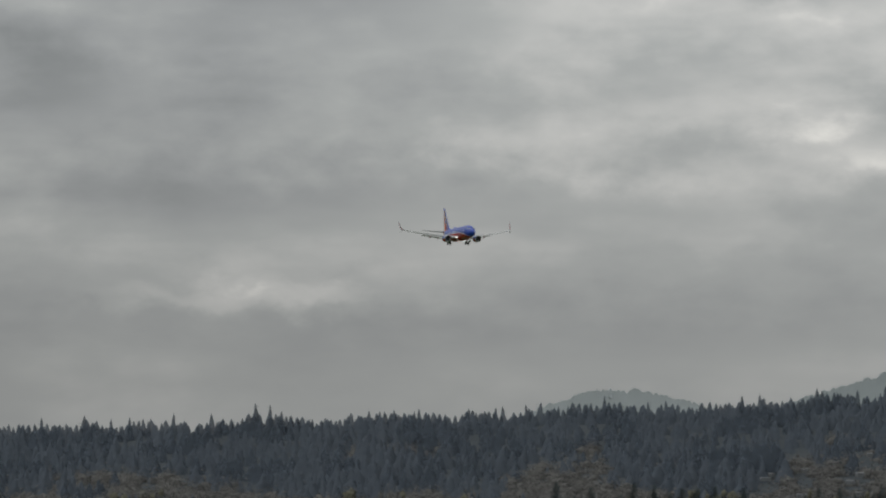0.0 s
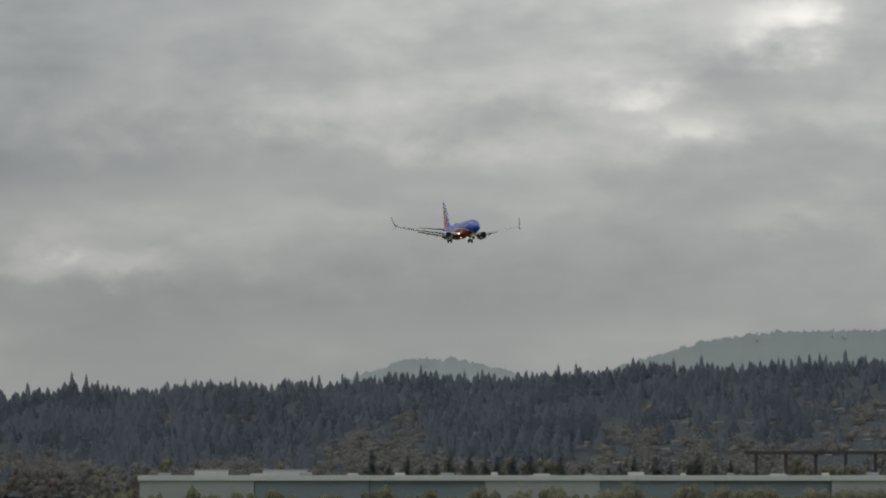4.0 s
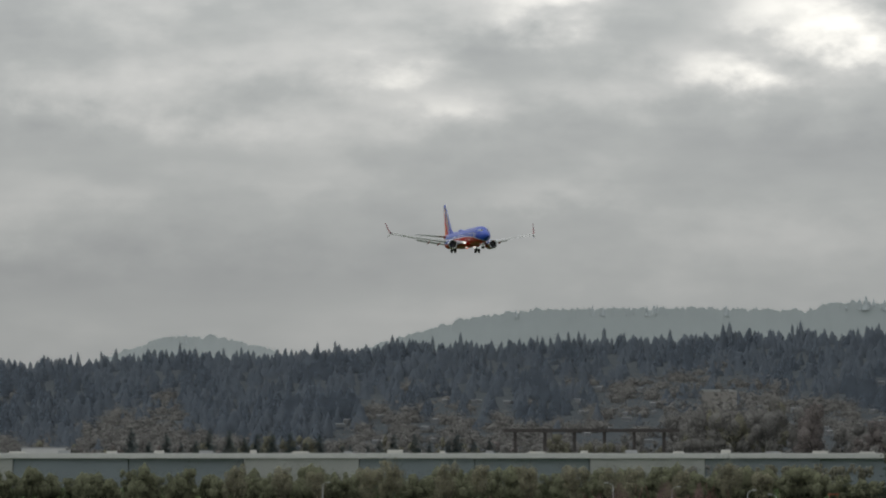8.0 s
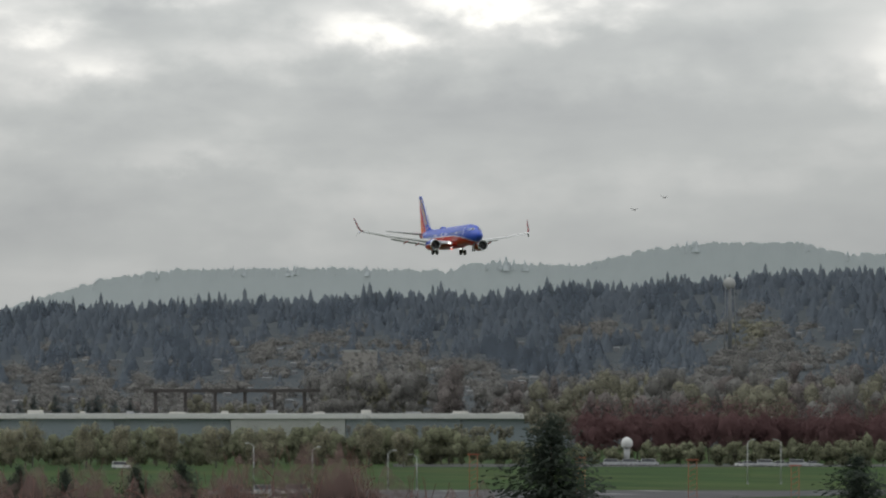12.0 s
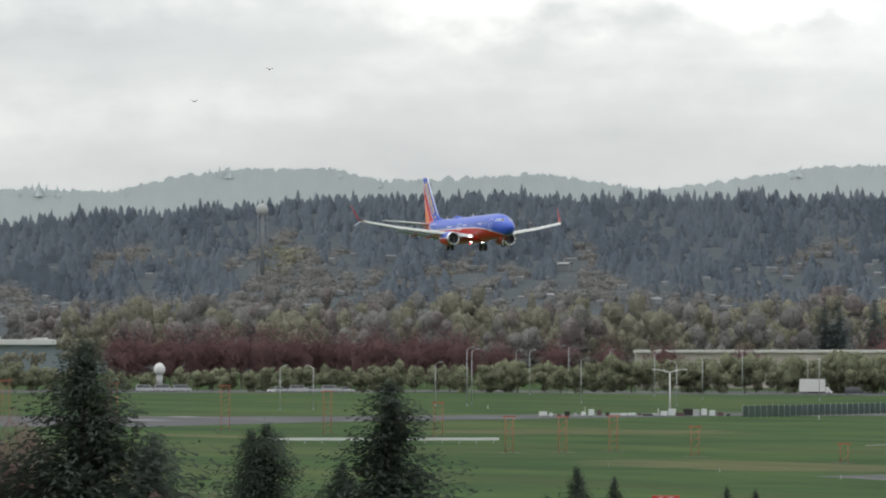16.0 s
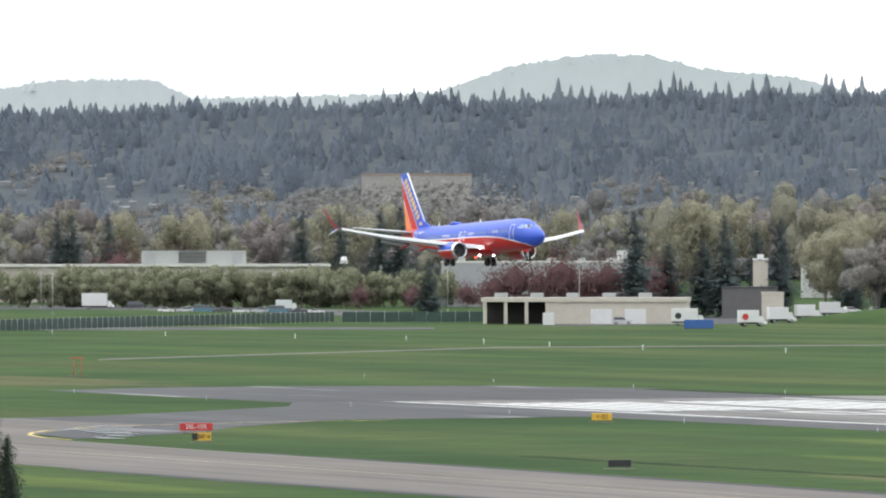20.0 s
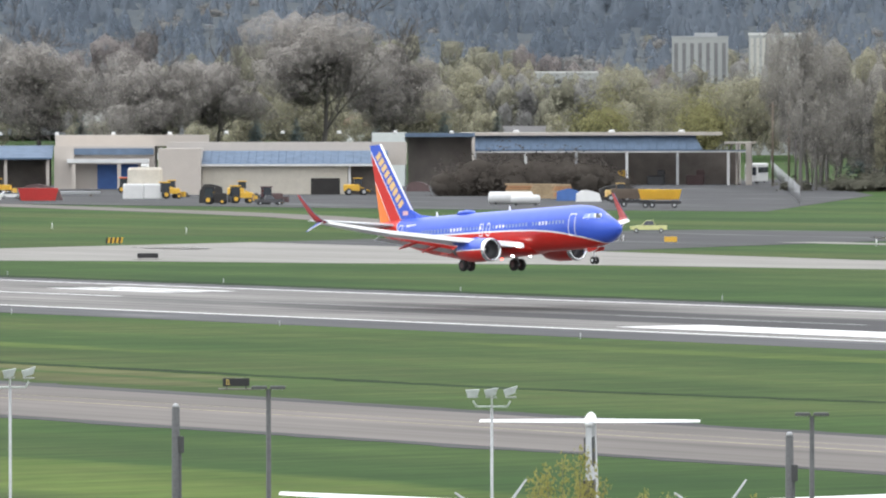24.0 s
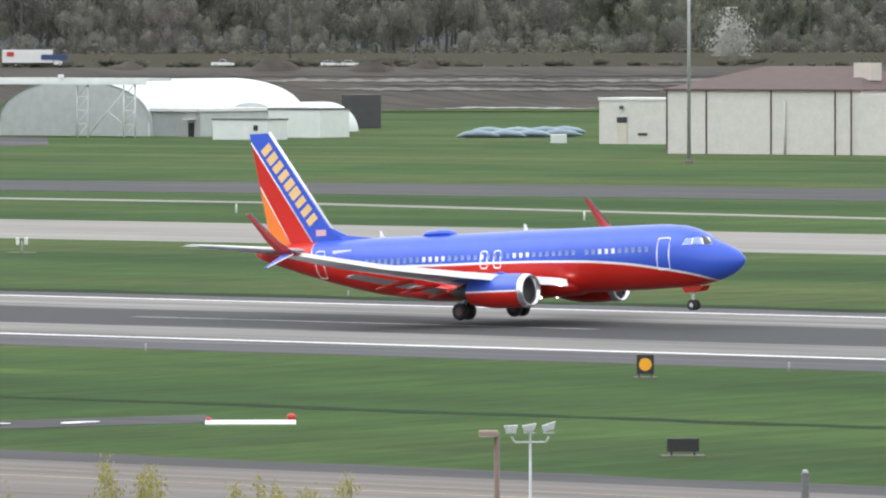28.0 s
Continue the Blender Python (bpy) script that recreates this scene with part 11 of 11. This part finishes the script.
turboprop()


# ---- birds ----
def bird(m):
    b = empty_at("bird", "small dark bird in flight", "bird", m, "birds")
    part("body", Geo().loft([ellipse(x, 0, r, -r, r, 8) for x, r in ((0.25, 0.01), (0.1, 0.07), (-0.1, 0.06), (-0.3, 0.02))]), SHADE, b)
    for s in (-1, 1):
        part("wing", Geo().loft([[(0.1, s * 0.05, 0), (-0.1, s * 0.05, 0), (-0.1, s * 0.05, 0.02), (0.1, s * 0.05, 0.02)], [(-0.02, s * 0.5, 0.18), (-0.1, s * 0.5, 0.18), (-0.1, s * 0.5, 0.19), (-0.02, s * 0.5, 0.19)]], smooth=False), SHADE, b)
    return b


birds = [bird(pose(0, 0, 0)) for _ in range(2)]


def motions():
    walk(plane, [
        (0.0, pose(-2363.85, 359.37, 97.62, 0.07, -1.14, 4.97)),
        (3.0, pose(-2126.37, 361.43, 83.67, 0.30, -2.48, 3.85)),
        (8.0, pose(-1752.22, 368.04, 63.33, 0.20, -2.18, 3.26)),
        (11.0, pose(-1530.42, 373.08, 51.90, -0.01, -1.66, 3.36)),
        (14.0, pose(-1315.40, 378.32, 40.01, -0.24, -1.44, 3.54)),
        (15.0, pose(-1244.37, 380.01, 35.72, -0.32, -1.46, 3.59)),
        (17.0, pose(-1099.92, 383.23, 27.60, -0.43, -1.68, 3.63)),
        (19.0, pose(-953.39, 386.08, 19.97, -0.46, -2.09, 3.53)),
        (20.0, pose(-879.54, 387.32, 15.98, -0.46, -2.34, 3.41)),
        (22.5, pose(-695.61, 389.74, 6.54, -0.39, -2.99, 2.87)),
        (23.0, pose(-658.63, 390.09, 5.16, -0.35, -3.10, 2.71)),
        (24.0, pose(-584.34, 390.63, 3.43, -0.25, -3.30, 2.32)),
        (24.5, pose(-547.07, 390.82, 2.76, -0.18, -3.37, 2.10)),
        (25.0, pose(-509.95, 390.95, 2.13, -0.11, -3.43, 1.86)),
        (25.5, pose(-472.85, 391.01, 1.60, -0.03, -3.45, 1.59)),
        (26.0, pose(-435.66, 391.02, 1.23, 0.07, -3.45, 1.30)),
        (26.5, pose(-398.51, 390.96, 0.95, 0.17, -3.42, 0.99)),
        (27.0, pose(-361.64, 390.84, 0.72, 0.28, -3.35, 0.65)),
        (27.5, pose(-324.55, 390.64, 0.54, 0.40, -3.24, 0.28)),
        (28.0, pose(-287.80, 390.37, 0.34, 0.46, -3.08, -0.11))
    ])
    turn = 69.0
    x0, y0 = polar(69.45, 2245)
    x1, y1 = polar(66.9, 2255)
    step = ((x1 - x0) / 12, (y1 - y0) / 12)
    for thing, ahead in ((moving_truck, 0.0), (moving_van, 1.3)):
        rows = []
        for t in (0.0, 14.0, 17.0, 20.0, 22.0, 28.0):
            k = (t - 15.0) / 2.35 + ahead
            rows.append((t, pose(x0 + step[0] * k, y0 + step[1] * k, 0, 0, 0, turn)))
        walk(thing, rows)
    for b, rows in zip(birds, (((0, -868, 238, 34), (11, -866.2, 244.4, 40.7), (14, -865.6, 246.5, 43.5), (28, -862, 262, 60)), ((0, -869, 238, 32), (11, -865.5, 246.6, 41.5), (14, -863.8, 252.5, 46.2), (28, -857, 280, 66)))):
        walk(b, [(t, pose(x, y, z, 0, 0, 20)) for t, x, y, z in rows])


motions()
